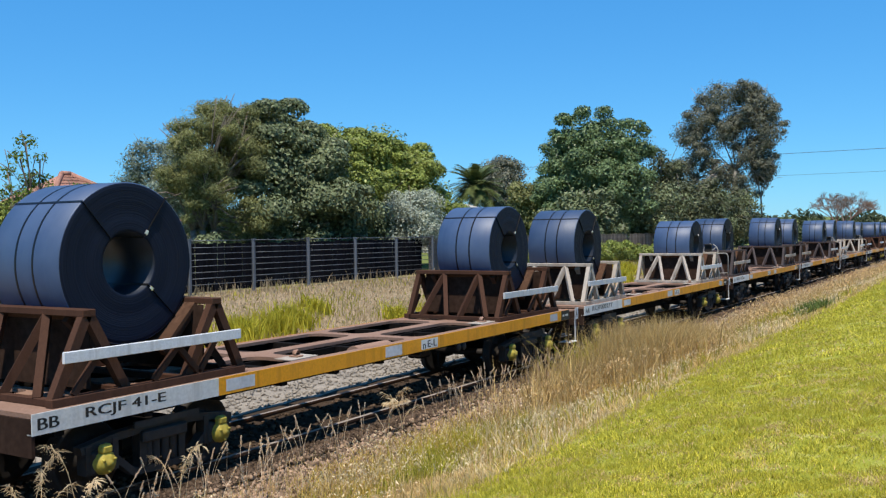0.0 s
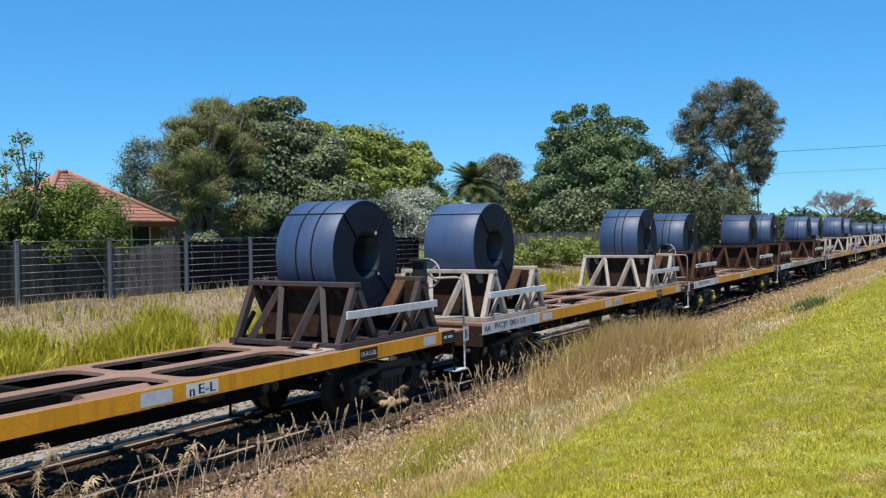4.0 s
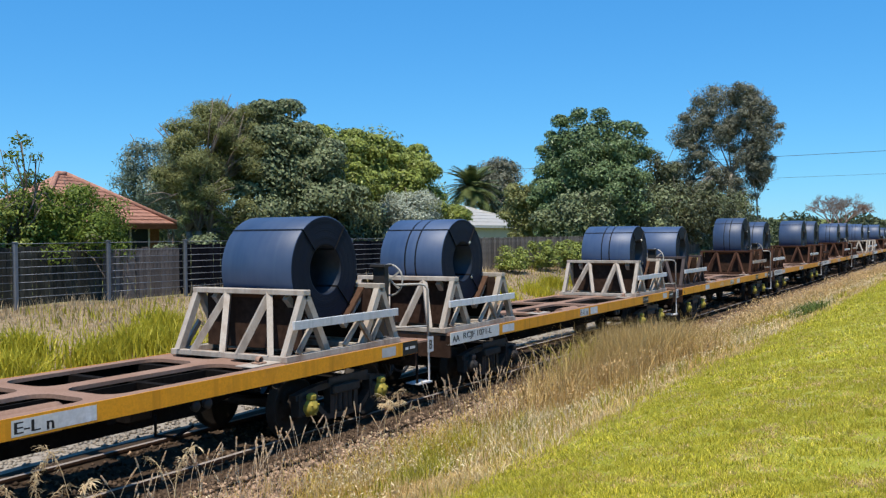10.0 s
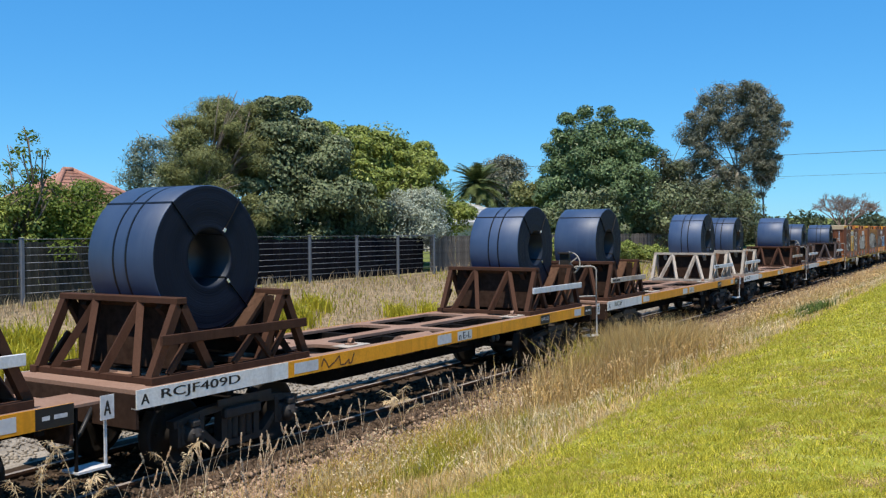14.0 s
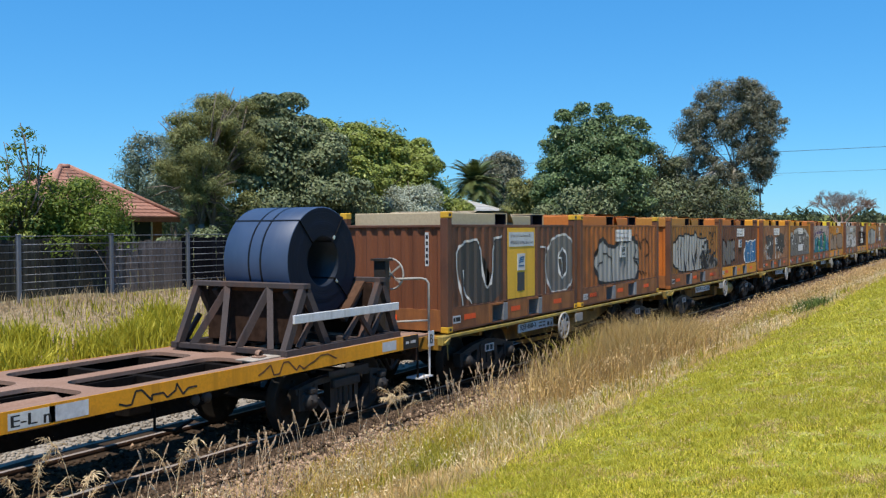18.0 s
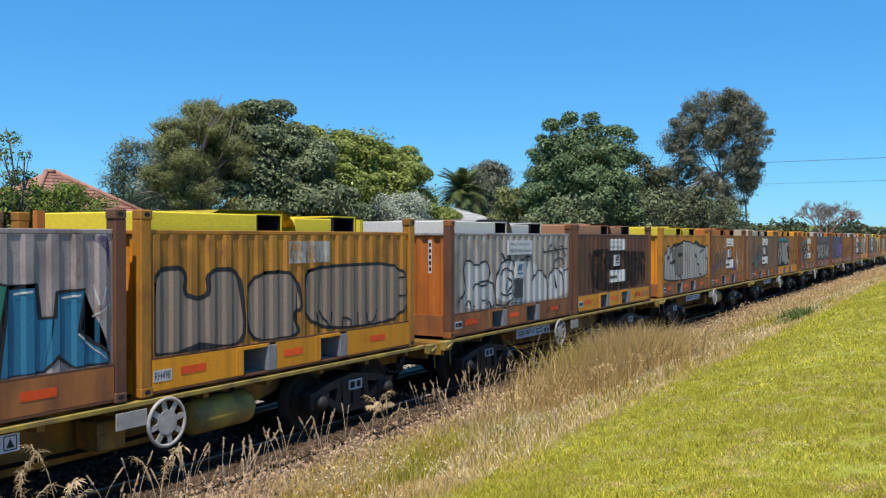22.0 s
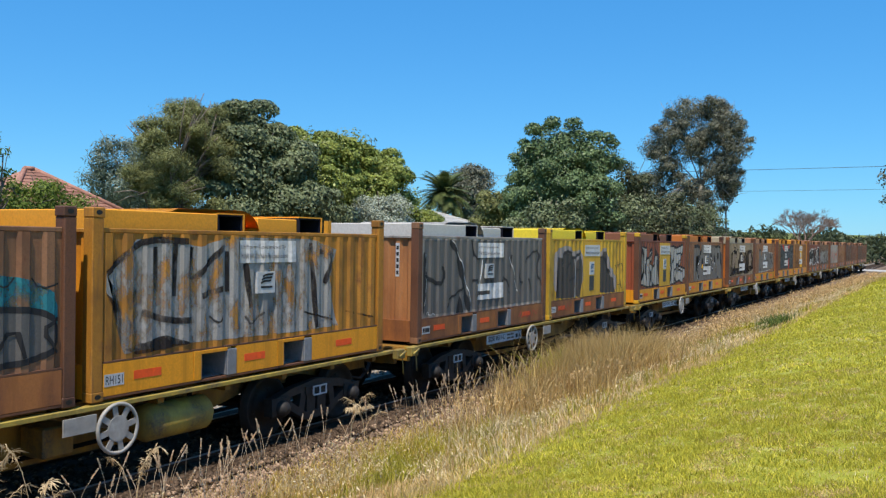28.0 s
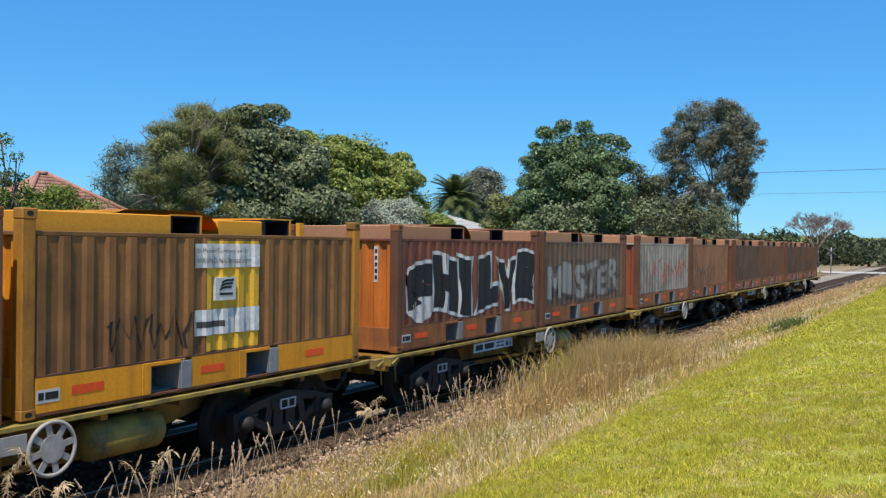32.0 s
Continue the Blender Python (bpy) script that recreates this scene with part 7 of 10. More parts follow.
def bubbles(c, n, x0, x1, z0, z1, fill, line, seed, gap=0.9):
    """Unreadable wild graffiti: interlocking fat strokes with spiked ends, each outlined."""
    rng = random.Random(seed)
    step = (x1 - x0) / n
    fw = min(0.30, step * 0.36)
    for k in range(n):
        a, b = x0 + (k + 0.14) * step, x0 + (k + 0.92) * step
        lo, hi = z0 + rng.uniform(0.02, 0.14), z1 - rng.uniform(0.02, 0.16)
        m, h = (lo + hi) / 2 + rng.uniform(-0.12, 0.12), hi - lo
        kind = (seed + k * 3 + rng.randrange(2)) % 5
        if kind == 0:
            lines = [[(a, lo - 0.02), (a + 0.05, m), (a - 0.02, hi)], [(a, hi - 0.08), (b, hi - 0.12), (b + 0.02, m + 0.1), (a + 0.05, m - 0.02)]]
        elif kind == 1:
            lines = [[(a, hi), ((a + b) / 2, lo + 0.06), (b, hi - 0.08)], [(b, hi - 0.1), (b + 0.06, m), (b + 0.16, lo + 0.1)]]
        elif kind == 2:
            lines = [[(b + 0.04, hi - 0.05), (a + 0.04, hi - 0.14), (a + 0.06, m + 0.05), (b, m - 0.06), (b - 0.04, lo + 0.12), (a - 0.06, lo + 0.04)]]
        elif kind == 3:
            lines = [[(a - 0.02, lo), ((a + b) / 2, hi), (b + 0.02, lo)], [(a + 0.05, m - 0.12), (b - 0.02, m - 0.1)]]
        else:
            lines = [[(a + 0.02, hi), (a, lo + 0.14), (b - 0.05, lo + 0.04), (b + 0.05, m)], [(b - 0.02, m), (b + 0.02, hi + 0.02)]]
        for name, grow, mat, layer in (("graffiti_outline", 0.075, line, 2.0), ("graffiti_fill", 0.0, fill, 3.4)):
            whole = bmesh.new()
            for j, pts in enumerate(lines):
                fine = []
                for p, q in zip(pts, pts[1:]):
                    fine += [(p[0] + (q[0] - p[0]) * u, p[1] + (q[1] - p[1]) * u) for u in (0.0, 0.25, 0.5, 0.75)]
                fine.append(pts[-1])
                last = len(fine) - 1
                ws = [(fw * (0.85 + 0.3 * math.sin(seed + 1.7 * i + j)) * (0.45 if i in (0, last) else 1.0)) + grow for i in range(last + 1)]
                fine = [(min(max(x, 0.24), 5.83), min(max(z, SIDE_Z0 + 0.06), SIDE_Z1 - 0.06)) for x, z in fine]
                bm = paint_on(fat_stroke(fine, ws), layer + 0.5 * j + 0.12 * (k % 3))
                for v in bm.verts:
                    v.co.z = min(max(v.co.z, SIDE_Z0 + 0.015), SIDE_Z1 - 0.015)
                    v.co.x = min(max(v.co.x, 0.205), 5.855)
                tmp = bpy.data.meshes.new("stroke")
                bm.to_mesh(tmp)
                bm.free()
                whole.from_mesh(tmp)
                bpy.data.meshes.remove(tmp)
            part(name, whole, M[mat], c)


def plate(c, name, x0, x1, z0, z1, mat, out=0.012, label=""):
    bm = bmesh.new()
    box(bm, x0, x1, SIDE_Y - out, SIDE_Y + 0.05, z0, z1)
    return part(name, fixed(bm), M[mat], c, label)


def wave_mark(c, x, z, w, mat, y):
    """A plain mark of three slanted wavy bars, over a line of small writing."""
    bm = bmesh.new()
    for k in range(3):
        pts = [(x + 0.02 * k + w * u * 0.9, z + 0.045 * k + 0.02 + 0.05 * u + 0.012 * math.sin(u * 5)) for u in (0, 0.25, 0.5, 0.75, 1.0)]
        b2 = stroke(pts, 0.03)
        for f in b2.faces:
            bm.faces.new([bm.verts.new((v.co.x, y, v.co.z)) for v in f.verts])
        b2.free()
    bm.faces.new([bm.verts.new((x + p * w, y, z + q)) for p, q in ((0, -0.05), (1, -0.05), (1, -0.02), (0, -0.02))])
    tagged(part("emblem", fixed(bm), M[mat], c), kind="stuff")


def centre_panel(c):
    """The flat yellow panel with its signs, between pressed sheets."""
    plate(c, "centre_panel", 2.42, 3.72, SIDE_Z0 + 0.01, SIDE_Z1 - 0.01, "panel_yellow", 0.004, "flat yellow centre panel")
    notice(c)


def notice(c):
    """The white warning sign with its two lines, the emblem and the data plate under it."""
    plate(c, "warning_sign", 2.48, 3.66, 1.53, 1.83, "pale", 0.012, "white sign about lifting the cover")
    for text, z, w in (("Lift Point for Cover Removal Only", 1.71, 0.98), ("WARNING Do Not Place Load on Cover", 1.58, 1.06)):
        bm = letters(text, w, 0.075)
        for v in bm.verts:
            v.co += Vector((2.54, SIDE_Y - 0.0135, z))
        part("sign_writing", fixed(bm), M["ink"], c)
    plate(c, "emblem_plate", 2.86, 3.22, 1.03, 1.38, "pale", 0.012, "white plate with a blue emblem")
    wave_mark(c, 2.92, 1.16, 0.24, "blue", SIDE_Y - 0.016)
    plate(c, "data_plate", 2.86, 3.20, 0.60, 0.99, "slate_spray", 0.010, "dark grey data plate")


def labels(c, lower=True, word=True):
    """White label panels sprayed on the ribs, with an emblem plate."""
    for x0, x1 in ((2.44, 3.19), (3.20, 3.68)):
        part("label_panel", paint_on(rect(x0, x1, 1.55, 1.86), 8), M["pale"], c, "white label panel")
    for text, z, w in (("Lift Point for Cover Removal Only", 1.73, 0.95), ("WARNING Do Not Place Load on Cover", 1.61, 1.02)):
        bm = letters(text, w, 0.07)
        for v in bm.verts:
            v.co += Vector((2.49, 0, z))
        part("sign_writing", paint_on(bm, 13), M["dusk"], c)
    plate(c, "emblem_plate", 2.80, 3.18, 1.12, 1.42, "pale", 0.018, "white plate with a dark emblem")
    wave_mark(c, 2.87, 1.24, 0.25, "ink", SIDE_Y - 0.022)
    if lower:
        for x0, x1 in ((2.44, 3.19), (3.20, 3.68)):
            part("label_panel", paint_on(rect(x0, x1, 0.68, 1.01), 8), M["pale"], c, "white label panel")
        if word:
            part("label_word", paint_on(rect(2.50, 2.98, 0.78, 0.86), 9), M["dusk"], c)


def base_tag(c, x0, x1, mat, seed):
    """A hasty tag sprayed on the base rail."""
    rng = random.Random(seed)
    pts, n = [], 26
    for k in range(n + 1):
        u = k / n
        pts.append((x0 + (x1 - x0) * (u + 0.04 * math.sin(u * 31)), 0.24 + 0.10 * math.sin(u * 27 + seed) * rng.uniform(0.5, 1.0)))
    bm = stroke(pts, 0.022)
    for v in bm.verts:
        v.co.y = -1.2155
    part("base_tag", fixed(bm), M[mat], c)


def marked(c, text):
    """Replaces the plain bars on the number patch by its characters."""
    for o in list(c.children):
        if o.name.split(".")[0] == "patch_writing":
            bpy.data.objects.remove(o)
    bm = letters(text, 0.245, 0.10, 0.0)
    for v in bm.verts:
        v.co += Vector((0.205, -1.2165, 0.18))
    part("patch_number", fixed(bm), M["ink"], c)


def smoke(c, x0, x1, z0, z1, seed, mat="grey"):
    """A broad dull patch of old spray paint under a piece."""
    part("graffiti_backing", paint_on(shape(x0, x1, z0, z1, seed, 0.16, 5.0), 1), M["haze_ink" if mat == "ink" else "haze"], c)


def sheet(bm, line, back, z0, z1):
    """Upright pressed sheet along a line in x and y, with the thickness given by back."""
    front = [[bm.verts.new((x, y, z)) for z in (z0, z1)] for x, y in line]
    rear = [[bm.verts.new((x + back[0], y + back[1], z)) for z in (z0, z1)] for x, y in line]
    for a, b in zip(front, front[1:]):
        bm.faces.new((a[0], b[0], b[1], a[1]))
    for a, b in zip(rear, rear[1:]):
        bm.faces.new((b[0], a[0], a[1], b[1]))
    for i in (0, 1):
        for (a, b), (c, d) in zip(zip(front, front[1:]), zip(rear, rear[1:])):
            bm.faces.new((a[i], b[i], d[i], c[i]))


def container_proto():
    c = thing("open_container", pose(0, 0, 0), "rusty steel half-height container with pressed ribbed sides", "container", "containers on wagons")
    # pressed sides
    bm = bmesh.new()
    xs = [0.16] + rib_breaks(0.16, BOX_L - 0.16) + [BOX_L - 0.16]
    sheet(bm, [(x, SIDE_Y + rib_y(x)) for x in xs], (0, 0.008), SIDE_Z0, SIDE_Z1)
    side = part("side_panel", fixed(bm), M["deck"], c)
    far = again(side, c, pose(BOX_L, 0, 0, 0, 0, 180))
    # pressed ends
    bm = bmesh.new()
    ys, y = [-1.06], -1.06
    pts = [(-1.06, 0.03)]
    for k in range(8):
        y = -1.06 + 0.265 * k
        pts += [(y + 0.07, 0.03), (y + 0.11, 0.065), (y + 0.21, 0.065), (y + 0.25, 0.03)]
    pts = [p for p in pts if p[0] <= 1.06] + [(1.06, 0.03)]
    sheet(bm, [(x, yy) for yy, x in pts], (0.008, 0), 0.42, SIDE_Z1)
    end = part("end_panel", fixed(bm), M["deck"], c)
    again(end, c, pose(BOX_L, 0, 0, 0, 0, 180))
    bm = bmesh.new()
    box(bm, 0.0265, 0.0285, -0.80, -0.72, 1.22, 1.84)
    part("end_number", fixed(bm), M["pale"], c, "narrow upright number strip")
    bm = bmesh.new()
    for k in range(5):
        box(bm, 0.0245, 0.026, -0.785, -0.735, 1.26 + 0.115 * k, 1.33 + 0.115 * k)
    tagged(part("strip_writing", fixed(bm), M["ink"], c), kind="stuff")
    bm = bmesh.new()
    box(bm, -0.001, 0.0035, -0.10, 0.40, 0.20, 0.30)
    part("reflector", fixed(bm), M["orange"], c, "orange painted bar")
    # posts and castings
    bm = bmesh.new()
    worn_box(bm, 0.0, 0.16, -1.219, -1.06, 0.11, POST_Z - 0.118, 0.01)
    post = part("corner_post", fixed(bm), M["deck"], c)
    bm = bmesh.new()
    worn_box(bm, -0.004, 0.178, -1.223, -1.06, 0.0, 0.118, 0.012)
    bm.faces.ensure_lookup_table()
    cast = part("corner_casting", fixed(bm), M["deck"], c)
    # Flat black oval stands in for the shade inside the casting's hole.
    bm = bmesh.new()
    for y in (-1.2245,):
        vs = [bm.verts.new((0.087 + 0.045 * math.cos(a), y, 0.06 + 0.028 * math.sin(a))) for a in (2 * math.pi * k / 10 for k in range(10))]
        bm.faces.new(vs)
    hole = part("casting_hole", bm, M["black"], c)
    again(cast, c, pose(0, 0, POST_Z - 0.118))
    again(hole, c, pose(0, 0, POST_Z - 0.118))
    again(post, c, pose(BOX_L, 0, 0, 0, 0, 180))
    again(cast, c, pose(BOX_L, 0, 0, 0, 0, 180))
    again(cast, c, pose(BOX_L, 0, POST_Z - 0.118, 0, 0, 180))
    bm = bmesh.new()
    worn_box(bm, BOX_L - 0.16, BOX_L, -1.219, -1.06, 0.11, POST_Z - 0.118, 0.01)
    post2 = part("corner_post", fixed(bm), M["deck"], c)
    again(post2, c, pose(BOX_L, 0, 0, 0, 0, 180))
    bm = bmesh.new()
    worn_box(bm, BOX_L - 0.174, BOX_L + 0.004, -1.223, -1.06, 0.0, 0.118, 0.012)
    cast2 = part("corner_casting", fixed(bm), M["deck"], c)
    again(cast2, c, pose(0, 0, POST_Z - 0.118))
    again(cast2, c, pose(BOX_L, 0, 0, 0, 0, 180))
    again(cast2, c, pose(BOX_L, 0, POST_Z - 0.118, 0, 0, 180))
    again(hole, c, pose(BOX_L - 0.174, 0, 0))
    again(hole, c, pose(BOX_L - 0.174, 0, POST_Z - 0.118))
    # base rails, cut by the fork pockets
    for s in (-1, 1):
        y0, y1 = sorted((s * 1.212, s * 1.10))
        for a, b in ((0.17, 1.60), (2.40, 3.27), (4.07, BOX_L - 0.17)):
            bm = bmesh.new()
            worn_box(bm, a, b, y0, y1, 0.05, 0.43, 0.006)
            part("base_rail", fixed(bm), M["deck"], c)
        for z0, z1 in ((0.432, 0.452), (0.022, 0.048)):
            bm = bmesh.new()
            box(bm, 0.17, BOX_L - 0.17, y0, y1, z0, z1)
            part("base_flange", fixed(bm), M["deck"], c)
        bm = bmesh.new()
        worn_box(bm, 0.16, BOX_L - 0.16, *sorted((s * 1.182, s * 1.13)), SIDE_Z1, SIDE_Z1 + 0.055, 0.008)
        part("top_rail", fixed(bm), M["deck"], c)
    for x in (1.60, 3.27):
        bm = bmesh.new()
        box(bm, x + 0.14, x + 0.62, -1.1, -0.55, 0.05, 0.06)
        box(bm, x + 0.14, x + 0.155, -1.205, -0.55, 0.06, 0.36)
        box(bm, x + 0.605, x + 0.62, -1.205, -0.55, 0.06, 0.36)
        box(bm, x + 0.14, x + 0.62, -1.1, -0.55, 0.36, 0.38)
        box(bm, x + 0.155, x + 0.605, -0.56, -0.55, 0.06, 0.36)
        part("fork_pocket", fixed(bm), M["pocket"], c, "pale blue-grey fork pocket")
        bm = bmesh.new()
        worn_box(bm, x + 0.002, x + 0.139, -1.218, -1.12, 0.052, 0.428, 0.005)
        part("base_rail", fixed(bm), M["deck"], c)
        bm = bmesh.new()
        worn_box(bm, x + 0.139, x + 0.621, -1.218, -1.12, 0.381, 0.428, 0.005)
        part("base_rail", fixed(bm), M["deck"], c)
        bm = bmesh.new()
        worn_box(bm, x + 0.622, x + 0.798, -1.222, -1.12, 0.052, 0.40, 0.005)
        part("pocket_jamb", fixed(bm), M["pocket"], c, "pale painted jamb of the fork pocket")
    for x in (0.004, BOX_L - 0.084):
        bm = bmesh.new()
        box(bm, x, x + 0.08, -1.06, 1.06, 0.03, 0.42)
        part("end_sill", fixed(bm), M["deck"], c)
        bm = bmesh.new()
        worn_box(bm, x, x + 0.08, -1.06, 1.06, SIDE_Z1, SIDE_Z1 + 0.05, 0.008)
        part("end_rail", fixed(bm), M["deck"], c)
    bm = bmesh.new()
    box(bm, 0.09, BOX_L - 0.09, -1.1, 1.1, 0.42, 0.44)
    part("container_floor", fixed(bm), M["under"], c)
    for x in (0.62, 2.56, 4.70):
        bm = bmesh.new()
        box(bm, x, x + 0.43, -1.2155, -1.2125, 0.20, 0.30)
        part("reflector", fixed(bm), M["orange"], c, "orange painted bar")
    bm = bmesh.new()
    box(bm, 0.185, 0.47, -1.2155, -1.2125, 0.16, 0.30)
    part("number_patch", fixed(bm), M["pale"], c, "pale number patch")
    bm = bmesh.new()
    for x0, x1 in ((0.205, 0.27), (0.29, 0.45)):
        box(bm, x0, x1, -1.218, -1.2155, 0.19, 0.27)
    tagged(part("patch_writing", fixed(bm), M["ink"], c), kind="stuff")
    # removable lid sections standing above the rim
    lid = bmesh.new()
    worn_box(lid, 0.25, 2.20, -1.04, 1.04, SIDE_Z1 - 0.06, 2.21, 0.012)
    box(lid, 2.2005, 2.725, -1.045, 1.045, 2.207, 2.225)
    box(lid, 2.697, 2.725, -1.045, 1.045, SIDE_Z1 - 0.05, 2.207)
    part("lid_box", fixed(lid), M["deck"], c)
    # Tunnel walls coloured near-black for the shade inside the hollow.
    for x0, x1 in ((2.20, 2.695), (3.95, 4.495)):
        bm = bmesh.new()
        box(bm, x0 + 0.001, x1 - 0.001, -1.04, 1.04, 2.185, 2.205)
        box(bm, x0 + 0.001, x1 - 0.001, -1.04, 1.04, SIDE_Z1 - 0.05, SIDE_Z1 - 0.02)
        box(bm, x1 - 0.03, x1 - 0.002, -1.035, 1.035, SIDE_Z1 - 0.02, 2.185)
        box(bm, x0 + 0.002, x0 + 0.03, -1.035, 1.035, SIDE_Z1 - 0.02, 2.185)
        part("lid_tunnel", fixed(bm), M["hollow_shade"], c, "lifting tunnel coloured near-black for the shade inside")
    bm = bmesh.new()
    worn_box(bm, 3.05, 3.95, -1.0, 1.0, SIDE_Z1 - 0.06, 2.18, 0.012)
    box(bm, 3.9505, 4.525, -1.045, 1.045, 2.207, 2.225)
    box(bm, 4.497, 4.525, -1.045, 1.045, SIDE_Z1 - 0.05, 2.207)
    part("lid_box", fixed(bm), M["deck"], c)
    bm = bmesh.new()
    prof = [(1.35, 2.215), (1.5, 2.26), (2.55, 2.275)] + [(2.62 + 0.44 * math.sin(a), 2.275 - 0.30 * (1 - math.cos(a))) for a in (math.pi / 2 * k / 6 for k in range(1, 7))]
    rows = [[bm.verts.new((x, y, z)) for y in (-1.02, 1.02)] for x, z in prof]
    for a, b in zip(rows, rows[1:]):
        bm.faces.new((a[0], b[0], b[1], a[1])).smooth = True
    bmesh.ops.solidify(bm, geom=bm.faces[:], thickness=0.012)
    part("curved_lid", fixed(bm), M["deck"], c, "curved sheet lid")
    bm = bmesh.new()
    box(bm, 5.42, 5.52, -0.5, -0.42, SIDE_Z1 - 0.05, 2.2)
    part("lid_prop", fixed(bm), M["deck"], c)
    return c


def container_wagon_proto():
    w = thing("container_wagon", pose(0, 0, RAIL), "grimy yellow skeletal container wagon carrying two boxes", "wagon", "container wagons")
    L = 12.42
    for s in (-1, 1):
        bm = bmesh.new()
        worn_box(bm, -0.30, L + 0.28, *sorted((s * 1.245, s * 1.13)), 0.990, 1.045, 0.006)
        part("side_sill", fixed(bm), M["line_yellow"], w, "scuffed yellow edge rail")
    for x in [0.2 + 1.2 * k for k in range(11)]:
        bm = bmesh.new()
        box(bm, x - 0.05, x + 0.05, -1.13, 1.13, 0.90, 1.03)
        part("crossbearer", fixed(bm), M["wagon_yellow"], w)
    bm = bmesh.new()
    for s in (-1, 1):
        slab(bm, [(-0.25, 0.70), (2.75, 0.72), (4.4, 0.37), (7.9, 0.37), (9.60, 0.72), (L + 0.25, 0.70), (L + 0.25, 0.985), (-0.25, 0.985)], *sorted((s * 0.62, s * 0.59)))
    box(bm, -0.2, L + 0.2, -0.59, 0.59, 0.70, 0.74)
    part("centre_sill", fixed(bm), M["wagon_yellow"], w, "deep yellow grease-stained centre sill")
    for x, way in ((-0.30, -1), (L + 0.30, 1)):
        bm = bmesh.new()
        worn_box(bm, x - 0.04, x + 0.04, -1.24, 1.24, 0.80, 1.02, 0.008)
        part("headstock", fixed(bm), M["wagon_yellow"], w)
        bm = bmesh.new()
        box(bm, *sorted((x, x - way * 0.55)), -1.13, 1.13, 0.985, 1.03)
        part("end_platform", fixed(bm), M["wagon_yellow"], w)
        bm = bmesh.new()
        worn_box(bm, x - 0.12, x + 0.12, -1.36, -1.245, 0.90, 1.06, 0.01)
        tube(bm, [(x - 0.10, -1.38, 0.94), (x + 0.10, -1.38, 1.02)], 0.018, 6)
        tube(bm, [(x + 0.08, -1.33, 0.92), (x + 0.10, -1.34, 0.62)], 0.012, 6)
        part("uncoupling_lever", fixed(bm), M["line_yellow"], w, "yellow uncoupling lever bracket")
        coupler(w, x, way)
    # handwheel, air tank, plates
    bm = bmesh.new()
    cx, cz, y = 6.61, 0.74, -1.27
    rim = [(cx + 0.285 * math.cos(a), y, cz + 0.285 * math.sin(a)) for a in (2 * math.pi * k / 28 for k in range(29))]
    tube(bm, rim, 0.024, 6, caps=False)
    turned(bm, [(0.0001, -0.012), (0.15, -0.012), (0.15, 0.012), (0.0001, 0.012)], 24, (cx, y, cz), smooth=False)
    for k in range(8):
        a = 2 * math.pi * k / 8 + 0.2
        beam(bm, (cx + 0.14 * math.cos(a), y, cz + 0.14 * math.sin(a)), (cx + 0.28 * math.cos(a), y, cz + 0.28 * math.sin(a)), 0.014, 0.07, up=(-math.sin(a), 0, math.cos(a)))
    tube(bm, [(cx, y, cz), (cx, -0.62, cz)], 0.025, 8)
    part("handwheel", fixed(bm), M["wheel_white"], w, "white pierced brake handwheel")
    bm = bmesh.new()
    n = 18
    prof = [(7.22, 0.02), (7.25, 0.17), (7.32, 0.235), (8.30, 0.235), (8.38, 0.17), (8.41, 0.02)]
    rings = [[bm.verts.new((x, -0.92 + r * math.cos(a), 0.64 + r * math.sin(a))) for a in (2 * math.pi * k / n for k in range(n))] for x, r in prof]
    for a, b in zip(rings, rings[1:]):
        for k in range(n):
            bm.faces.new((a[k], a[(k + 1) % n], b[(k + 1) % n], b[k])).smooth = True
    bm.faces.new(rings[0])
    bm.faces.new(rings[-1])
    tank = part("air_tank", fixed(bm), M["line_yellow"], w, "dirty yellow air tank")
    for x in (7.5, 8.1):
        bm = bmesh.new()
        beam(bm, (x, -0.92, 0.86), (x, -0.92, 0.97), 0.05, 0.04, up=(1, 0, 0))
        part("tank_hanger", fixed(bm), M["under"], w)
    bm = bmesh.new()
    box(bm, 2.92, 4.70, -1.20, -1.185, 0.78, 0.965)
    part("code_board", fixed(bm), M["pale"], w, "white board with the wagon code")
    for z in (0.82, 0.895):
        bm = bmesh.new()
        for x, e in ((3.92, 4.10), (4.14, 4.27)):
            box(bm, x, e, -1.203, -1.2, z, z + 0.035)
        tagged(part("board_writing", fixed(bm), M["grey"], w), kind="stuff")
    bm = bmesh.new()
    for x0, x1, z0, z1 in ((4.52, 4.67, 0.80, 0.81), (4.52, 4.67, 0.94, 0.95), (4.52, 4.53, 0.81, 0.94), (4.66, 4.67, 0.81, 0.94), (4.38, 4.48, 0.81, 0.90)):
        box(bm, x0, x1, -1.203, -1.2, z0, z1)
    slab(bm, [(4.55, 0.825), (4.64, 0.825), (4.595, 0.92)], -1.203, -1.2)
    part("triangle_mark", fixed(bm), M["ink"], w)
    bm = bmesh.new()
    worn_box(bm, 5.75, 6.15, -1.1, -0.7, 0.52, 0.86, 0.02)
    part("valve_box", fixed(bm), M["wagon_yellow"], w)
    for x in (3.2, 4.4):
        bm = bmesh.new()
        beam(bm, (x, -1.17, 0.74), (x, -1.17, 0.98), 0.05, 0.03, up=(1, 0, 0))
        part("board_hanger", fixed(bm), M["wagon_yellow"], w)
    bm = bmesh.new()
    box(bm, 5.88, 6.32, -1.255, -1.235, 0.76, 0.95)
    part("release_plate", fixed(bm), M["wheel_white"], w)
    bm = bmesh.new()
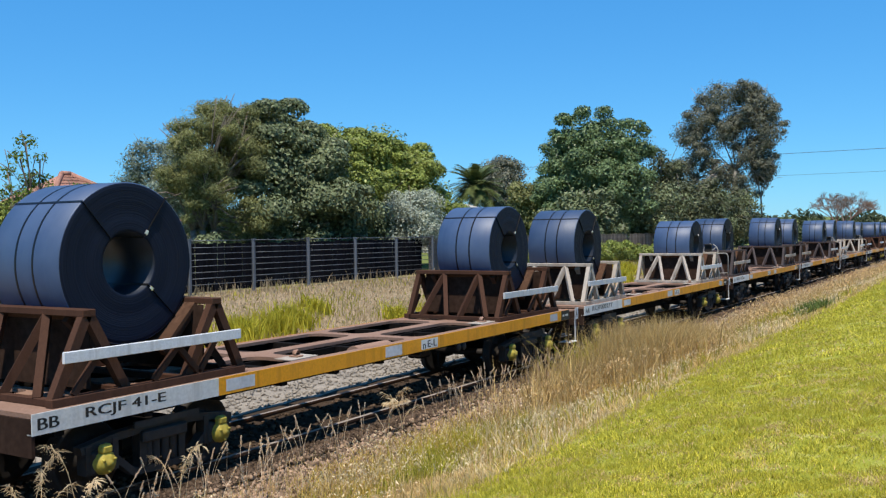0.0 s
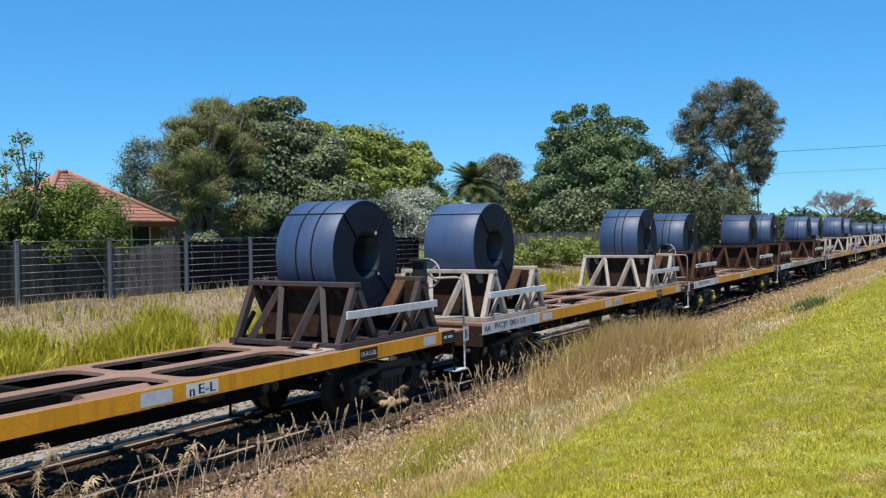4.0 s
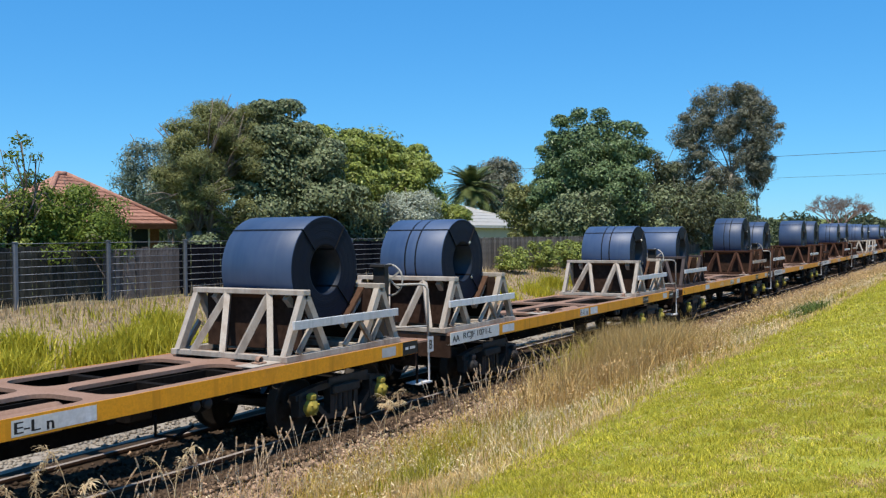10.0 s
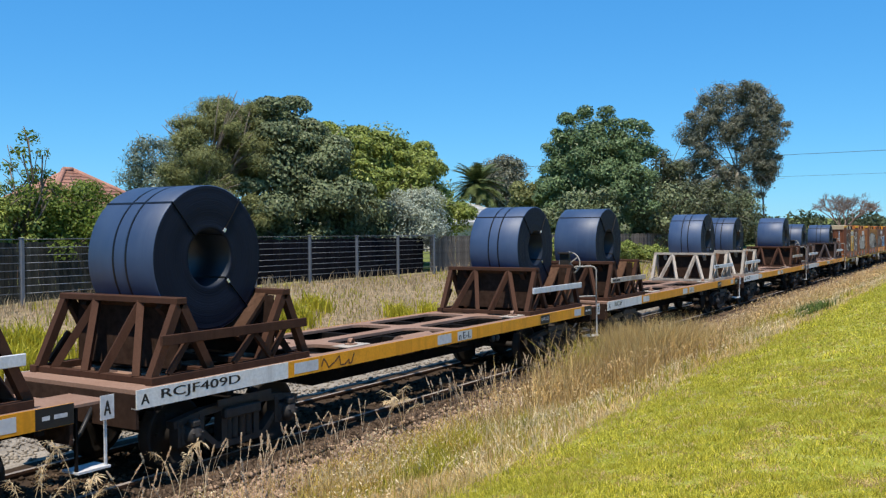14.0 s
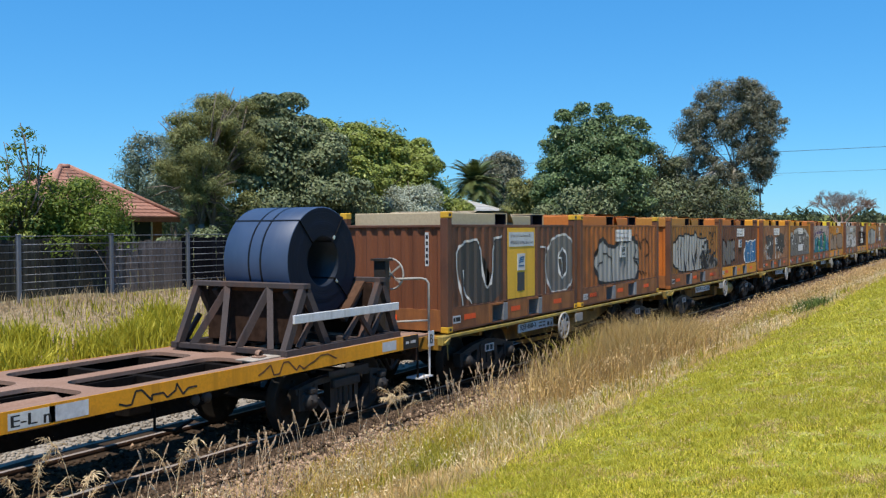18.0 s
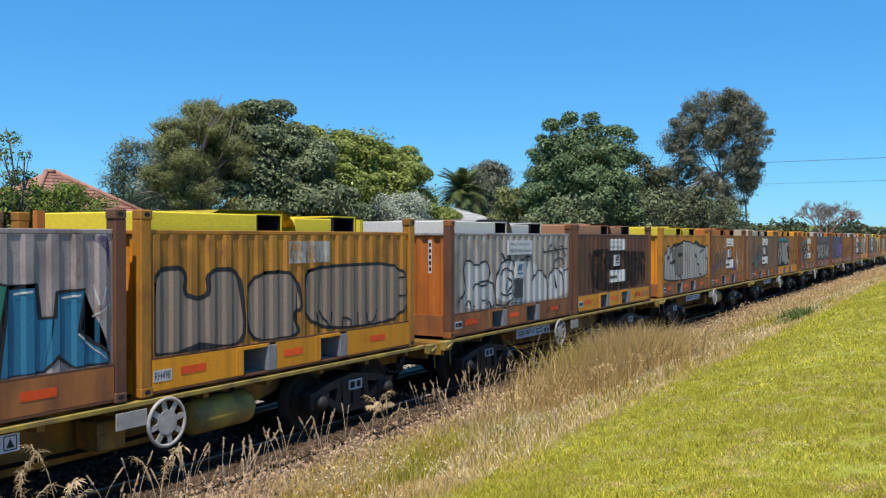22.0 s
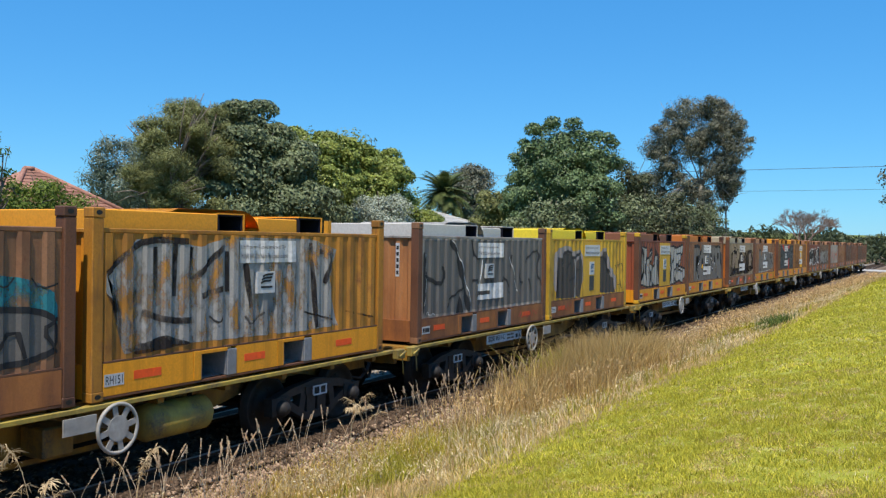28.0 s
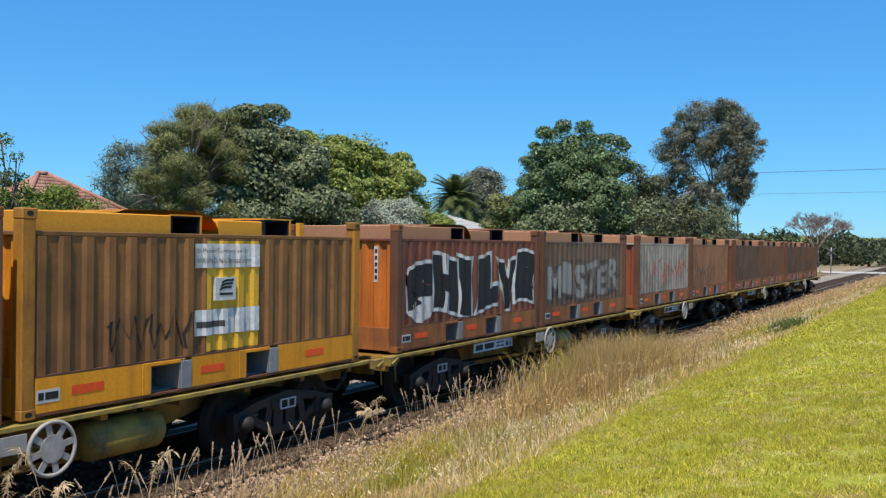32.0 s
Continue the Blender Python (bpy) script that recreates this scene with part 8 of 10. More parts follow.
    tube(bm, [(3.2, -0.75, 0.55), (6.0, -0.78, 0.50), (9.2, -0.75, 0.55)], 0.03, 6)
    part("brake_rod", fixed(bm), M["under"], w)
    bogie(w, 1.75, True)
    bogie(w, 10.67, True)
    return w


HUES = {
    "umber": (0.095, 0.034, 0.018),
    "brown": (0.125, 0.046, 0.022), "orange": (0.30, 0.092, 0.016), "tan": (0.24, 0.112, 0.055), "yellow": (0.42, 0.175, 0.012), "bright": (0.52, 0.32, 0.02), "dark": (0.075, 0.04, 0.027),
    "ochre": (0.22, 0.094, 0.022), "sand": (0.27, 0.215, 0.14),
    "grey": (0.14, 0.088, 0.058), "pale": (0.31, 0.29, 0.265), "blue": (0.05, 0.07, 0.14), "lilac": (0.36, 0.31, 0.31), "red": (0.17, 0.045, 0.026), "olive": (0.25, 0.107, 0.018), "slate": (0.07, 0.085, 0.11),
}
for key, hue in list(HUES.items()):
    M["box_" + key] = weathered("container_" + key, hue)
# Lids: each hue almost doubled, so the sunlight on them is in the paint.
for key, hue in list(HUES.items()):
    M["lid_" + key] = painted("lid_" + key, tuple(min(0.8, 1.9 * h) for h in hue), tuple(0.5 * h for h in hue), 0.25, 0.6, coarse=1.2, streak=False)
# End panels: a brighter, warmer copy of each hue than the sides carry.
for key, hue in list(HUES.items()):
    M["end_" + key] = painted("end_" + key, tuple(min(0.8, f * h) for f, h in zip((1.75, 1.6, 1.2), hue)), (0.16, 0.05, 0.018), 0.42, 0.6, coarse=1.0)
M["base_orange"] = painted("container_base_orange", (0.74, 0.295, 0.012), (0.26, 0.09, 0.02), 0.26, 0.5, coarse=1.5)
M["base_brown"] = painted("container_base_brown", (0.34, 0.125, 0.035), (0.11, 0.042, 0.025), 0.6, 0.6, coarse=2.2)

WORDS = {"umber": "dark rust-brown", "brown": "rust-brown", "orange": "rusty orange", "tan": "faded tan", "yellow": "dull yellow", "bright": "bright yellow", "dark": "dark brown", "grey": "grimy grey", "pale": "pale grey",
         "blue": "dark blue", "lilac": "faded lilac-grey", "red": "red-brown", "olive": "mustard yellow", "slate": "dark slate", "ochre": "brownish ochre", "sand": "faded sand-coloured"}


def dress(c, hue, base, end=None, lid=None, castings=None, note="with graffiti"):
    """Gives a container its colours."""
    end, lid = end or hue, lid or hue
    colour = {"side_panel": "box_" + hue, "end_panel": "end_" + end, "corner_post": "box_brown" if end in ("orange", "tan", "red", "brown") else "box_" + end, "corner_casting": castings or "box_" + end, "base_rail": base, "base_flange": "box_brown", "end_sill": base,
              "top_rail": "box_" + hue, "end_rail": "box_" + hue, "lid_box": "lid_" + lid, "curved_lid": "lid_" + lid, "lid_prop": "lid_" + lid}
    for o in c.children:
        key = o.name.split(".")[0]
        if key in colour:
            repaint(o, M[colour[key]])
    tagged(c, WORDS[hue] + " ribbed steel container, " + note)


HAND_SHIFT = 1.47
O, B = "base_orange", "base_brown"


def paint_containers(box_at):
    """Wagon by wagon, front and rear container, what each one shows."""
    c = box_at(0, 0)
    dress(c, "umber", B, "umber", "sand", "panel_yellow", "with a yellow centre panel")
    blot(c, ((0.35, 1.37), (0.53, 1.65), (1.31, 1.71), (1.41, 0.84), (1.57, 0.71), (1.75, 0.85), (1.78, 1.7), (2.23, 1.74), (2.22, 0.46), (0.88, 0.46), (0.58, 0.75)), "dusk", None, 0, 1)
    draw(c, "white_spray", 0.045, 4, ((0.57, 0.46), (0.35, 1.37), (0.53, 1.65), (1.31, 1.71), (1.41, 0.84), (1.57, 0.71), (1.75, 0.85), (1.78, 1.7), (2.23, 1.75)), ((0.58, 1.13), (0.65, 0.74), (0.92, 0.46)))
    blot(c, ((4.34, 1.24), (4.49, 1.55), (4.81, 1.71), (5.34, 1.78), (5.69, 1.69), (5.86, 1.46), (5.86, 0.8), (5.6, 0.48), (5.05, 0.46), (4.66, 0.46), (4.45, 0.64), (4.35, 1.01)), "dull_silver", "white_spray", 0.05, 1)
    blot(c, ((5, 1.25), (5.13, 1.44), (5.3, 1.45), (5.44, 1.28), (5.43, 0.89), (5.26, 0.73), (5.06, 0.82)), "dusk", "white_spray", 0.045, 5)
    draw(c, "white_spray", 0.04, 6.5, ((4.05, 1.5), (4.33, 1.49), (4.27, 0.46)), ((5.03, 1.23), (5.16, 1.22), (5.19, 0.81)))
    centre_panel(c)
    c = box_at(0, 1)
    dress(c, "orange", B, lid="orange", castings="panel_yellow", note="with a silver graffiti piece")
    marked(c, "RH451")
    blot(c, ((0.89, 1.03), (1.31, 1.54), (1.59, 1.68), (1.78, 1.47), (2.5, 1.39), (2.78, 1.6), (3.41, 1.52), (3.89, 1.68), (4.34, 1.37), (4.4, 0.83), (4.14, 0.46), (3.88, 0.46), (1.29, 0.46), (1.11, 0.8)), "bright_silver", "ink", 0.1, 1)
    draw(c, "ink", 0.04, 4, ((1.59, 1.25), (1.88, 1.24), (2.18, 1.05)), ((1.12, 0.94), (1.49, 1.05)), ((2.19, 1.37), (2.28, 0.47)), ((2.83, 1.11), (2.77, 0.55)), ((3.46, 1.39), (3.4, 0.5)), ((3.95, 1.05), (4.38, 1.02)))
    draw(c, "ink", 0.07, 4, ((3.55, 1.68), (3.83, 1.61), (4.03, 1.41), (4.14, 1.23), (3.77, 1.01), (4.25, 0.94), (4.13, 0.46)))
    draw(c, "haze_ink", 0.05, 4, ((3.88, 1.69), (4.2, 1.71), (4.42, 1.57), (4.47, 1.3)), ((4.48, 1.48), (4.71, 1.56), (4.95, 1.62), (5.14, 1.41), (5.2, 1.17), (4.88, 1.05)), ((4.29, 0.57), (4.41, 0.73), (4.52, 0.54), (4.7, 0.71), (4.82, 0.51), (5, 0.63), (5.32, 0.5)))
    base_tag(c, 0.7, 1.2, "ink", 3)
    labels(c, False)
    c = box_at(1, 0)
    dress(c, "olive", B, "orange", "olive", note="with black tags over silver paint")
    blot(c, ((0.4, 1.48), (0.68, 1.42), (0.86, 1.64), (1.06, 1.66), (1.55, 1.62), (1.71, 1.74), (2.64, 1.6), (2.82, 1.86), (3.06, 1.6), (3.62, 1.52), (4.5, 1.57), (4.49, 0.46), (1.14, 0.46), (0.95, 0.61), (0.4, 0.65)), "bright_silver", "ink", 0.06, 1)
    draw(c, "ink", 0.05, 4, ((0.86, 1.58), (0.81, 1.13), (0.95, 0.61)), ((1.2, 1.57), (1.1, 1.06), (1.26, 0.46)), ((1.66, 1.68), (1.6, 1.15), (1.73, 0.46)), ((2.14, 1.61), (2.02, 1.01), (2.07, 0.46)), ((2.53, 1.61), (2.55, 1.1), (2.69, 0.46)), ((3.06, 1.53), (2.93, 1.09), (2.87, 0.46)), ((3.49, 1.46), (3.36, 1), (3.46, 0.47)), ((2.81, 1.03), (2.99, 0.83), (3.18, 1.01)), ((1.2, 1.4), (1.25, 1.25)), ((2.53, 1.42), (2.55, 1.29)), ((1.75, 0.78), (1.91, 0.71)), ((3.95, 1.38), (3.81, 0.51)))
    blot(c, ((3.49, 1.06), (3.89, 1.15), (4.42, 1.07), (5.1, 0.84), (5.75, 0.84), (5.74, 0.46), (3.49, 0.46)), "dull_silver", None, 0, 1)
    draw(c, "ink", 0.09, 4, ((3.5, 1.69), (3.81, 1.66), (3.67, 1.16), (4.37, 1.51), (4.44, 1.4), (4.39, 1.05), (4.65, 1.05)), ((4.62, 0.97), (4.94, 1.23), (4.75, 0.66)), ((5.19, 1.1), (4.93, 0.64)), ((3.49, 0.87), (3.71, 1.04)), ((4.93, 0.47), (5.21, 0.92), (5.69, 1.14), (5.48, 1.04), (5.5, 0.81)))
    draw(c, "ink", 0.05, 5, ((3.82, 1.05), (3.89, 1.13), (3.96, 1.04), (3.89, 0.97), (3.82, 1.05)), ((3.49, 0.46), (3.62, 0.51)), ((5.15, 0.49), (5.33, 0.78), (5.5, 0.67), (5.38, 0.46), (5.75, 0.74), (5.62, 0.46)))
    blot(c, ((3.98, 0.94), (4.15, 1.01), (4.17, 0.72), (4.61, 0.55), (4.16, 0.46), (4, 0.54)), "ink", None, 0, 4.5)
    word(c, "NITE", ((4.68, 1.56), (5.62, 1.76)), "ink")
    word(c, "CI", ((4.74, 1.3), (5.23, 1.5)), "ink")
    base_tag(c, 3.0, 3.7, "ink", 5)
    base_tag(c, 5.0, 5.5, "red", 15)
    c = box_at(1, 1)
    dress(c, "umber", O, "brown", "orange", note="with grey letters and a blue piece")
    marked(c, "RH200")
    blot(c, ((0.2, 1.46), (0.74, 1.41), (0.85, 1.15), (1, 1.17), (0.96, 1.43), (1.44, 1.41), (1.52, 1.04), (1.47, 0.46), (0.84, 0.46), (0.77, 0.68), (0.62, 0.46), (0.2, 0.46)), "dull_silver", "haze_ink", 0.1, 1, False)
    blot(c, ((1.52, 1.41), (2.16, 1.44), (2.21, 1.11), (1.9, 1.07), (2.16, 0.97), (2.16, 0.67), (1.59, 0.61)), "dull_silver", "haze_ink", 0.1, 1, False)
    blot(c, ((3.96, 1.24), (4.18, 1.38), (4.47, 1.31), (4.89, 1.39), (5.27, 1.32), (5.8, 1.4), (5.86, 1.26), (5.86, 0.57), (5.66, 0.46), (5.14, 0.47), (4.06, 0.46), (3.84, 0.54), (3.79, 0.91)), "blue", "pale", 0.05, 1)
    draw(c, "pale", 0.035, 4, ((4.44, 1.28), (4.18, 0.57)), ((4.27, 0.85), (4.65, 0.86)), ((4.53, 1.21), (4.7, 0.46)), ((4.83, 1.3), (4.79, 0.53)), ((5.08, 1.29), (5.11, 0.51)), ((5.2, 0.89), (5.46, 0.91)), ((5.53, 1.31), (5.5, 0.49)))
    labels(c, False)
    c = box_at(2, 0)
    dress(c, "tan", B, "orange", "yellow")
    blot(c, ((0.77, 1.49), (1.22, 1.53), (1.35, 1.48), (1.66, 1.58), (1.7, 1.44), (2.17, 1.62), (2.36, 1.45), (2.35, 0.7), (2.16, 0.46), (1.7, 0.47), (1.57, 1.08), (1.43, 0.6), (1.22, 0.73), (0.97, 0.8), (0.97, 1.22)), "dusk", None, 0, 1, False)
    blot(c, ((3.02, 1.43), (3.85, 1.53), (3.91, 1.66), (4.95, 1.54), (5.08, 0.97), (4.76, 0.92), (4.76, 0.62), (4.2, 0.69), (3.84, 0.78), (3.07, 0.79)), "dusk", None, 0, 1, False)
    blot(c, ((0.77, 0.47), (1.01, 0.66), (1.35, 0.66), (1.45, 0.46)), "bright_silver", None, 0, 1)
    draw(c, "white_spray", 0.03, 4, ((1.01, 1.3), (1.14, 0.84), (1.26, 1.24), (1.39, 1.04)), ((1.57, 1.36), (1.75, 1.19), (1.61, 0.92), (1.7, 0.47)), ((2.21, 1.51), (2.07, 1.11), (2.31, 1.22), (2.16, 0.71)), ((3.18, 1), (3.12, 0.79)), ((3.34, 1.02), (3.45, 0.8), (3.56, 1.01)), ((3.73, 0.97), (3.9, 0.77), (3.96, 1.02)), ((4.2, 1.27), (4.44, 1.13), (4.32, 0.75)), ((4.63, 1.32), (4.57, 0.73)))
    draw(c, "haze_white", 0.06, 4, ((0.39, 1.55), (0.53, 0.52)), ((0.77, 1.18), (0.85, 0.46)), ((2.97, 1.43), (2.91, 0.46)), ((3.56, 0.73), (3.56, 0.46)), ((4.14, 0.69), (4.14, 0.46)))
    draw(c, "haze_white", 0.05, 4, ((5.11, 1.62), (5.15, 0.46)), ((5.42, 1.66), (5.45, 1.25)), ((3.63, 1.22), (3.65, 0.48)))
    base_tag(c, 3.0, 3.6, "ink", 8)
    labels(c, False)
    c = box_at(2, 1)
    dress(c, "olive", B, "yellow", "yellow", note="with a silver and black piece")
    marked(c, "RH282")
    blot(c, ((0.28, 0.46), (0.28, 1.58), (0.99, 1.7), (1.14, 1.49), (1.3, 1.77), (2.43, 1.87), (3.75, 1.87), (4.03, 1.69), (4.31, 1.87), (4.91, 1.74), (5.83, 1.42), (5.83, 0.46)), "bright_silver", "haze_ink", 0.03, 1, False)
    blot(c, ((0.42, 0.47), (0.39, 1.41), (0.95, 1.52), (1.26, 1.12), (1.34, 1.51), (1.89, 1.6), (2.43, 1.71), (4.03, 1.44), (4.37, 1.65), (5.69, 1.36), (5.69, 0.46)), "dull_silver", None, 0, 3, False)
    draw(c, "ink", 0.04, 4.5, ((0.38, 0.47), (0.39, 1.41), (0.95, 1.52)), ((0.76, 1.4), (1.22, 1.14), (1.38, 0.92)), ((1.3, 1.53), (1.89, 1.63)), ((1.47, 1.4), (2.06, 0.71), (2.16, 1.21)), ((0.9, 0.7), (1.14, 0.89), (1.22, 0.52)), ((1.89, 1.6), (2.15, 0.76)), ((2.62, 1.53), (2.81, 1.06)), ((3.75, 1.51), (3.97, 0.63), (4.2, 1.24)), ((4.37, 1.65), (4.67, 1.42), (4.55, 0.98)), ((4.79, 1.48), (5.17, 1.14), (4.98, 0.69)), ((5.36, 1.4), (5.29, 0.6)))
    draw(c, "white_spray", 0.03, 5.2, ((0.83, 1.32), (0.75, 1.12), (0.98, 1)), ((1.63, 1.55), (1.59, 1.29), (1.89, 0.73)), ((4.2, 1.56), (4.08, 1.06), (4.31, 0.67)), ((5.04, 1.48), (5.23, 1.17)))
    base_tag(c, 0.7, 1.5, "ink", 4)
    base_tag(c, 2.75, 3.6, "red", 5)
    labels(c, True, False)
    c = box_at(3, 0)
    dress(c, "lilac", B, "tan", "orange", note="with a blue and green lettered piece")
    marked(c, "RH195")
    blot(c, ((0.28, 1.38), (0.35, 1.57), (1.24, 1.61), (2.53, 1.69), (3.65, 1.63), (3.65, 1.53), (2.53, 1.53), (1.24, 1.5), (0.48, 1.31)), "haze_purple", None, 0, 1)
    blot(c, ((5.56, 1.92), (5.86, 1.92), (5.86, 1.55), (5.86, 1.47), (5.81, 1.73)), "haze_purple", None, 0, 1)
    blot(c, ((0.2, 1.24), (0.51, 1.31), (0.51, 0.98), (0.34, 0.54), (0.2, 0.64)), "haze_white", None, 0, 1)
    blot(c, ((0.46, 0.46), (0.48, 0.58), (0.8, 0.86), (0.68, 0.97), (0.67, 1.21), (0.8, 1.27), (1.3, 1.32), (1.2, 0.55), (1.41, 0.64), (1.23, 1.44), (1.79, 1.36), (1.68, 1.04), (1.81, 0.46)), "teal_blue", "ink", 0.055, 2, False)
    blot(c, ((1.82, 1.28), (2, 1.28), (2.04, 1.2), (2.63, 1.19), (2.53, 0.83), (2.6, 0.46), (2.21, 0.46), (2.24, 0.9), (2.06, 0.91), (2.16, 0.46), (1.9, 0.46), (1.73, 1.02)), "green", "ink", 0.055, 2, False)
    blot(c, ((2.47, 1.42), (3.24, 1.47), (3.24, 1.23), (3.14, 0.83), (2.87, 0.75), (2.84, 0.66), (3.7, 0.64), (3.7, 0.46), (2.53, 0.46), (2.71, 0.82), (2.67, 1.21), (2.46, 1.23)), "teal_blue", "ink", 0.055, 2, False)
    blot(c, ((3.8, 1.58), (4.16, 1.61), (4.26, 1.46), (4.58, 1.4), (4.4, 0.46), (3.84, 0.46), (3.75, 0.79), (3.53, 0.9), (3.72, 1.06), (3.86, 1.1)), "green", "ink", 0.055, 2, False)
    blot(c, ((4.58, 1.38), (4.92, 1.39), (4.96, 1.04), (5.12, 1.04), (5.14, 1.3), (5.51, 1.32), (5.42, 0.87), (5.86, 0.57), (5.86, 0.46), (5.37, 0.46), (5.16, 0.62), (5.01, 0.46), (4.46, 0.46)), "teal_blue", "ink", 0.055, 2, False)
    blot(c, ((2.78, 1.16), (2.87, 1.17), (2.87, 0.98), (2.78, 0.97)), "ink", None, 0, 6)
    blot(c, ((3.92, 0.91), (4.05, 0.92), (4.02, 0.62), (3.9, 0.62)), "ink", None, 0, 6)
    draw(c, "green", 0.12, 5, ((1.03, 1.21), (1.05, 0.46)), ((3.35, 0.6), (3.31, 0.46)))
    draw(c, "white_spray", 0.024, 6, ((0.83, 1.24), (1.26, 1.29), (1.18, 0.93)), ((1.29, 1.38), (1.72, 1.33)), ((1.89, 1.25), (2.07, 0.46)), ((2.09, 1.16), (2.57, 1.15)), ((2.54, 1.36), (3.17, 1.41), (3.14, 1.26)), ((2.91, 0.69), (3.63, 0.61)), ((3.89, 1.52), (4.1, 1.54)), ((3.57, 0.94), (3.8, 1.04), (3.99, 1.02)), ((4.65, 1.31), (4.85, 1.33)), ((5.21, 1.24), (5.44, 1.26)), ((5.4, 0.84), (5.86, 0.46)), ((0.34, 0.46), (1.85, 0.46)))
    draw(c, "ink", 0.03, 5, ((0.53, 1.85), (0.51, 1.72), (0.65, 1.73)), ((0.7, 1.64), (0.73, 1.8), (0.83, 1.64), (0.87, 1.81)), ((0.95, 1.81), (0.97, 1.64)), ((1.19, 1.81), (1.4, 1.82)), ((1.28, 1.82), (1.29, 1.65)), ((1.59, 1.71), (1.68, 1.72)), ((1.85, 1.81), (1.98, 1.82), (1.86, 1.66), (2.04, 1.68)), ((2.12, 1.81), (2.1, 1.66), (2.25, 1.67)), ((2.61, 1.76), (2.83, 1.77)), ((2.71, 1.76), (2.73, 1.65)), ((2.93, 1.78), (2.92, 1.66), (3.1, 1.67), (3.1, 1.78)), ((3.21, 1.67), (3.3, 1.8), (3.41, 1.68)))
    draw(c, "white_spray", 0.018, 5, ((0.2, 1.24), (0.2, 1.01), (0.25, 1.27), (0.3, 1), (0.37, 1.24), (0.45, 0.99)), ((0.2, 0.94), (0.34, 0.88), (0.2, 0.82), (0.43, 0.82)), ((5.63, 1.37), (5.71, 1.06), (5.79, 1.42), (5.86, 1.08)), ((5.61, 1.01), (5.86, 1.14)))
    base_tag(c, 0.7, 1.3, "ink", 16)
    base_tag(c, 2.0, 2.5, "ink", 17)
    base_tag(c, 2.8, 3.6, "red", 6)
    c = box_at(3, 1)
    dress(c, "yellow", O, "yellow", "bright", note="with a fat grey graffiti piece")
    marked(c, "RH498")
    blot(c, ((0.2, 1.09), (0.21, 1.49), (0.64, 1.53), (0.75, 1.43), (0.71, 1.18), (0.94, 1.11), (1.13, 1.16), (1.09, 1.47), (1.58, 1.48), (1.71, 1.32), (1.79, 0.46), (1.33, 0.46), (0.94, 0.55), (0.67, 0.46), (0.21, 0.46), (0.2, 0.6)), "drab", "ink", 0.06, 1)
    blot(c, ((1.82, 1.39), (2.85, 1.42), (3, 0.86), (2.8, 0.81), (2.95, 0.51), (2.75, 0.46), (1.85, 0.46)), "drab", "ink", 0.05, 2.2)
    blot(c, ((3.05, 1.35), (3.36, 1.46), (5.86, 1.47), (5.86, 0.46), (3.1, 0.5)), "drab", "ink", 0.05, 1.6)
    blot(c, ((0.67, 0.46), (0.94, 0.55), (1.29, 0.46)), "ink", None, 0, 4)
    draw(c, "ink", 0.03, 4.2, ((3.3, 0.78), (3.41, 0.47)), ((3.41, 0.8), (3.67, 0.48), (3.73, 0.75)), ((3.95, 0.65), (4.18, 0.63), (4.18, 0.47), (3.95, 0.49), (3.95, 0.65)), ((4.41, 0.71), (4.41, 0.49)), ((4.65, 0.69), (4.71, 0.46), (4.95, 0.71)), ((5.6, 1.21), (5.84, 1.22)), ((5.6, 0.9), (5.84, 0.9)))
    part("label_panel", paint_on(rect(2.66, 3.62, 1.52, 1.84), 8), M["haze_white"], c, "worn pale label panel")
    c = box_at(4, 0)
    notice(c)
    dress(c, "pale", B, "orange", "pale", note="covered with outlined tags")
    blot(c, ((0.51, 0.5), (0.57, 1.06), (0.51, 1.35), (0.71, 1.48), (1.08, 1.32), (1.52, 1.45), (1.71, 1.25), (1.75, 1.04), (1.86, 0.67), (1.79, 0.46)), "pale_spray", None, 0, 1)
    blot(c, ((1.98, 0.51), (1.92, 0.93), (2.06, 1.29), (2.48, 1.46), (2.87, 1.34), (3.77, 1.4), (4.56, 0.88), (4.84, 1.18), (5.86, 1.17), (5.86, 0.93), (5.86, 0.47)), "pale_spray", None, 0, 1)
    draw(c, "ink", 0.035, 4, ((0.38, 0.65), (0.61, 0.87), (0.57, 1.06), (0.51, 1.35), (0.71, 1.48), (1.08, 1.32), (1.52, 1.45), (1.71, 1.25), (1.63, 0.97), (1.26, 0.91), (1.08, 1.01), (0.91, 0.82)), ((1.15, 1), (1.75, 1.04), (1.86, 0.67), (1.79, 0.46)), ((1.98, 0.51), (1.92, 0.93), (2.06, 1.29), (2.48, 1.46), (2.87, 1.34), (3.01, 0.97), (2.83, 0.65), (2.39, 0.46), (1.98, 0.51)), ((2.14, 0.81), (2.14, 1.07), (2.39, 1.3), (2.78, 1.12), (2.83, 0.87), (2.61, 0.67), (2.27, 0.69), (2.14, 0.81)), ((2.39, 0.9), (2.52, 1.08), (2.69, 0.94), (2.56, 0.73), (2.39, 0.77), (2.39, 0.9)))
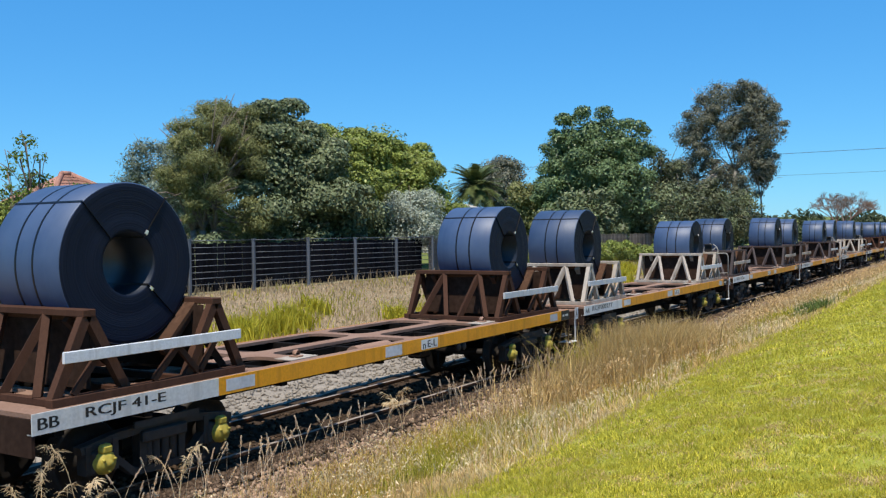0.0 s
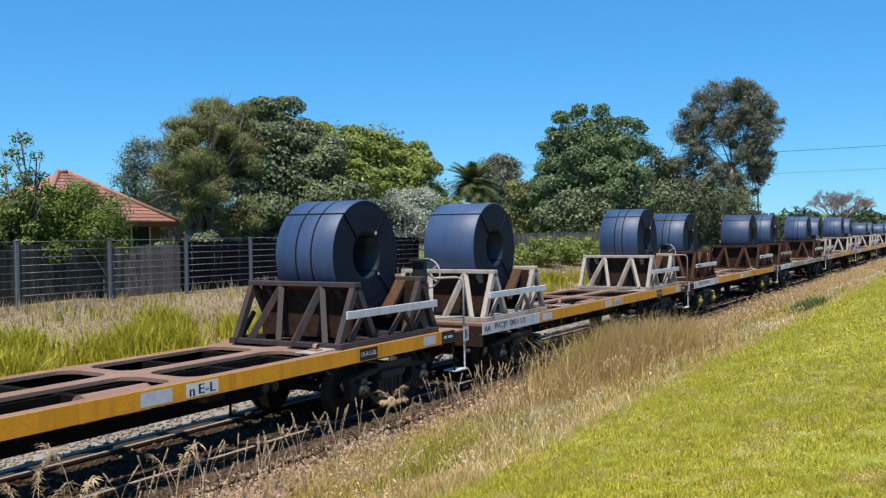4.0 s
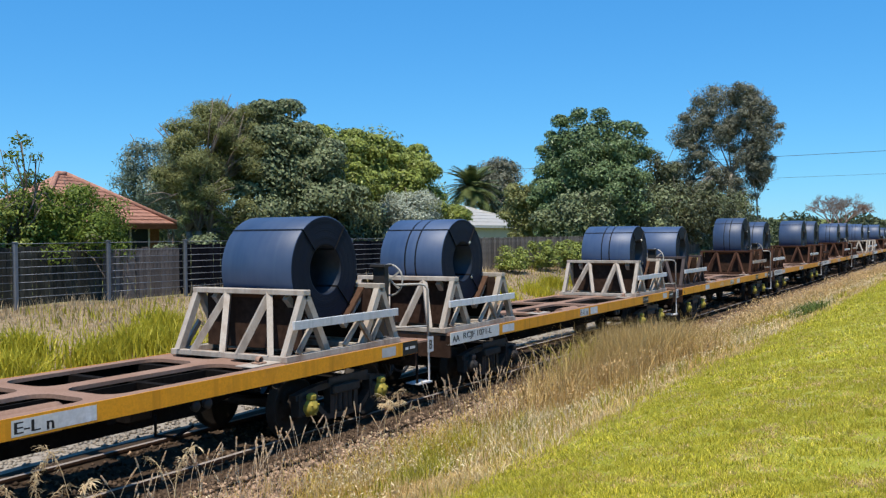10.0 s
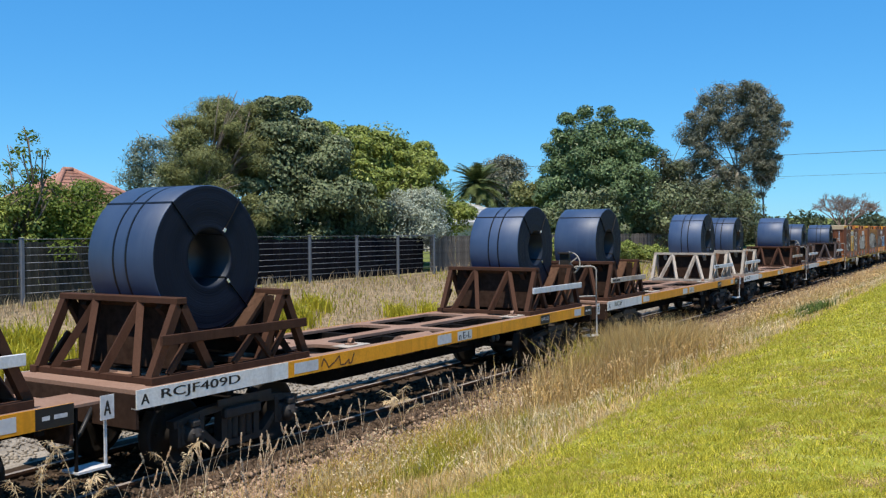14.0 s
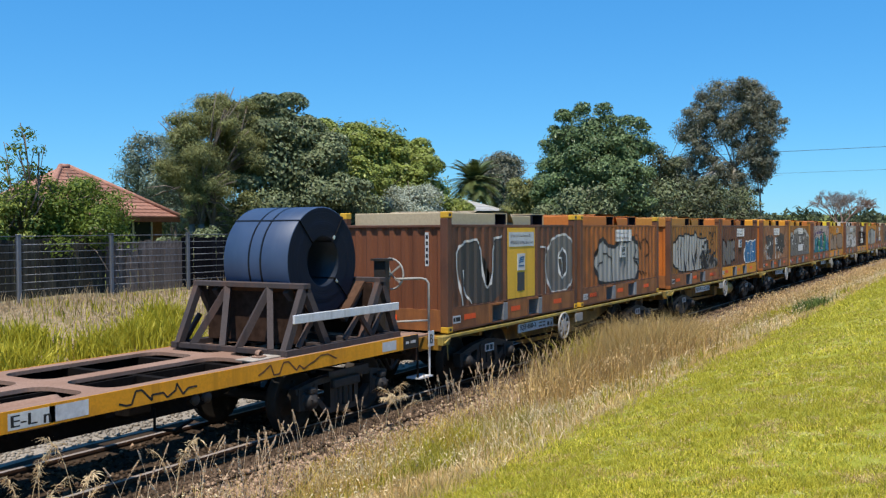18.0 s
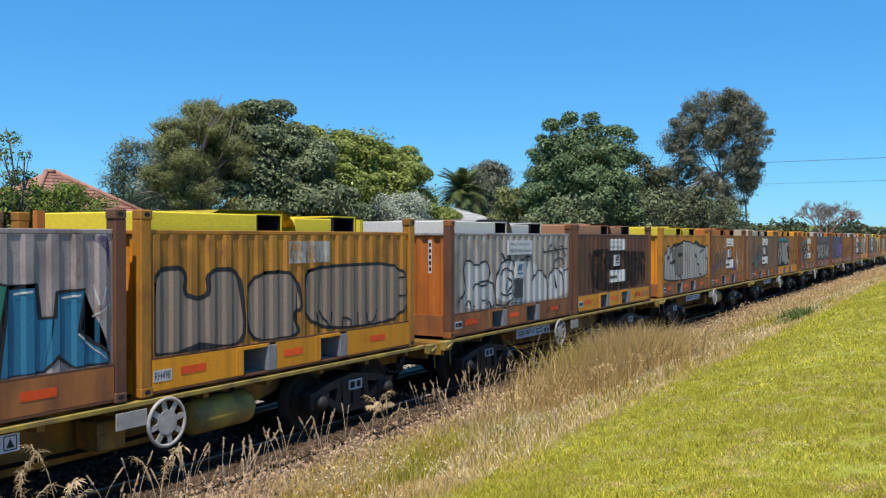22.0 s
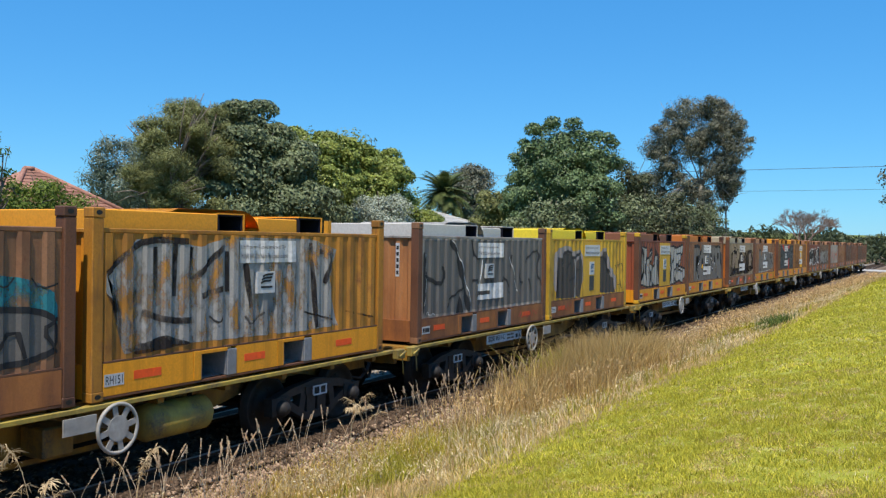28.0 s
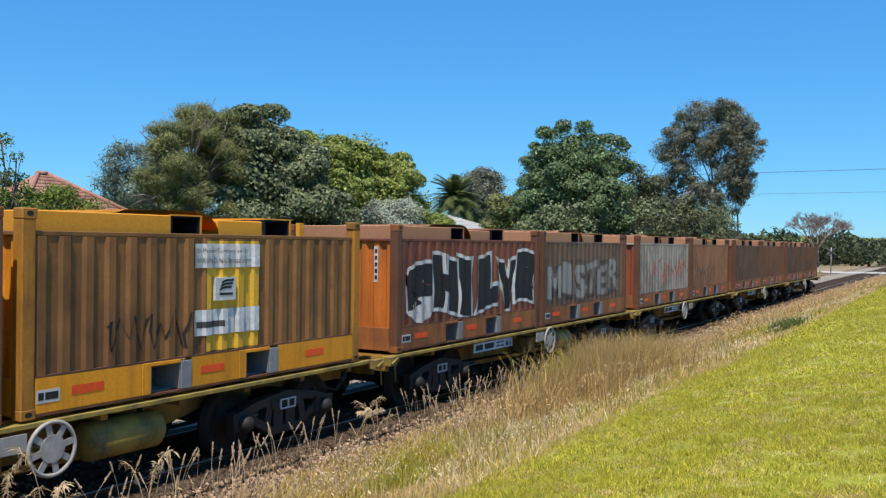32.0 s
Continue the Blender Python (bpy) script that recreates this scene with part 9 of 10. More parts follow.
    draw(c, "ink", 0.035, 4.3, ((3.01, 1.31), (3.48, 1.52), (3.77, 1.34), (3.82, 0.98)), ((3.72, 0.93), (3.98, 1.18), (4.4, 1.11), (4.56, 0.76), (4.51, 0.46)), ((4.62, 0.51), (4.56, 0.88), (4.84, 1.18), (5.31, 1.16), (5.49, 0.83), (5.43, 0.48)), ((5.01, 1.02), (5.07, 0.7)), ((5.49, 1.09), (5.86, 1.17), (5.86, 0.93), (5.86, 0.47)), ((2.14, 1.47), (2.27, 1.6), (2.35, 1.36), (2.56, 1.65), (2.61, 1.43)), ((4.9, 1.18), (5.07, 1.42), (5.43, 1.41), (5.55, 1.15)))
    draw(c, "ink", 0.03, 5, ((0.61, 0.75), (0.67, 0.53), (0.77, 0.71), (0.84, 0.52)), ((0.91, 0.78), (0.91, 0.53), (1.05, 0.54)), ((1.22, 0.73), (1.22, 0.48)), ((1.33, 0.64), (1.44, 0.63)), ((1.48, 0.68), (1.52, 0.47), (1.67, 0.64), (1.71, 0.46)), ((4.24, 1.72), (4.51, 1.5), (4.78, 1.74)), ((5.01, 1.68), (5.19, 1.45), (5.3, 1.77), (5.67, 1.47)), ((4.29, 1.56), (5.73, 1.64)))
    base_tag(c, 4.5, 5.3, "ink", 3)
    base_tag(c, 0.5, 1.3, "red", 9)
    c = box_at(4, 1)
    dress(c, "umber", O, "brown", "tan", note="with faded dark letters")
    base_tag(c, 2.9, 3.7, "teal_blue", 22)
    base_tag(c, 4.5, 5.0, "ink", 23)
    base_tag(c, 5.1, 5.8, "purple", 24)
    blot(c, ((0.79, 1.48), (1.45, 1.58), (2.33, 1.61), (3.08, 1.54), (4.6, 1.51), (5.54, 1.49), (5.54, 0.61), (4.93, 0.47), (1.24, 0.46), (1.17, 1.06)), "haze_ink", None, 0, 1)
    draw(c, "haze_ink", 0.12, 3, ((1.04, 1.4), (1.38, 1.53), (2.26, 1.54), (2.33, 1.35)), ((1.11, 1.06), (1.21, 0.46)), ((1.38, 1.48), (1.95, 1.37), (2.26, 0.99)), ((1.66, 1.33), (1.55, 0.46)), ((4, 1.47), (4.1, 0.71)), ((4.4, 1.34), (4.98, 1.26), (5.26, 0.69)), ((5.37, 1.5), (5.54, 0.8)))
    base_tag(c, 0.5, 1.9, "red", 2)
    labels(c)
    c = box_at(5, 0)
    dress(c, "yellow", B, "yellow", "bright", note="with silver and black letters")
    blot(c, ((0.22, 0.58), (0.26, 0.94), (0.32, 1.27), (0.51, 1.4), (0.54, 1.59), (0.77, 1.63), (0.98, 1.58), (1.01, 1.48), (1.23, 1.65), (1.83, 1.69), (2.23, 1.71), (2.48, 1.82), (2.83, 1.76), (3.48, 1.76), (3.77, 1.64), (4.18, 1.81), (4.62, 1.66), (5.31, 1.55), (5.8, 1.64), (5.86, 1.41), (5.86, 1.14), (5.86, 0.93), (5.86, 0.46), (1.09, 0.47)), "bright_silver", "ink", 0.05, 1)
    draw(c, "ink", 0.045, 4, ((0.61, 1.06), (0.71, 1.25), (0.84, 1.31), (0.74, 1.17)), ((0.91, 1.04), (1.05, 0.84), (1.02, 0.5)), ((0.94, 1.09), (1.01, 1.38), (1.23, 1.57)), ((1.23, 1.6), (1.19, 1.23)), ((1.52, 1.62), (1.6, 1.06), (1.52, 0.6)), ((1.83, 0.99), (1.91, 0.57), (2.23, 0.7), (2.31, 0.53)), ((2.7, 1.43), (2.83, 0.77)), ((3.98, 1.58), (4.19, 1.15), (4.62, 0.83)), ((4.51, 0.96), (4.51, 0.65), (5.02, 0.52)), ((4.73, 1.38), (5.31, 1.49), (5.2, 0.66)), ((5.49, 1.29), (5.81, 1.02), (5.68, 0.63)), ((5.86, 1.28), (5.86, 0.74)))
    blot(c, ((1.83, 1.38), (2.4, 1.39), (2.35, 1.25), (1.87, 1.25)), "ink", None, 0, 4)
    blot(c, ((0.94, 1.09), (1.52, 1.2), (1.52, 1.06), (1.08, 1.02)), "ink", None, 0, 4.4)
    blot(c, ((1.23, 1.57), (2.23, 1.66), (2.56, 1.6), (2.61, 0.62), (1.52, 0.6)), "dull_silver", None, 0, 3.2)
    draw(c, "ink", 0.08, 5, ((1.23, 1.62), (1.83, 1.66), (2.23, 1.71), (2.56, 1.76)), ((3.98, 1.75), (4.51, 1.63), (5.43, 1.55)))
    c = box_at(5, 1)
    dress(c, "ochre", B, "brown", "orange", note="with a faded grey piece")
    blot(c, ((0.75, 0.62), (0.78, 1.36), (1.07, 1.42), (1.47, 1.36), (1.51, 0.69)), "haze", None, 0, 1)
    blot(c, ((1.65, 0.63), (1.72, 1.37), (2.36, 1.56), (2.44, 0.72)), "haze", None, 0, 1.4)
    blot(c, ((0.21, 0.49), (0.27, 1.11), (0.68, 1.13), (0.87, 0.51)), "haze_purple", None, 0, 1.8)
    blot(c, ((2.44, 0.72), (3.46, 1.29), (4.22, 0.64), (4.23, 0.53)), "haze_purple", None, 0, 1.2)
    draw(c, "haze_white", 0.04, 4, ((0.8, 1.31), (1.07, 1.4), (1.44, 1.33)), ((1.72, 1.32), (2.05, 1.49), (2.4, 1.55)), ((4.37, 1.81), (4.48, 0.57)), ((4.89, 1.75), (4.79, 0.66)), ((4.63, 0.97), (5.4, 0.81)))
    base_tag(c, 4.5, 5.6, "red", 7)
    labels(c)
    c = box_at(6, 0)
    dress(c, "grey", B, "grey", "sand", note="with pale overspray and labels")
    blot(c, ((1, 0.58), (1.11, 1.46), (2.11, 1.62), (3.94, 1.49), (3.77, 0.57)), "haze", None, 0, 1)
    blot(c, ((0.94, 0.98), (1.23, 1.1), (1.29, 0.64), (1, 0.67)), "haze_teal", None, 0, 1.6)
    blot(c, ((1.78, 0.93), (1.84, 1.39), (2.18, 1.04), (2.11, 0.81)), "haze_teal", None, 0, 1.7)
    draw(c, "haze_ink", 0.06, 4, ((0.2, 0.63), (0.25, 0.82), (0.3, 0.57), (0.61, 0.79), (0.67, 0.53)), ((0.2, 0.75), (0.67, 0.74)))
    base_tag(c, 4.6, 5.75, "ink", 5)
    labels(c)
    c = box_at(6, 1)
    dress(c, "olive", O, "orange", "yellow", note="with silver letters on black")
    marked(c, "RH175")
    blot(c, ((0.2, 1.34), (0.2, 1.77), (0.69, 1.89), (3.21, 1.92), (3.51, 1.56), (3.21, 1.51)), "haze_teal", None, 0, 1)
    blot(c, ((0.2, 1.19), (0.22, 1.34), (0.4, 1.57), (0.74, 1.73), (1.48, 1.74), (2.13, 1.7), (2.72, 1.71), (3.21, 1.56), (3.15, 1.16), (3.52, 0.58), (3.08, 0.46), (1.27, 0.46), (0.2, 0.46)), "ink", None, 0, 2, False)
    blot(c, ((0.2, 0.56), (0.26, 1.29), (0.54, 1.34), (0.45, 0.68), (0.27, 0.52)), "silver", None, 0, 4, False)
    blot(c, ((0.62, 0.58), (0.84, 1.14), (0.54, 1.51), (0.81, 1.66), (0.97, 1.64), (0.99, 1.39), (1.13, 1.28), (0.92, 1.1), (1.07, 1.13), (1.13, 0.96), (0.89, 0.78), (0.84, 0.54)), "silver", None, 0, 4, False)
    blot(c, ((1.13, 1.3), (1.2, 1.68), (1.45, 1.7), (1.6, 1.15), (1.62, 1.61), (1.8, 1.68), (1.86, 0.81), (1.95, 0.72), (1.78, 0.55), (1.48, 1.06), (1.46, 0.67), (1.32, 0.6), (1.4, 0.98)), "silver", None, 0, 4, False)
    blot(c, ((2.05, 0.48), (1.98, 0.94), (1.86, 1.47), (2.1, 1.58), (2.32, 1.67), (2.39, 0.91), (2.56, 0.57), (2.27, 0.5), (2.3, 0.87), (2.13, 0.84), (2.17, 0.6)), "silver", None, 0, 4, False)
    blot(c, ((2.59, 0.52), (2.48, 1.53), (2.72, 1.67), (3.11, 1.54), (2.72, 1.4), (2.76, 1.18), (3.22, 1.06), (2.93, 0.98), (3.49, 0.59), (3.08, 0.52), (2.87, 0.69), (2.73, 0.5)), "silver", None, 0, 4, False)
    draw(c, "white_spray", 0.02, 6, ((1.2, 1.66), (1.45, 1.69)), ((1.8, 1.65), (1.86, 0.86)), ((2.51, 1.5), (2.72, 1.64), (3.07, 1.54)), ((1.86, 1.46), (2.1, 1.57)))
    draw(c, "ink", 0.035, 4, ((3.4, 1.05), (3.52, 0.99), (3.44, 0.84)), ((3.6, 1.07), (3.64, 0.75)), ((3.75, 0.98), (3.79, 0.77), (3.91, 0.92)), ((3.33, 1.48), (3.83, 1.24), (4.24, 1.01)))
    draw(c, "haze_ink", 0.05, 4, ((4.63, 1.32), (4.72, 1.06), (5.13, 1.19), (5.52, 1.23)), ((4.63, 0.82), (4.68, 0.54), (4.86, 0.75), (4.95, 0.52), (5.23, 0.78), (5.28, 0.55)), ((5.52, 0.76), (5.73, 0.51)))
    c = box_at(7, 0)
    dress(c, "olive", B, "orange", "yellow")
    blot(c, ((0.35, 0.46), (0.37, 1.53), (0.82, 1.64), (1.75, 1.76), (2.48, 1.59), (2.5, 0.46)), "haze_teal", None, 0, 1)
    blot(c, ((0.51, 0.5), (0.63, 1.43), (1.46, 1.56), (2.48, 1.54), (2.5, 0.46)), "haze", None, 0, 1.6)
    draw(c, "ink", 0.05, 4, ((0.2, 1.53), (0.2, 1.72), (0.43, 1.9), (0.75, 1.85), (0.96, 1.66)), ((0.21, 1.81), (0.37, 1.62), (0.25, 1.35)), ((0.47, 1.11), (0.63, 1.43), (0.96, 1.57), (0.9, 1.23)), ((1.68, 1.55), (2.07, 1.68), (2.4, 1.49), (2.07, 1.18), (1.76, 1.3)), ((3.87, 1.28), (4.77, 1.35), (4.72, 0.83), (4.28, 1.09)), ((3.76, 1.64), (5.05, 1.69), (5.29, 1.11)), ((2.57, 0.94), (2.74, 1.48), (3.1, 1.14)))
    draw(c, "white_spray", 0.035, 5, ((1.18, 0.87), (1.36, 0.66), (1.25, 0.47)), ((1.77, 0.46), (1.69, 0.99), (1.96, 1.19), (2.16, 0.81), (2.08, 0.5)))
    labels(c)
    c = box_at(7, 1)
    dress(c, "slate", B, "brown", "pale", note="with white block letters")
    piece(c, "DKEJUR", 0.5, 5.6, 0.6, 1.5, "silver", "ink", 0.06)
    c = box_at(8, 0)
    dress(c, "blue", B, "orange", "orange")
    bubbles(c, 4, 2.6, 5.7, 0.55, 1.6, "purple", "ink", 131)
    c = box_at(8, 1)
    dress(c, "olive", B, "brown", "tan")
    scrawl(c, 0.6, 5.4, 0.6, 1.6, "ink", 141, 0.06, 8)
    c = box_at(9, 0)
    dress(c, "tan", B, "brown", "pale")
    blot(c, ((2.86, 1.32), (4.4, 1.55), (5.86, 1.4), (5.86, 0.61), (2.86, 0.88)), "haze_teal", None, 0, 1)
    blot(c, ((0.47, 1.24), (0.68, 1.3), (0.78, 1.22), (0.77, 0.68), (0.94, 0.71), (0.97, 0.5), (0.59, 0.5), (0.5, 0.63), (0.54, 0.95)), "dusk", "haze_white", 0.06, 2)
    blot(c, ((0.84, 1.32), (1.39, 1.27), (1.39, 0.54), (1.13, 0.48), (0.9, 0.55), (0.99, 0.96)), "dusk", "haze_white", 0.06, 2)
    blot(c, ((1.42, 1.26), (1.62, 1.27), (1.66, 0.69), (1.86, 0.72), (1.91, 1.26), (2.16, 1.23), (2.11, 0.47), (1.49, 0.49)), "dusk", "haze_white", 0.06, 2)
    blot(c, ((1.83, 1.08), (2.04, 1.26), (2.1, 1.12), (2.55, 1.12), (2.55, 0.93), (2.26, 0.92), (2.53, 0.52), (2.08, 0.49), (2.17, 0.88)), "dusk", "haze_white", 0.06, 2)
    blot(c, ((1.11, 1.08), (1.19, 1.07), (1.18, 0.69), (1.09, 0.65)), "drab", None, 0, 5)
    blot(c, ((2.86, 1.08), (3.36, 1.21), (3.51, 1.25), (4.32, 1.22), (4.76, 1.15), (5.83, 1.08), (5.86, 0.56), (4.34, 0.52), (3.38, 0.49), (2.86, 0.83)), "dull_silver", "ink", 0.07, 2)
    draw(c, "ink", 0.05, 5, ((3.3, 0.8), (3.52, 1.05), (3.36, 1.21)), ((3.75, 1.19), (3.72, 0.57), (3.99, 0.97), (4.04, 0.57)), ((4.32, 1.19), (4.72, 0.99), (4.42, 0.89), (4.82, 0.53)), ((4.95, 1.12), (5, 0.58), (5.33, 0.96), (5.43, 0.6)), ((5.86, 0.99), (5.63, 0.88), (5.86, 0.62)))
    draw(c, "ink", 0.02, 4, ((5.03, 1.42), (5.22, 1.33), (5.32, 1.45)), ((5.52, 1.44), (5.62, 1.32), (5.86, 1.37)))
    labels(c)
    c = box_at(9, 1)
    dress(c, "yellow", O, "yellow", "yellow", note="with dark and silver letters")
    marked(c, "RH151")
    blot(c, ((0.21, 1.46), (0.68, 1.86), (1.11, 1.87), (1.73, 1.77), (2.23, 1.9), (4.06, 1.89), (4.74, 1.73), (4.52, 1.27), (4.77, 0.53), (3.77, 0.51), (1.13, 0.55), (0.49, 0.51), (0.63, 0.79), (0.2, 1.25)), "worn_silver", None, 0, 1, False)
    draw(c, "haze_ink", 0.08, 4, ((0.2, 1.46), (0.68, 1.81), (0.96, 1.86), (1.49, 1.84)), ((0.96, 1.77), (0.97, 1.22)), ((1.3, 1.82), (1.27, 1.15)), ((1.57, 1.77), (1.5, 1.25), (2.14, 1.77)), ((0.76, 0.98), (1.2, 0.85), (1.59, 0.83)), ((2.23, 1.71), (2.24, 1.17)), ((4.06, 1.83), (4.2, 0.54)), ((4.28, 1.7), (4.62, 1.67), (4.41, 1.21)), ((2.59, 1.54), (2.69, 0.93)), ((1.74, 1.13), (2.15, 1.22)))
    blot(c, ((0.2, 1.23), (0.42, 1.09), (0.69, 1.28), (0.62, 1.04), (0.35, 1)), "haze_ink", None, 0, 4, False)
    blot(c, ((0.49, 0.56), (1.13, 0.68), (1.59, 0.54), (0.7, 0.48)), "haze_ink", None, 0, 4, False)
    draw(c, "haze_ink", 0.03, 5, ((1.91, 0.86), (2.08, 0.74), (2.16, 0.9)), ((2.6, 0.82), (2.69, 0.67), (2.97, 0.85)), ((3.87, 0.8), (4.65, 0.63)), ((5, 0.74), (5.76, 0.6)))
    labels(c, False)
    c = box_at(10, 0)
    dress(c, "pale", B, "tan", "pale", note="with dark angular letters")
    blot(c, ((0.28, 0.5), (0.24, 1.9), (5.86, 1.92), (5.86, 0.51)), "dull_silver", None, 0, 1, False)
    draw(c, "ink", 0.13, 3, ((1.26, 1.92), (1.6, 1.63), (1.82, 1.03), (2.09, 0.49)))
    draw(c, "ink", 0.08, 3.4, ((0.2, 1.3), (0.36, 1.2), (0.83, 1.06), (1.05, 1.12), (1.05, 1.35), (0.95, 1.38)))
    blot(c, ((0.2, 1.64), (0.24, 1.69), (0.3, 1.29), (0.42, 1.2), (0.23, 0.55), (0.2, 0.52)), "ink", None, 0, 3, False)
    draw(c, "ink", 0.045, 4, ((2.21, 1.92), (2.33, 1.52), (2.64, 1.54), (2.72, 1.92)), ((2.26, 1.09), (2.49, 1.1), (2.42, 0.75)), ((3.15, 1.07), (2.98, 0.81)), ((3.59, 1), (3.77, 1.16), (4.06, 0.75)), ((4.13, 1.6), (4.09, 1.32)), ((4.57, 1.89), (4.64, 1.42), (4.49, 1.01), (4.75, 0.97)), ((4.84, 1.42), (5.22, 1.65), (5.72, 1.71), (5.56, 1.18), (5.86, 0.81)), ((5.07, 1.05), (5.24, 0.58)), ((1.15, 0.6), (1.28, 0.78), (1.69, 0.9), (1.82, 0.98)))
    blot(c, ((1.55, 0.47), (1.69, 0.8), (1.81, 0.47)), "ink", None, 0, 4.4, False)
    draw(c, "white_spray", 0.02, 5, ((0.35, 1.64), (0.27, 1.29), (0.42, 1.11), (0.25, 0.68)), ((1.36, 1.92), (1.71, 1.53), (1.97, 1.03), (2.2, 0.51)), ((2.64, 1.51), (2.61, 1.1), (2.5, 0.74)), ((4.04, 1.55), (4.45, 0.78)), ((0.4, 0.51), (0.43, 0.58), (0.48, 0.48), (0.6, 0.54), (0.72, 0.48)))
    base_tag(c, 4.5, 5.6, "red", 12)
    labels(c)
    c = box_at(10, 1)
    dress(c, "bright", B, "bright", "bright", "panel_yellow", "with a yellow panel and dark letters")
    marked(c, "RH61")
    blot(c, ((0.39, 0.48), (0.4, 1.57), (0.56, 1.72), (1.26, 1.83), (1.57, 1.74), (1.77, 1.62), (2.37, 1.79), (2.36, 0.46)), "lilac_spray", None, 0, 1)
    blot(c, ((0.49, 0.51), (0.65, 1.05), (0.56, 1.53), (0.86, 1.5), (1.21, 1.65), (1.7, 1.53), (1.78, 0.94), (1.72, 0.47), (1.16, 0.48)), "dusk", None, 0, 2, False)
    blot(c, ((1.85, 0.48), (1.9, 1.4), (2.34, 1.64), (2.32, 0.46)), "dusk", None, 0, 2)
    draw(c, "ink", 0.07, 4, ((0.98, 1.5), (1.03, 1.61), (1.27, 1.69), (1.54, 1.6), (1.64, 1.46), (2.23, 1.64)), ((0.54, 1.19), (0.65, 1.01), (0.57, 0.54)))
    draw(c, "ink", 0.035, 4.4, ((1.16, 1.11), (1.45, 1.39)), ((0.86, 1.48), (0.93, 0.55)), ((1.4, 0.92), (1.77, 0.98)), ((1.84, 1.17), (2.24, 1.2)))
    draw(c, "white_spray", 0.03, 5, ((0.94, 1.45), (0.92, 1.26)), ((1.78, 1.41), (1.75, 0.46)))
    blot(c, ((3.73, 0.49), (3.71, 1.68), (4.3, 1.79), (4.59, 1.27), (5.14, 0.96), (5.15, 0.46)), "lilac_spray", None, 0, 1)
    blot(c, ((3.77, 0.51), (3.75, 1.43), (4.04, 1.65), (4.26, 1.65), (4.18, 1.29), (4.5, 0.99), (4.99, 0.85), (5.08, 0.46)), "dusk", None, 0, 2, False)
    draw(c, "ink", 0.05, 4, ((3.78, 1.49), (4.13, 1.51), (4.18, 1.29), (4.6, 1.04)), ((4.6, 1.04), (4.61, 0.47)))
    draw(c, "ink", 0.02, 4, ((5.06, 1.26), (5.14, 1.11), (5.29, 1.34)), ((5.34, 1.25), (5.6, 1.33), (5.5, 1.12)), ((5.66, 1.3), (5.77, 1.05)), ((5.3, 0.95), (5.35, 0.59), (5.61, 0.88), (5.67, 0.57)))
    base_tag(c, 0.6, 1.5, "red", 13)
    centre_panel(c)
    c = box_at(11, 0)
    dress(c, "red", O, "red", "brown", "panel_yellow", "with a silver wild piece")
    blot(c, ((0.38, 0.59), (0.64, 1.2), (0.41, 1.79), (0.97, 1.75), (1.02, 1.67), (0.83, 1.35), (1.12, 1.42), (1.48, 1.75), (1.65, 1.58), (1.33, 1.24), (1.68, 1.14), (1.87, 1.26), (1.76, 1.44), (2.28, 1.57), (2.36, 0.51), (1.03, 0.47)), "bright_silver", "ink", 0.08, 1, False)
    blot(c, ((3.79, 0.47), (3.9, 1.02), (3.77, 1.79), (4.24, 1.82), (4.57, 1.74), (5.55, 1.88), (5.28, 1.35), (4.66, 1.15), (5.86, 0.98), (5.86, 0.74), (5.48, 0.46), (5.02, 0.58), (4.34, 0.47)), "bright_silver", "ink", 0.08, 1, False)
    draw(c, "ink", 0.05, 5, ((0.43, 1.77), (0.78, 1.19), (0.51, 0.89)), ((1.02, 1.67), (0.74, 1.07), (0.98, 0.6)), ((1.51, 1.73), (1.23, 1.21), (1.44, 0.9), (1.34, 0.52)), ((1.68, 1.14), (1.55, 0.8), (1.71, 0.53)), ((1.92, 1.79), (2.04, 1.57), (1.87, 1.4)), ((2.05, 1.35), (2.12, 0.49)), ((4.24, 1.74), (4.17, 1.27), (3.86, 0.98)), ((4.65, 1.71), (4.57, 1.53), (5.28, 1.57)), ((4.66, 1.15), (4.33, 0.9), (4.5, 0.51)), ((5.01, 0.97), (5.47, 0.89)))
    draw(c, "drab", 0.1, 4.5, ((1.08, 1.17), (1.38, 1.37), (1.48, 1.58)), ((1.13, 0.92), (1.28, 1.08)))
    centre_panel(c)
    c = box_at(11, 1)
    dress(c, "tan", O, "brown", "orange", note="with silver and black letters")
    marked(c, "RH176")
    blot(c, ((0.97, 0.48), (0.96, 1.83), (1.71, 1.86), (2.02, 1.63), (2.23, 1.88), (3.57, 1.85), (4.43, 1.8), (5.49, 1.86), (5.86, 1.3), (5.86, 0.46)), "dull_silver", None, 0, 1, False)
    blot(c, ((1.4, 1.45), (1.87, 1.46), (2.05, 1.71), (2.18, 1.84), (1.9, 1.23), (1.57, 0.92), (1.26, 0.99), (1.67, 1.18)), "ink", None, 0, 4, False)
    blot(c, ((2.06, 0.92), (2.32, 1.36), (2.58, 0.91)), "ink", None, 0, 4, False)
    blot(c, ((2.23, 0.95), (2.33, 1.12), (2.38, 0.94)), "panel_yellow", None, 0, 5, False)
    draw(c, "ink", 0.12, 4, ((3.64, 1.85), (3.92, 1.16), (4.15, 0.82)), ((4.28, 1.85), (4.44, 1.24), (4.74, 0.76), (4.53, 0.46)), ((0.96, 1.8), (1.71, 1.84), (1.94, 1.63)))
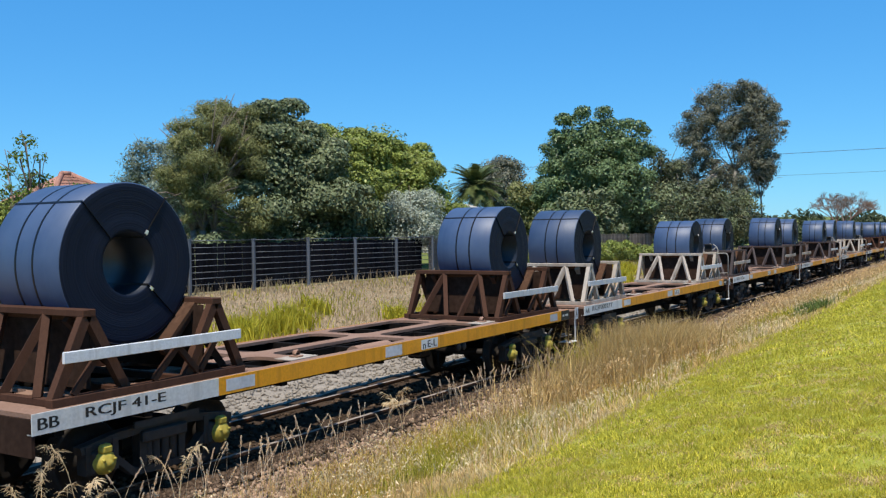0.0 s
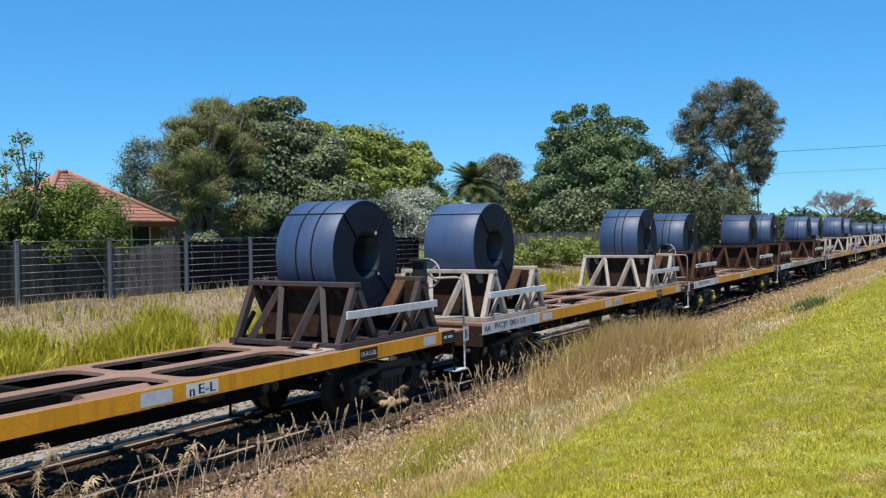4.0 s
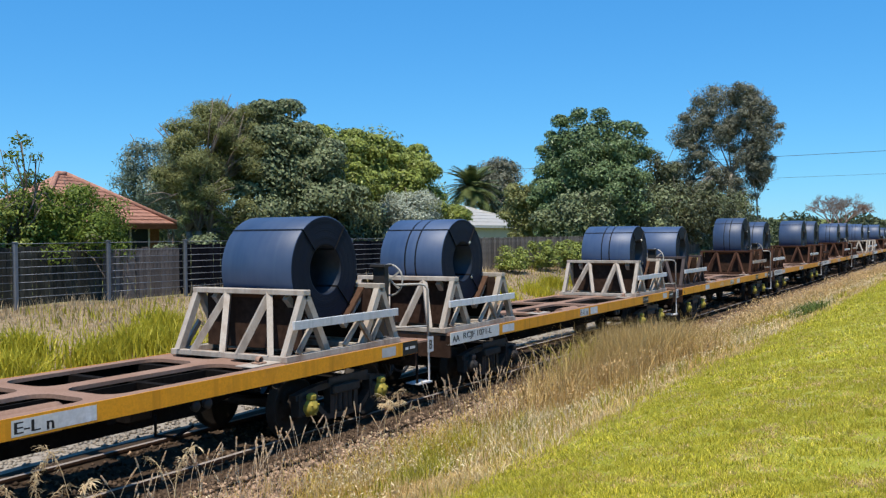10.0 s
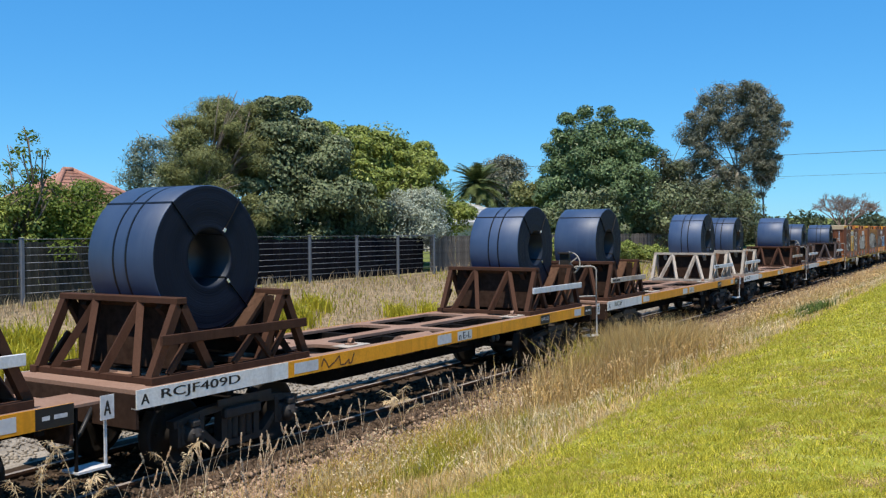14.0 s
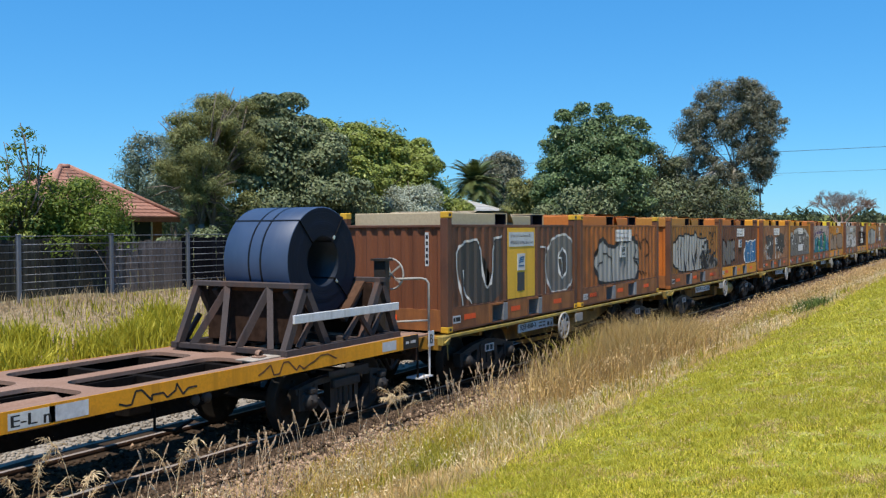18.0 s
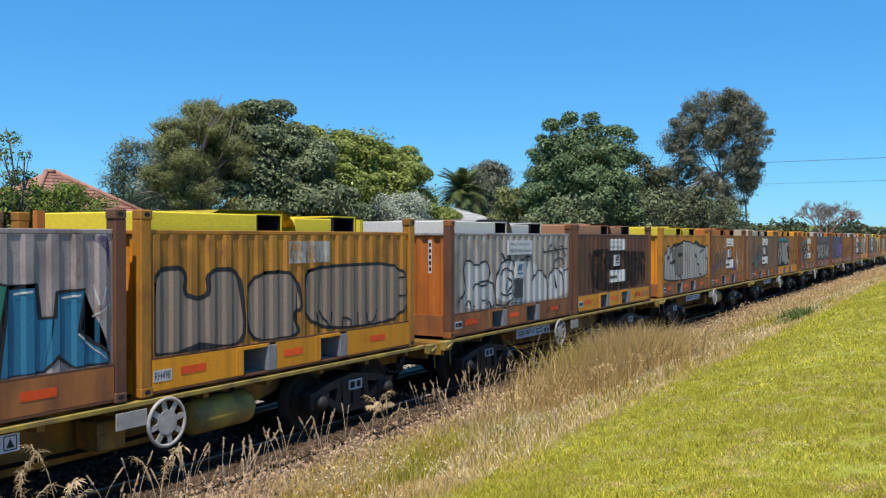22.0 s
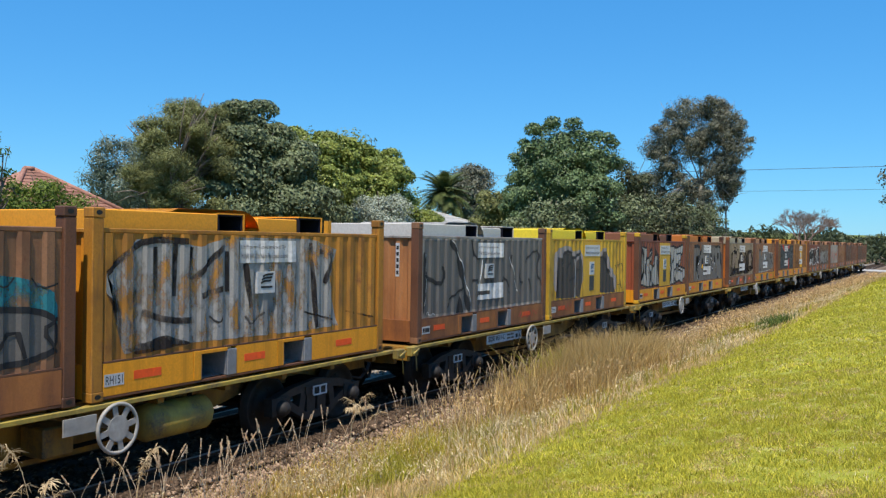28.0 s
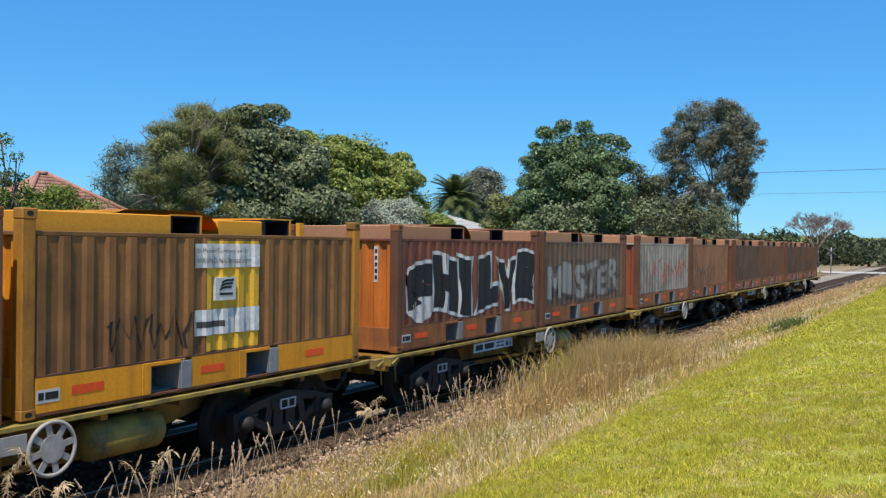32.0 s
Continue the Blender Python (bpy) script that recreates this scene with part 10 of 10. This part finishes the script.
    draw(c, "ink", 0.08, 4.5, ((4.51, 1.77), (5.4, 1.85), (5.67, 1.52), (5.63, 1.19), (5.86, 0.79)), ((1.26, 0.99), (1.57, 0.77), (1.75, 0.59)), ((2.79, 0.98), (3, 1.06)), ((4.87, 1.01), (4.92, 0.53), (5.17, 0.49)), ((3.51, 1.08), (3.72, 0.54)))
    blot(c, ((4.86, 1.51), (5.15, 1.54), (5.2, 1.29), (4.91, 1.25)), "ink", None, 0, 5, False)
    draw(c, "white_spray", 0.025, 6, ((1.87, 1.42), (1.57, 0.9), (1.67, 0.68), (1.6, 0.48)), ((3.82, 1.36), (4.03, 1), (4.18, 0.85)), ((4.36, 1.24), (4.68, 0.79)))
    labels(c)
    c = box_at(12, 0)
    dress(c, "sand", B, "orange", "sand", note="with faint grey letters")
    blot(c, ((0.4, 0.49), (0.45, 1.03), (0.75, 1.54), (1.34, 1.64), (1.93, 1.56), (2, 1.27), (1.6, 1.33), (1.35, 1.11), (1.48, 0.54), (0.76, 0.52)), "haze_ink", "haze_ink", 0.05, 1)
    blot(c, ((2.28, 1.06), (2.49, 1.55), (3.11, 1.59), (3.36, 1.22), (3.2, 0.7), (2.66, 0.58), (2.32, 0.76)), "haze_ink", "haze_ink", 0.06, 1.3)
    blot(c, ((3.53, 0.67), (3.44, 1.38), (4.41, 1.66), (4.7, 1.57), (5.42, 1.66), (5.86, 1.43), (5.86, 0.99), (5.66, 0.64), (3.71, 0.47)), "haze_ink", "haze_ink", 0.05, 1.5)
    blot(c, ((0.93, 0.82), (3.53, 0.83), (5.76, 0.88), (5.86, 0.63), (0.93, 0.48)), "haze_ink", None, 0, 4)
    blot(c, ((0.9, 1), (0.98, 1.47), (1.53, 1.47), (1.86, 1.37), (1.47, 1.2), (1.35, 0.88), (0.99, 0.81)), "drab", None, 0, 3)
    blot(c, ((4.76, 0.99), (4.86, 1.4), (5.16, 1.51), (5.32, 1.26), (5.22, 0.91), (4.92, 0.81)), "drab", None, 0, 3.3)
    draw(c, "haze_ink", 0.05, 5, ((0.4, 0.49), (0.43, 0.86), (0.7, 1.32), (0.86, 1.58), (1.34, 1.62)), ((1.34, 1.62), (1.34, 1.78), (1.5, 1.76), (1.56, 1.61)), ((1.93, 1.56), (1.99, 1.68), (2.31, 1.63), (2.21, 1.41)), ((3.31, 1.54), (3.35, 1.64)), ((4.32, 1.58), (4.51, 1.69), (4.75, 1.54)))
    labels(c)
    c = box_at(12, 1)
    dress(c, "tan", O, "brown", "tan", note="with grey bubble letters")
    blot(c, ((1.26, 0.56), (1.25, 1.61), (1.52, 1.68), (1.85, 1.6), (2, 1.27), (2.2, 1.59), (2.63, 1.5), (3.52, 1.71), (3.92, 1.71), (4.2, 1.46), (4.71, 1.5), (5.42, 1.44), (5.68, 1.1), (5.6, 0.67), (4.28, 0.52), (1.26, 0.48)), "dull_silver", "haze_white", 0.04, 1)
    draw(c, "dusk", 0.08, 4, ((1.25, 1.55), (1.52, 1.68), (1.85, 1.58), (2, 1.18), (1.86, 0.7), (1.53, 0.49)), ((1.44, 0.98), (1.6, 1.08), (1.59, 1.24), (1.45, 1.35)), ((3.59, 1.62), (3.92, 1.69), (4.16, 1.37), (3.86, 0.99), (3.59, 1.2)), ((4.27, 1.17), (4.35, 0.57)), ((4.71, 1.45), (4.79, 1.09), (5.42, 1.38)), ((5.02, 1.03), (5.52, 0.84), (5.6, 0.67)), ((2.16, 1.09), (2.21, 1.38)))
    draw(c, "haze_white", 0.025, 5, ((1.46, 1.25), (1.41, 1.1)), ((2, 1.18), (1.91, 0.7)), ((3.79, 0.9), (3.93, 0.84), (3.86, 0.75), (3.74, 0.81), (3.79, 0.9)), ((4.27, 1.22), (4.42, 0.91), (4.32, 0.57)), ((4.67, 1.4), (4.71, 1.15)), ((5.38, 1.33), (5.68, 1)), ((2.21, 1.05), (2.29, 1.13), (2.24, 0.92)))
    labels(c)
    c = box_at(13, 0)
    dress(c, "ochre", O, "orange", "yellow", note="with a dark blue-grey piece")
    blot(c, ((0.92, 0.53), (0.9, 1.92), (5.86, 1.92), (5.86, 0.49)), "slate_spray", None, 0, 1, False)
    blot(c, ((1.65, 1.92), (2.01, 1.92), (2.51, 1.54), (2.14, 1.57)), "red", None, 0, 3, False)
    blot(c, ((4.15, 1.1), (4.39, 1.14), (4.37, 0.46), (4.12, 0.46)), "red", None, 0, 3, False)
    blot(c, ((3.76, 1.86), (4.49, 1.92), (4.05, 1.64)), "red", None, 0, 3, False)
    draw(c, "haze_white", 0.03, 4, ((0.9, 1.75), (1.01, 1.92), (1.57, 1.92), (1.62, 1.81), (1.61, 0.7)), ((1.23, 0.97), (1.25, 1.15), (1.58, 1.15)), ((1.27, 1.33), (1.6, 1.31)), ((1.62, 1.81), (2.14, 1.55), (2.12, 0.99), (2.46, 0.66)), ((2.45, 1.28), (2.5, 1.54), (3.27, 1.53)), ((4.5, 1.81), (4.46, 1.48), (3.77, 1.23), (3.64, 0.94)), ((5.03, 0.96), (5.02, 1.36), (5.27, 1.38), (5.32, 1.11)), ((4.99, 0.97), (5.86, 1.2), (5.86, 1.92)), ((4.57, 1.92), (4.59, 0.68)))
    draw(c, "ink", 0.1, 3.5, ((1.04, 1.26), (1.56, 1.23)), ((5.06, 1.47), (5.85, 1.54)))
    labels(c)
    c = box_at(13, 1)
    dress(c, "ochre", O, "yellow", "yellow", note="with white label panels")
    part("yellow_stripe", paint_on(rect(2.66, 3.66, 0.47, 1.90), 1), M["panel_yellow"], c, "brighter yellow stripe")
    labels(c)
    scrawl(c, 1.1, 2.4, 0.55, 1.1, "ink", 201, 0.03, 4)
    c = box_at(14, 0)
    dress(c, "red", B, "orange", "tan", note="with a black and white lettered piece")
    piece(c, "SHILVE", 0.45, 5.75, 0.55, 1.70, "ink", "white_spray", 0.085, 0.0, 0.06)
    scrawl(c, 0.55, 1.3, 0.6, 0.85, "white_spray", 211, 0.03, 4)
    c = box_at(14, 1)
    dress(c, "grey", B, "brown", "tan", note="with faded blue-grey letters")
    smoke(c, 0.3, 5.7, 0.47, 1.6, 9)
    piece(c, "MISTER", 0.4, 5.4, 0.6, 1.5, "silver", "grey", 0.03)
    c = box_at(15, 0)
    dress(c, "pale", B, "red", "tan", note="with thin red scrawls")
    scrawl(c, 0.8, 5.4, 0.6, 1.6, "red", 221, 0.03, 9)
    c = box_at(15, 1)
    dress(c, "tan", B, "brown", "tan")
    scrawl(c, 0.8, 3.0, 0.6, 1.4, "grey", 231, 0.04, 5)
    for k in (16, 17):
        for j in (0, 1):
            c = box_at(k, j)
            dress(c, "brown" if j else "dark", B, "brown", "tan", note="streaked with grime")
            scrawl(c, 1.0, 4.6, 0.6, 1.3, "grey", 240 + 2 * k + j, 0.05, 5)


# play in the couplings, by wagon
SLACK = {2: -0.05, 3: -0.15, 4: -0.05, 5: -0.05, 9: -0.1, 10: -0.1, 13: 0.03}


def build_container_train():
    n = 18
    wagon, crate = container_wagon_proto(), container_proto()
    wagons = [wagon] + [copy_thing(wagon, pose(0, 0, RAIL)) for _ in range(n - 1)]
    crates = [crate] + [copy_thing(crate, pose(0, 0, 0)) for _ in range(2 * n - 1)]
    paint_containers(lambda k, j: crates[2 * k + j])
    codes = ("0500-X", "0514-G", "0519-F", "0520-N", "0531-S", "0521-K", "0517-K", "", "", "", "0511-C", "0518-T", "0516-B", "0520-B", "", "", "", "")
    for k in range(n):
        if codes[k]:
            lettering(wagons[k], "SQSF " + codes[k], 2.99, 0.815, 0.82, 0.125, -1.203, name="wagon_code", label="black wagon code")
        else:
            bm = bmesh.new()
            box(bm, 2.99, 3.30, -1.203, -1.2, 0.82, 0.93)
            box(bm, 3.38, 3.80, -1.203, -1.2, 0.82, 0.93)
            part("wagon_code", fixed(bm), M["ink"], wagons[k], "dark line of wagon code")
        if k in (0, 2, 4, 7, 10, 11, 15):
            # wagons that run the other way round: wheel further ahead, tank on the far side
            for o in wagons[k].children:
                kind = o.name.split(".")[0]
                if kind == "handwheel":
                    o.location.x -= HAND_SHIFT
                elif kind in ("air_tank", "tank_hanger"):
                    o.location.y += 1.84
        q = 244.26 + 13.4837 * k + SLACK.get(k, 0.0)
        MOVERS.append((wagons[k], q, 0.0, RAIL))
        note_wheels(wagons[k], q)
        for j in (0, 1):
            MOVERS.append((crates[2 * k + j], q + 6.27 * j, 0.0, RAIL + BASE))


build_container_train()


# ---- what moves ----
def motions():
    """The whole train runs past on the straight track; its wheels turn with it."""
    times = [2.0 * k for k in range(17)]
    for ob, q, y, z in MOVERS:
        walk(ob, [(t, pose(q - run(t), y, z)) for t in times])
    for ob, q in WHEELS:
        y, z, x = ob.location.y, ob.location.z, ob.location.x
        near = [k / FPS for k in range(32 * FPS + 1) if -6.0 < q - run(k / FPS) < 34.0] or [0.0]
        rows = [(t, Matrix.Translation((x, y, z)) @ Matrix.Rotation((run(near[0]) - run(t)) / WHEEL_R, 4, "Y")) for t in near]
        if near[0] > 0.01:
            rows.insert(0, (0.0, rows[0][1]))
        if near[-1] < 31.99:
            rows.append((32.0, rows[-1][1]))
        walk(ob, rows)


motions()
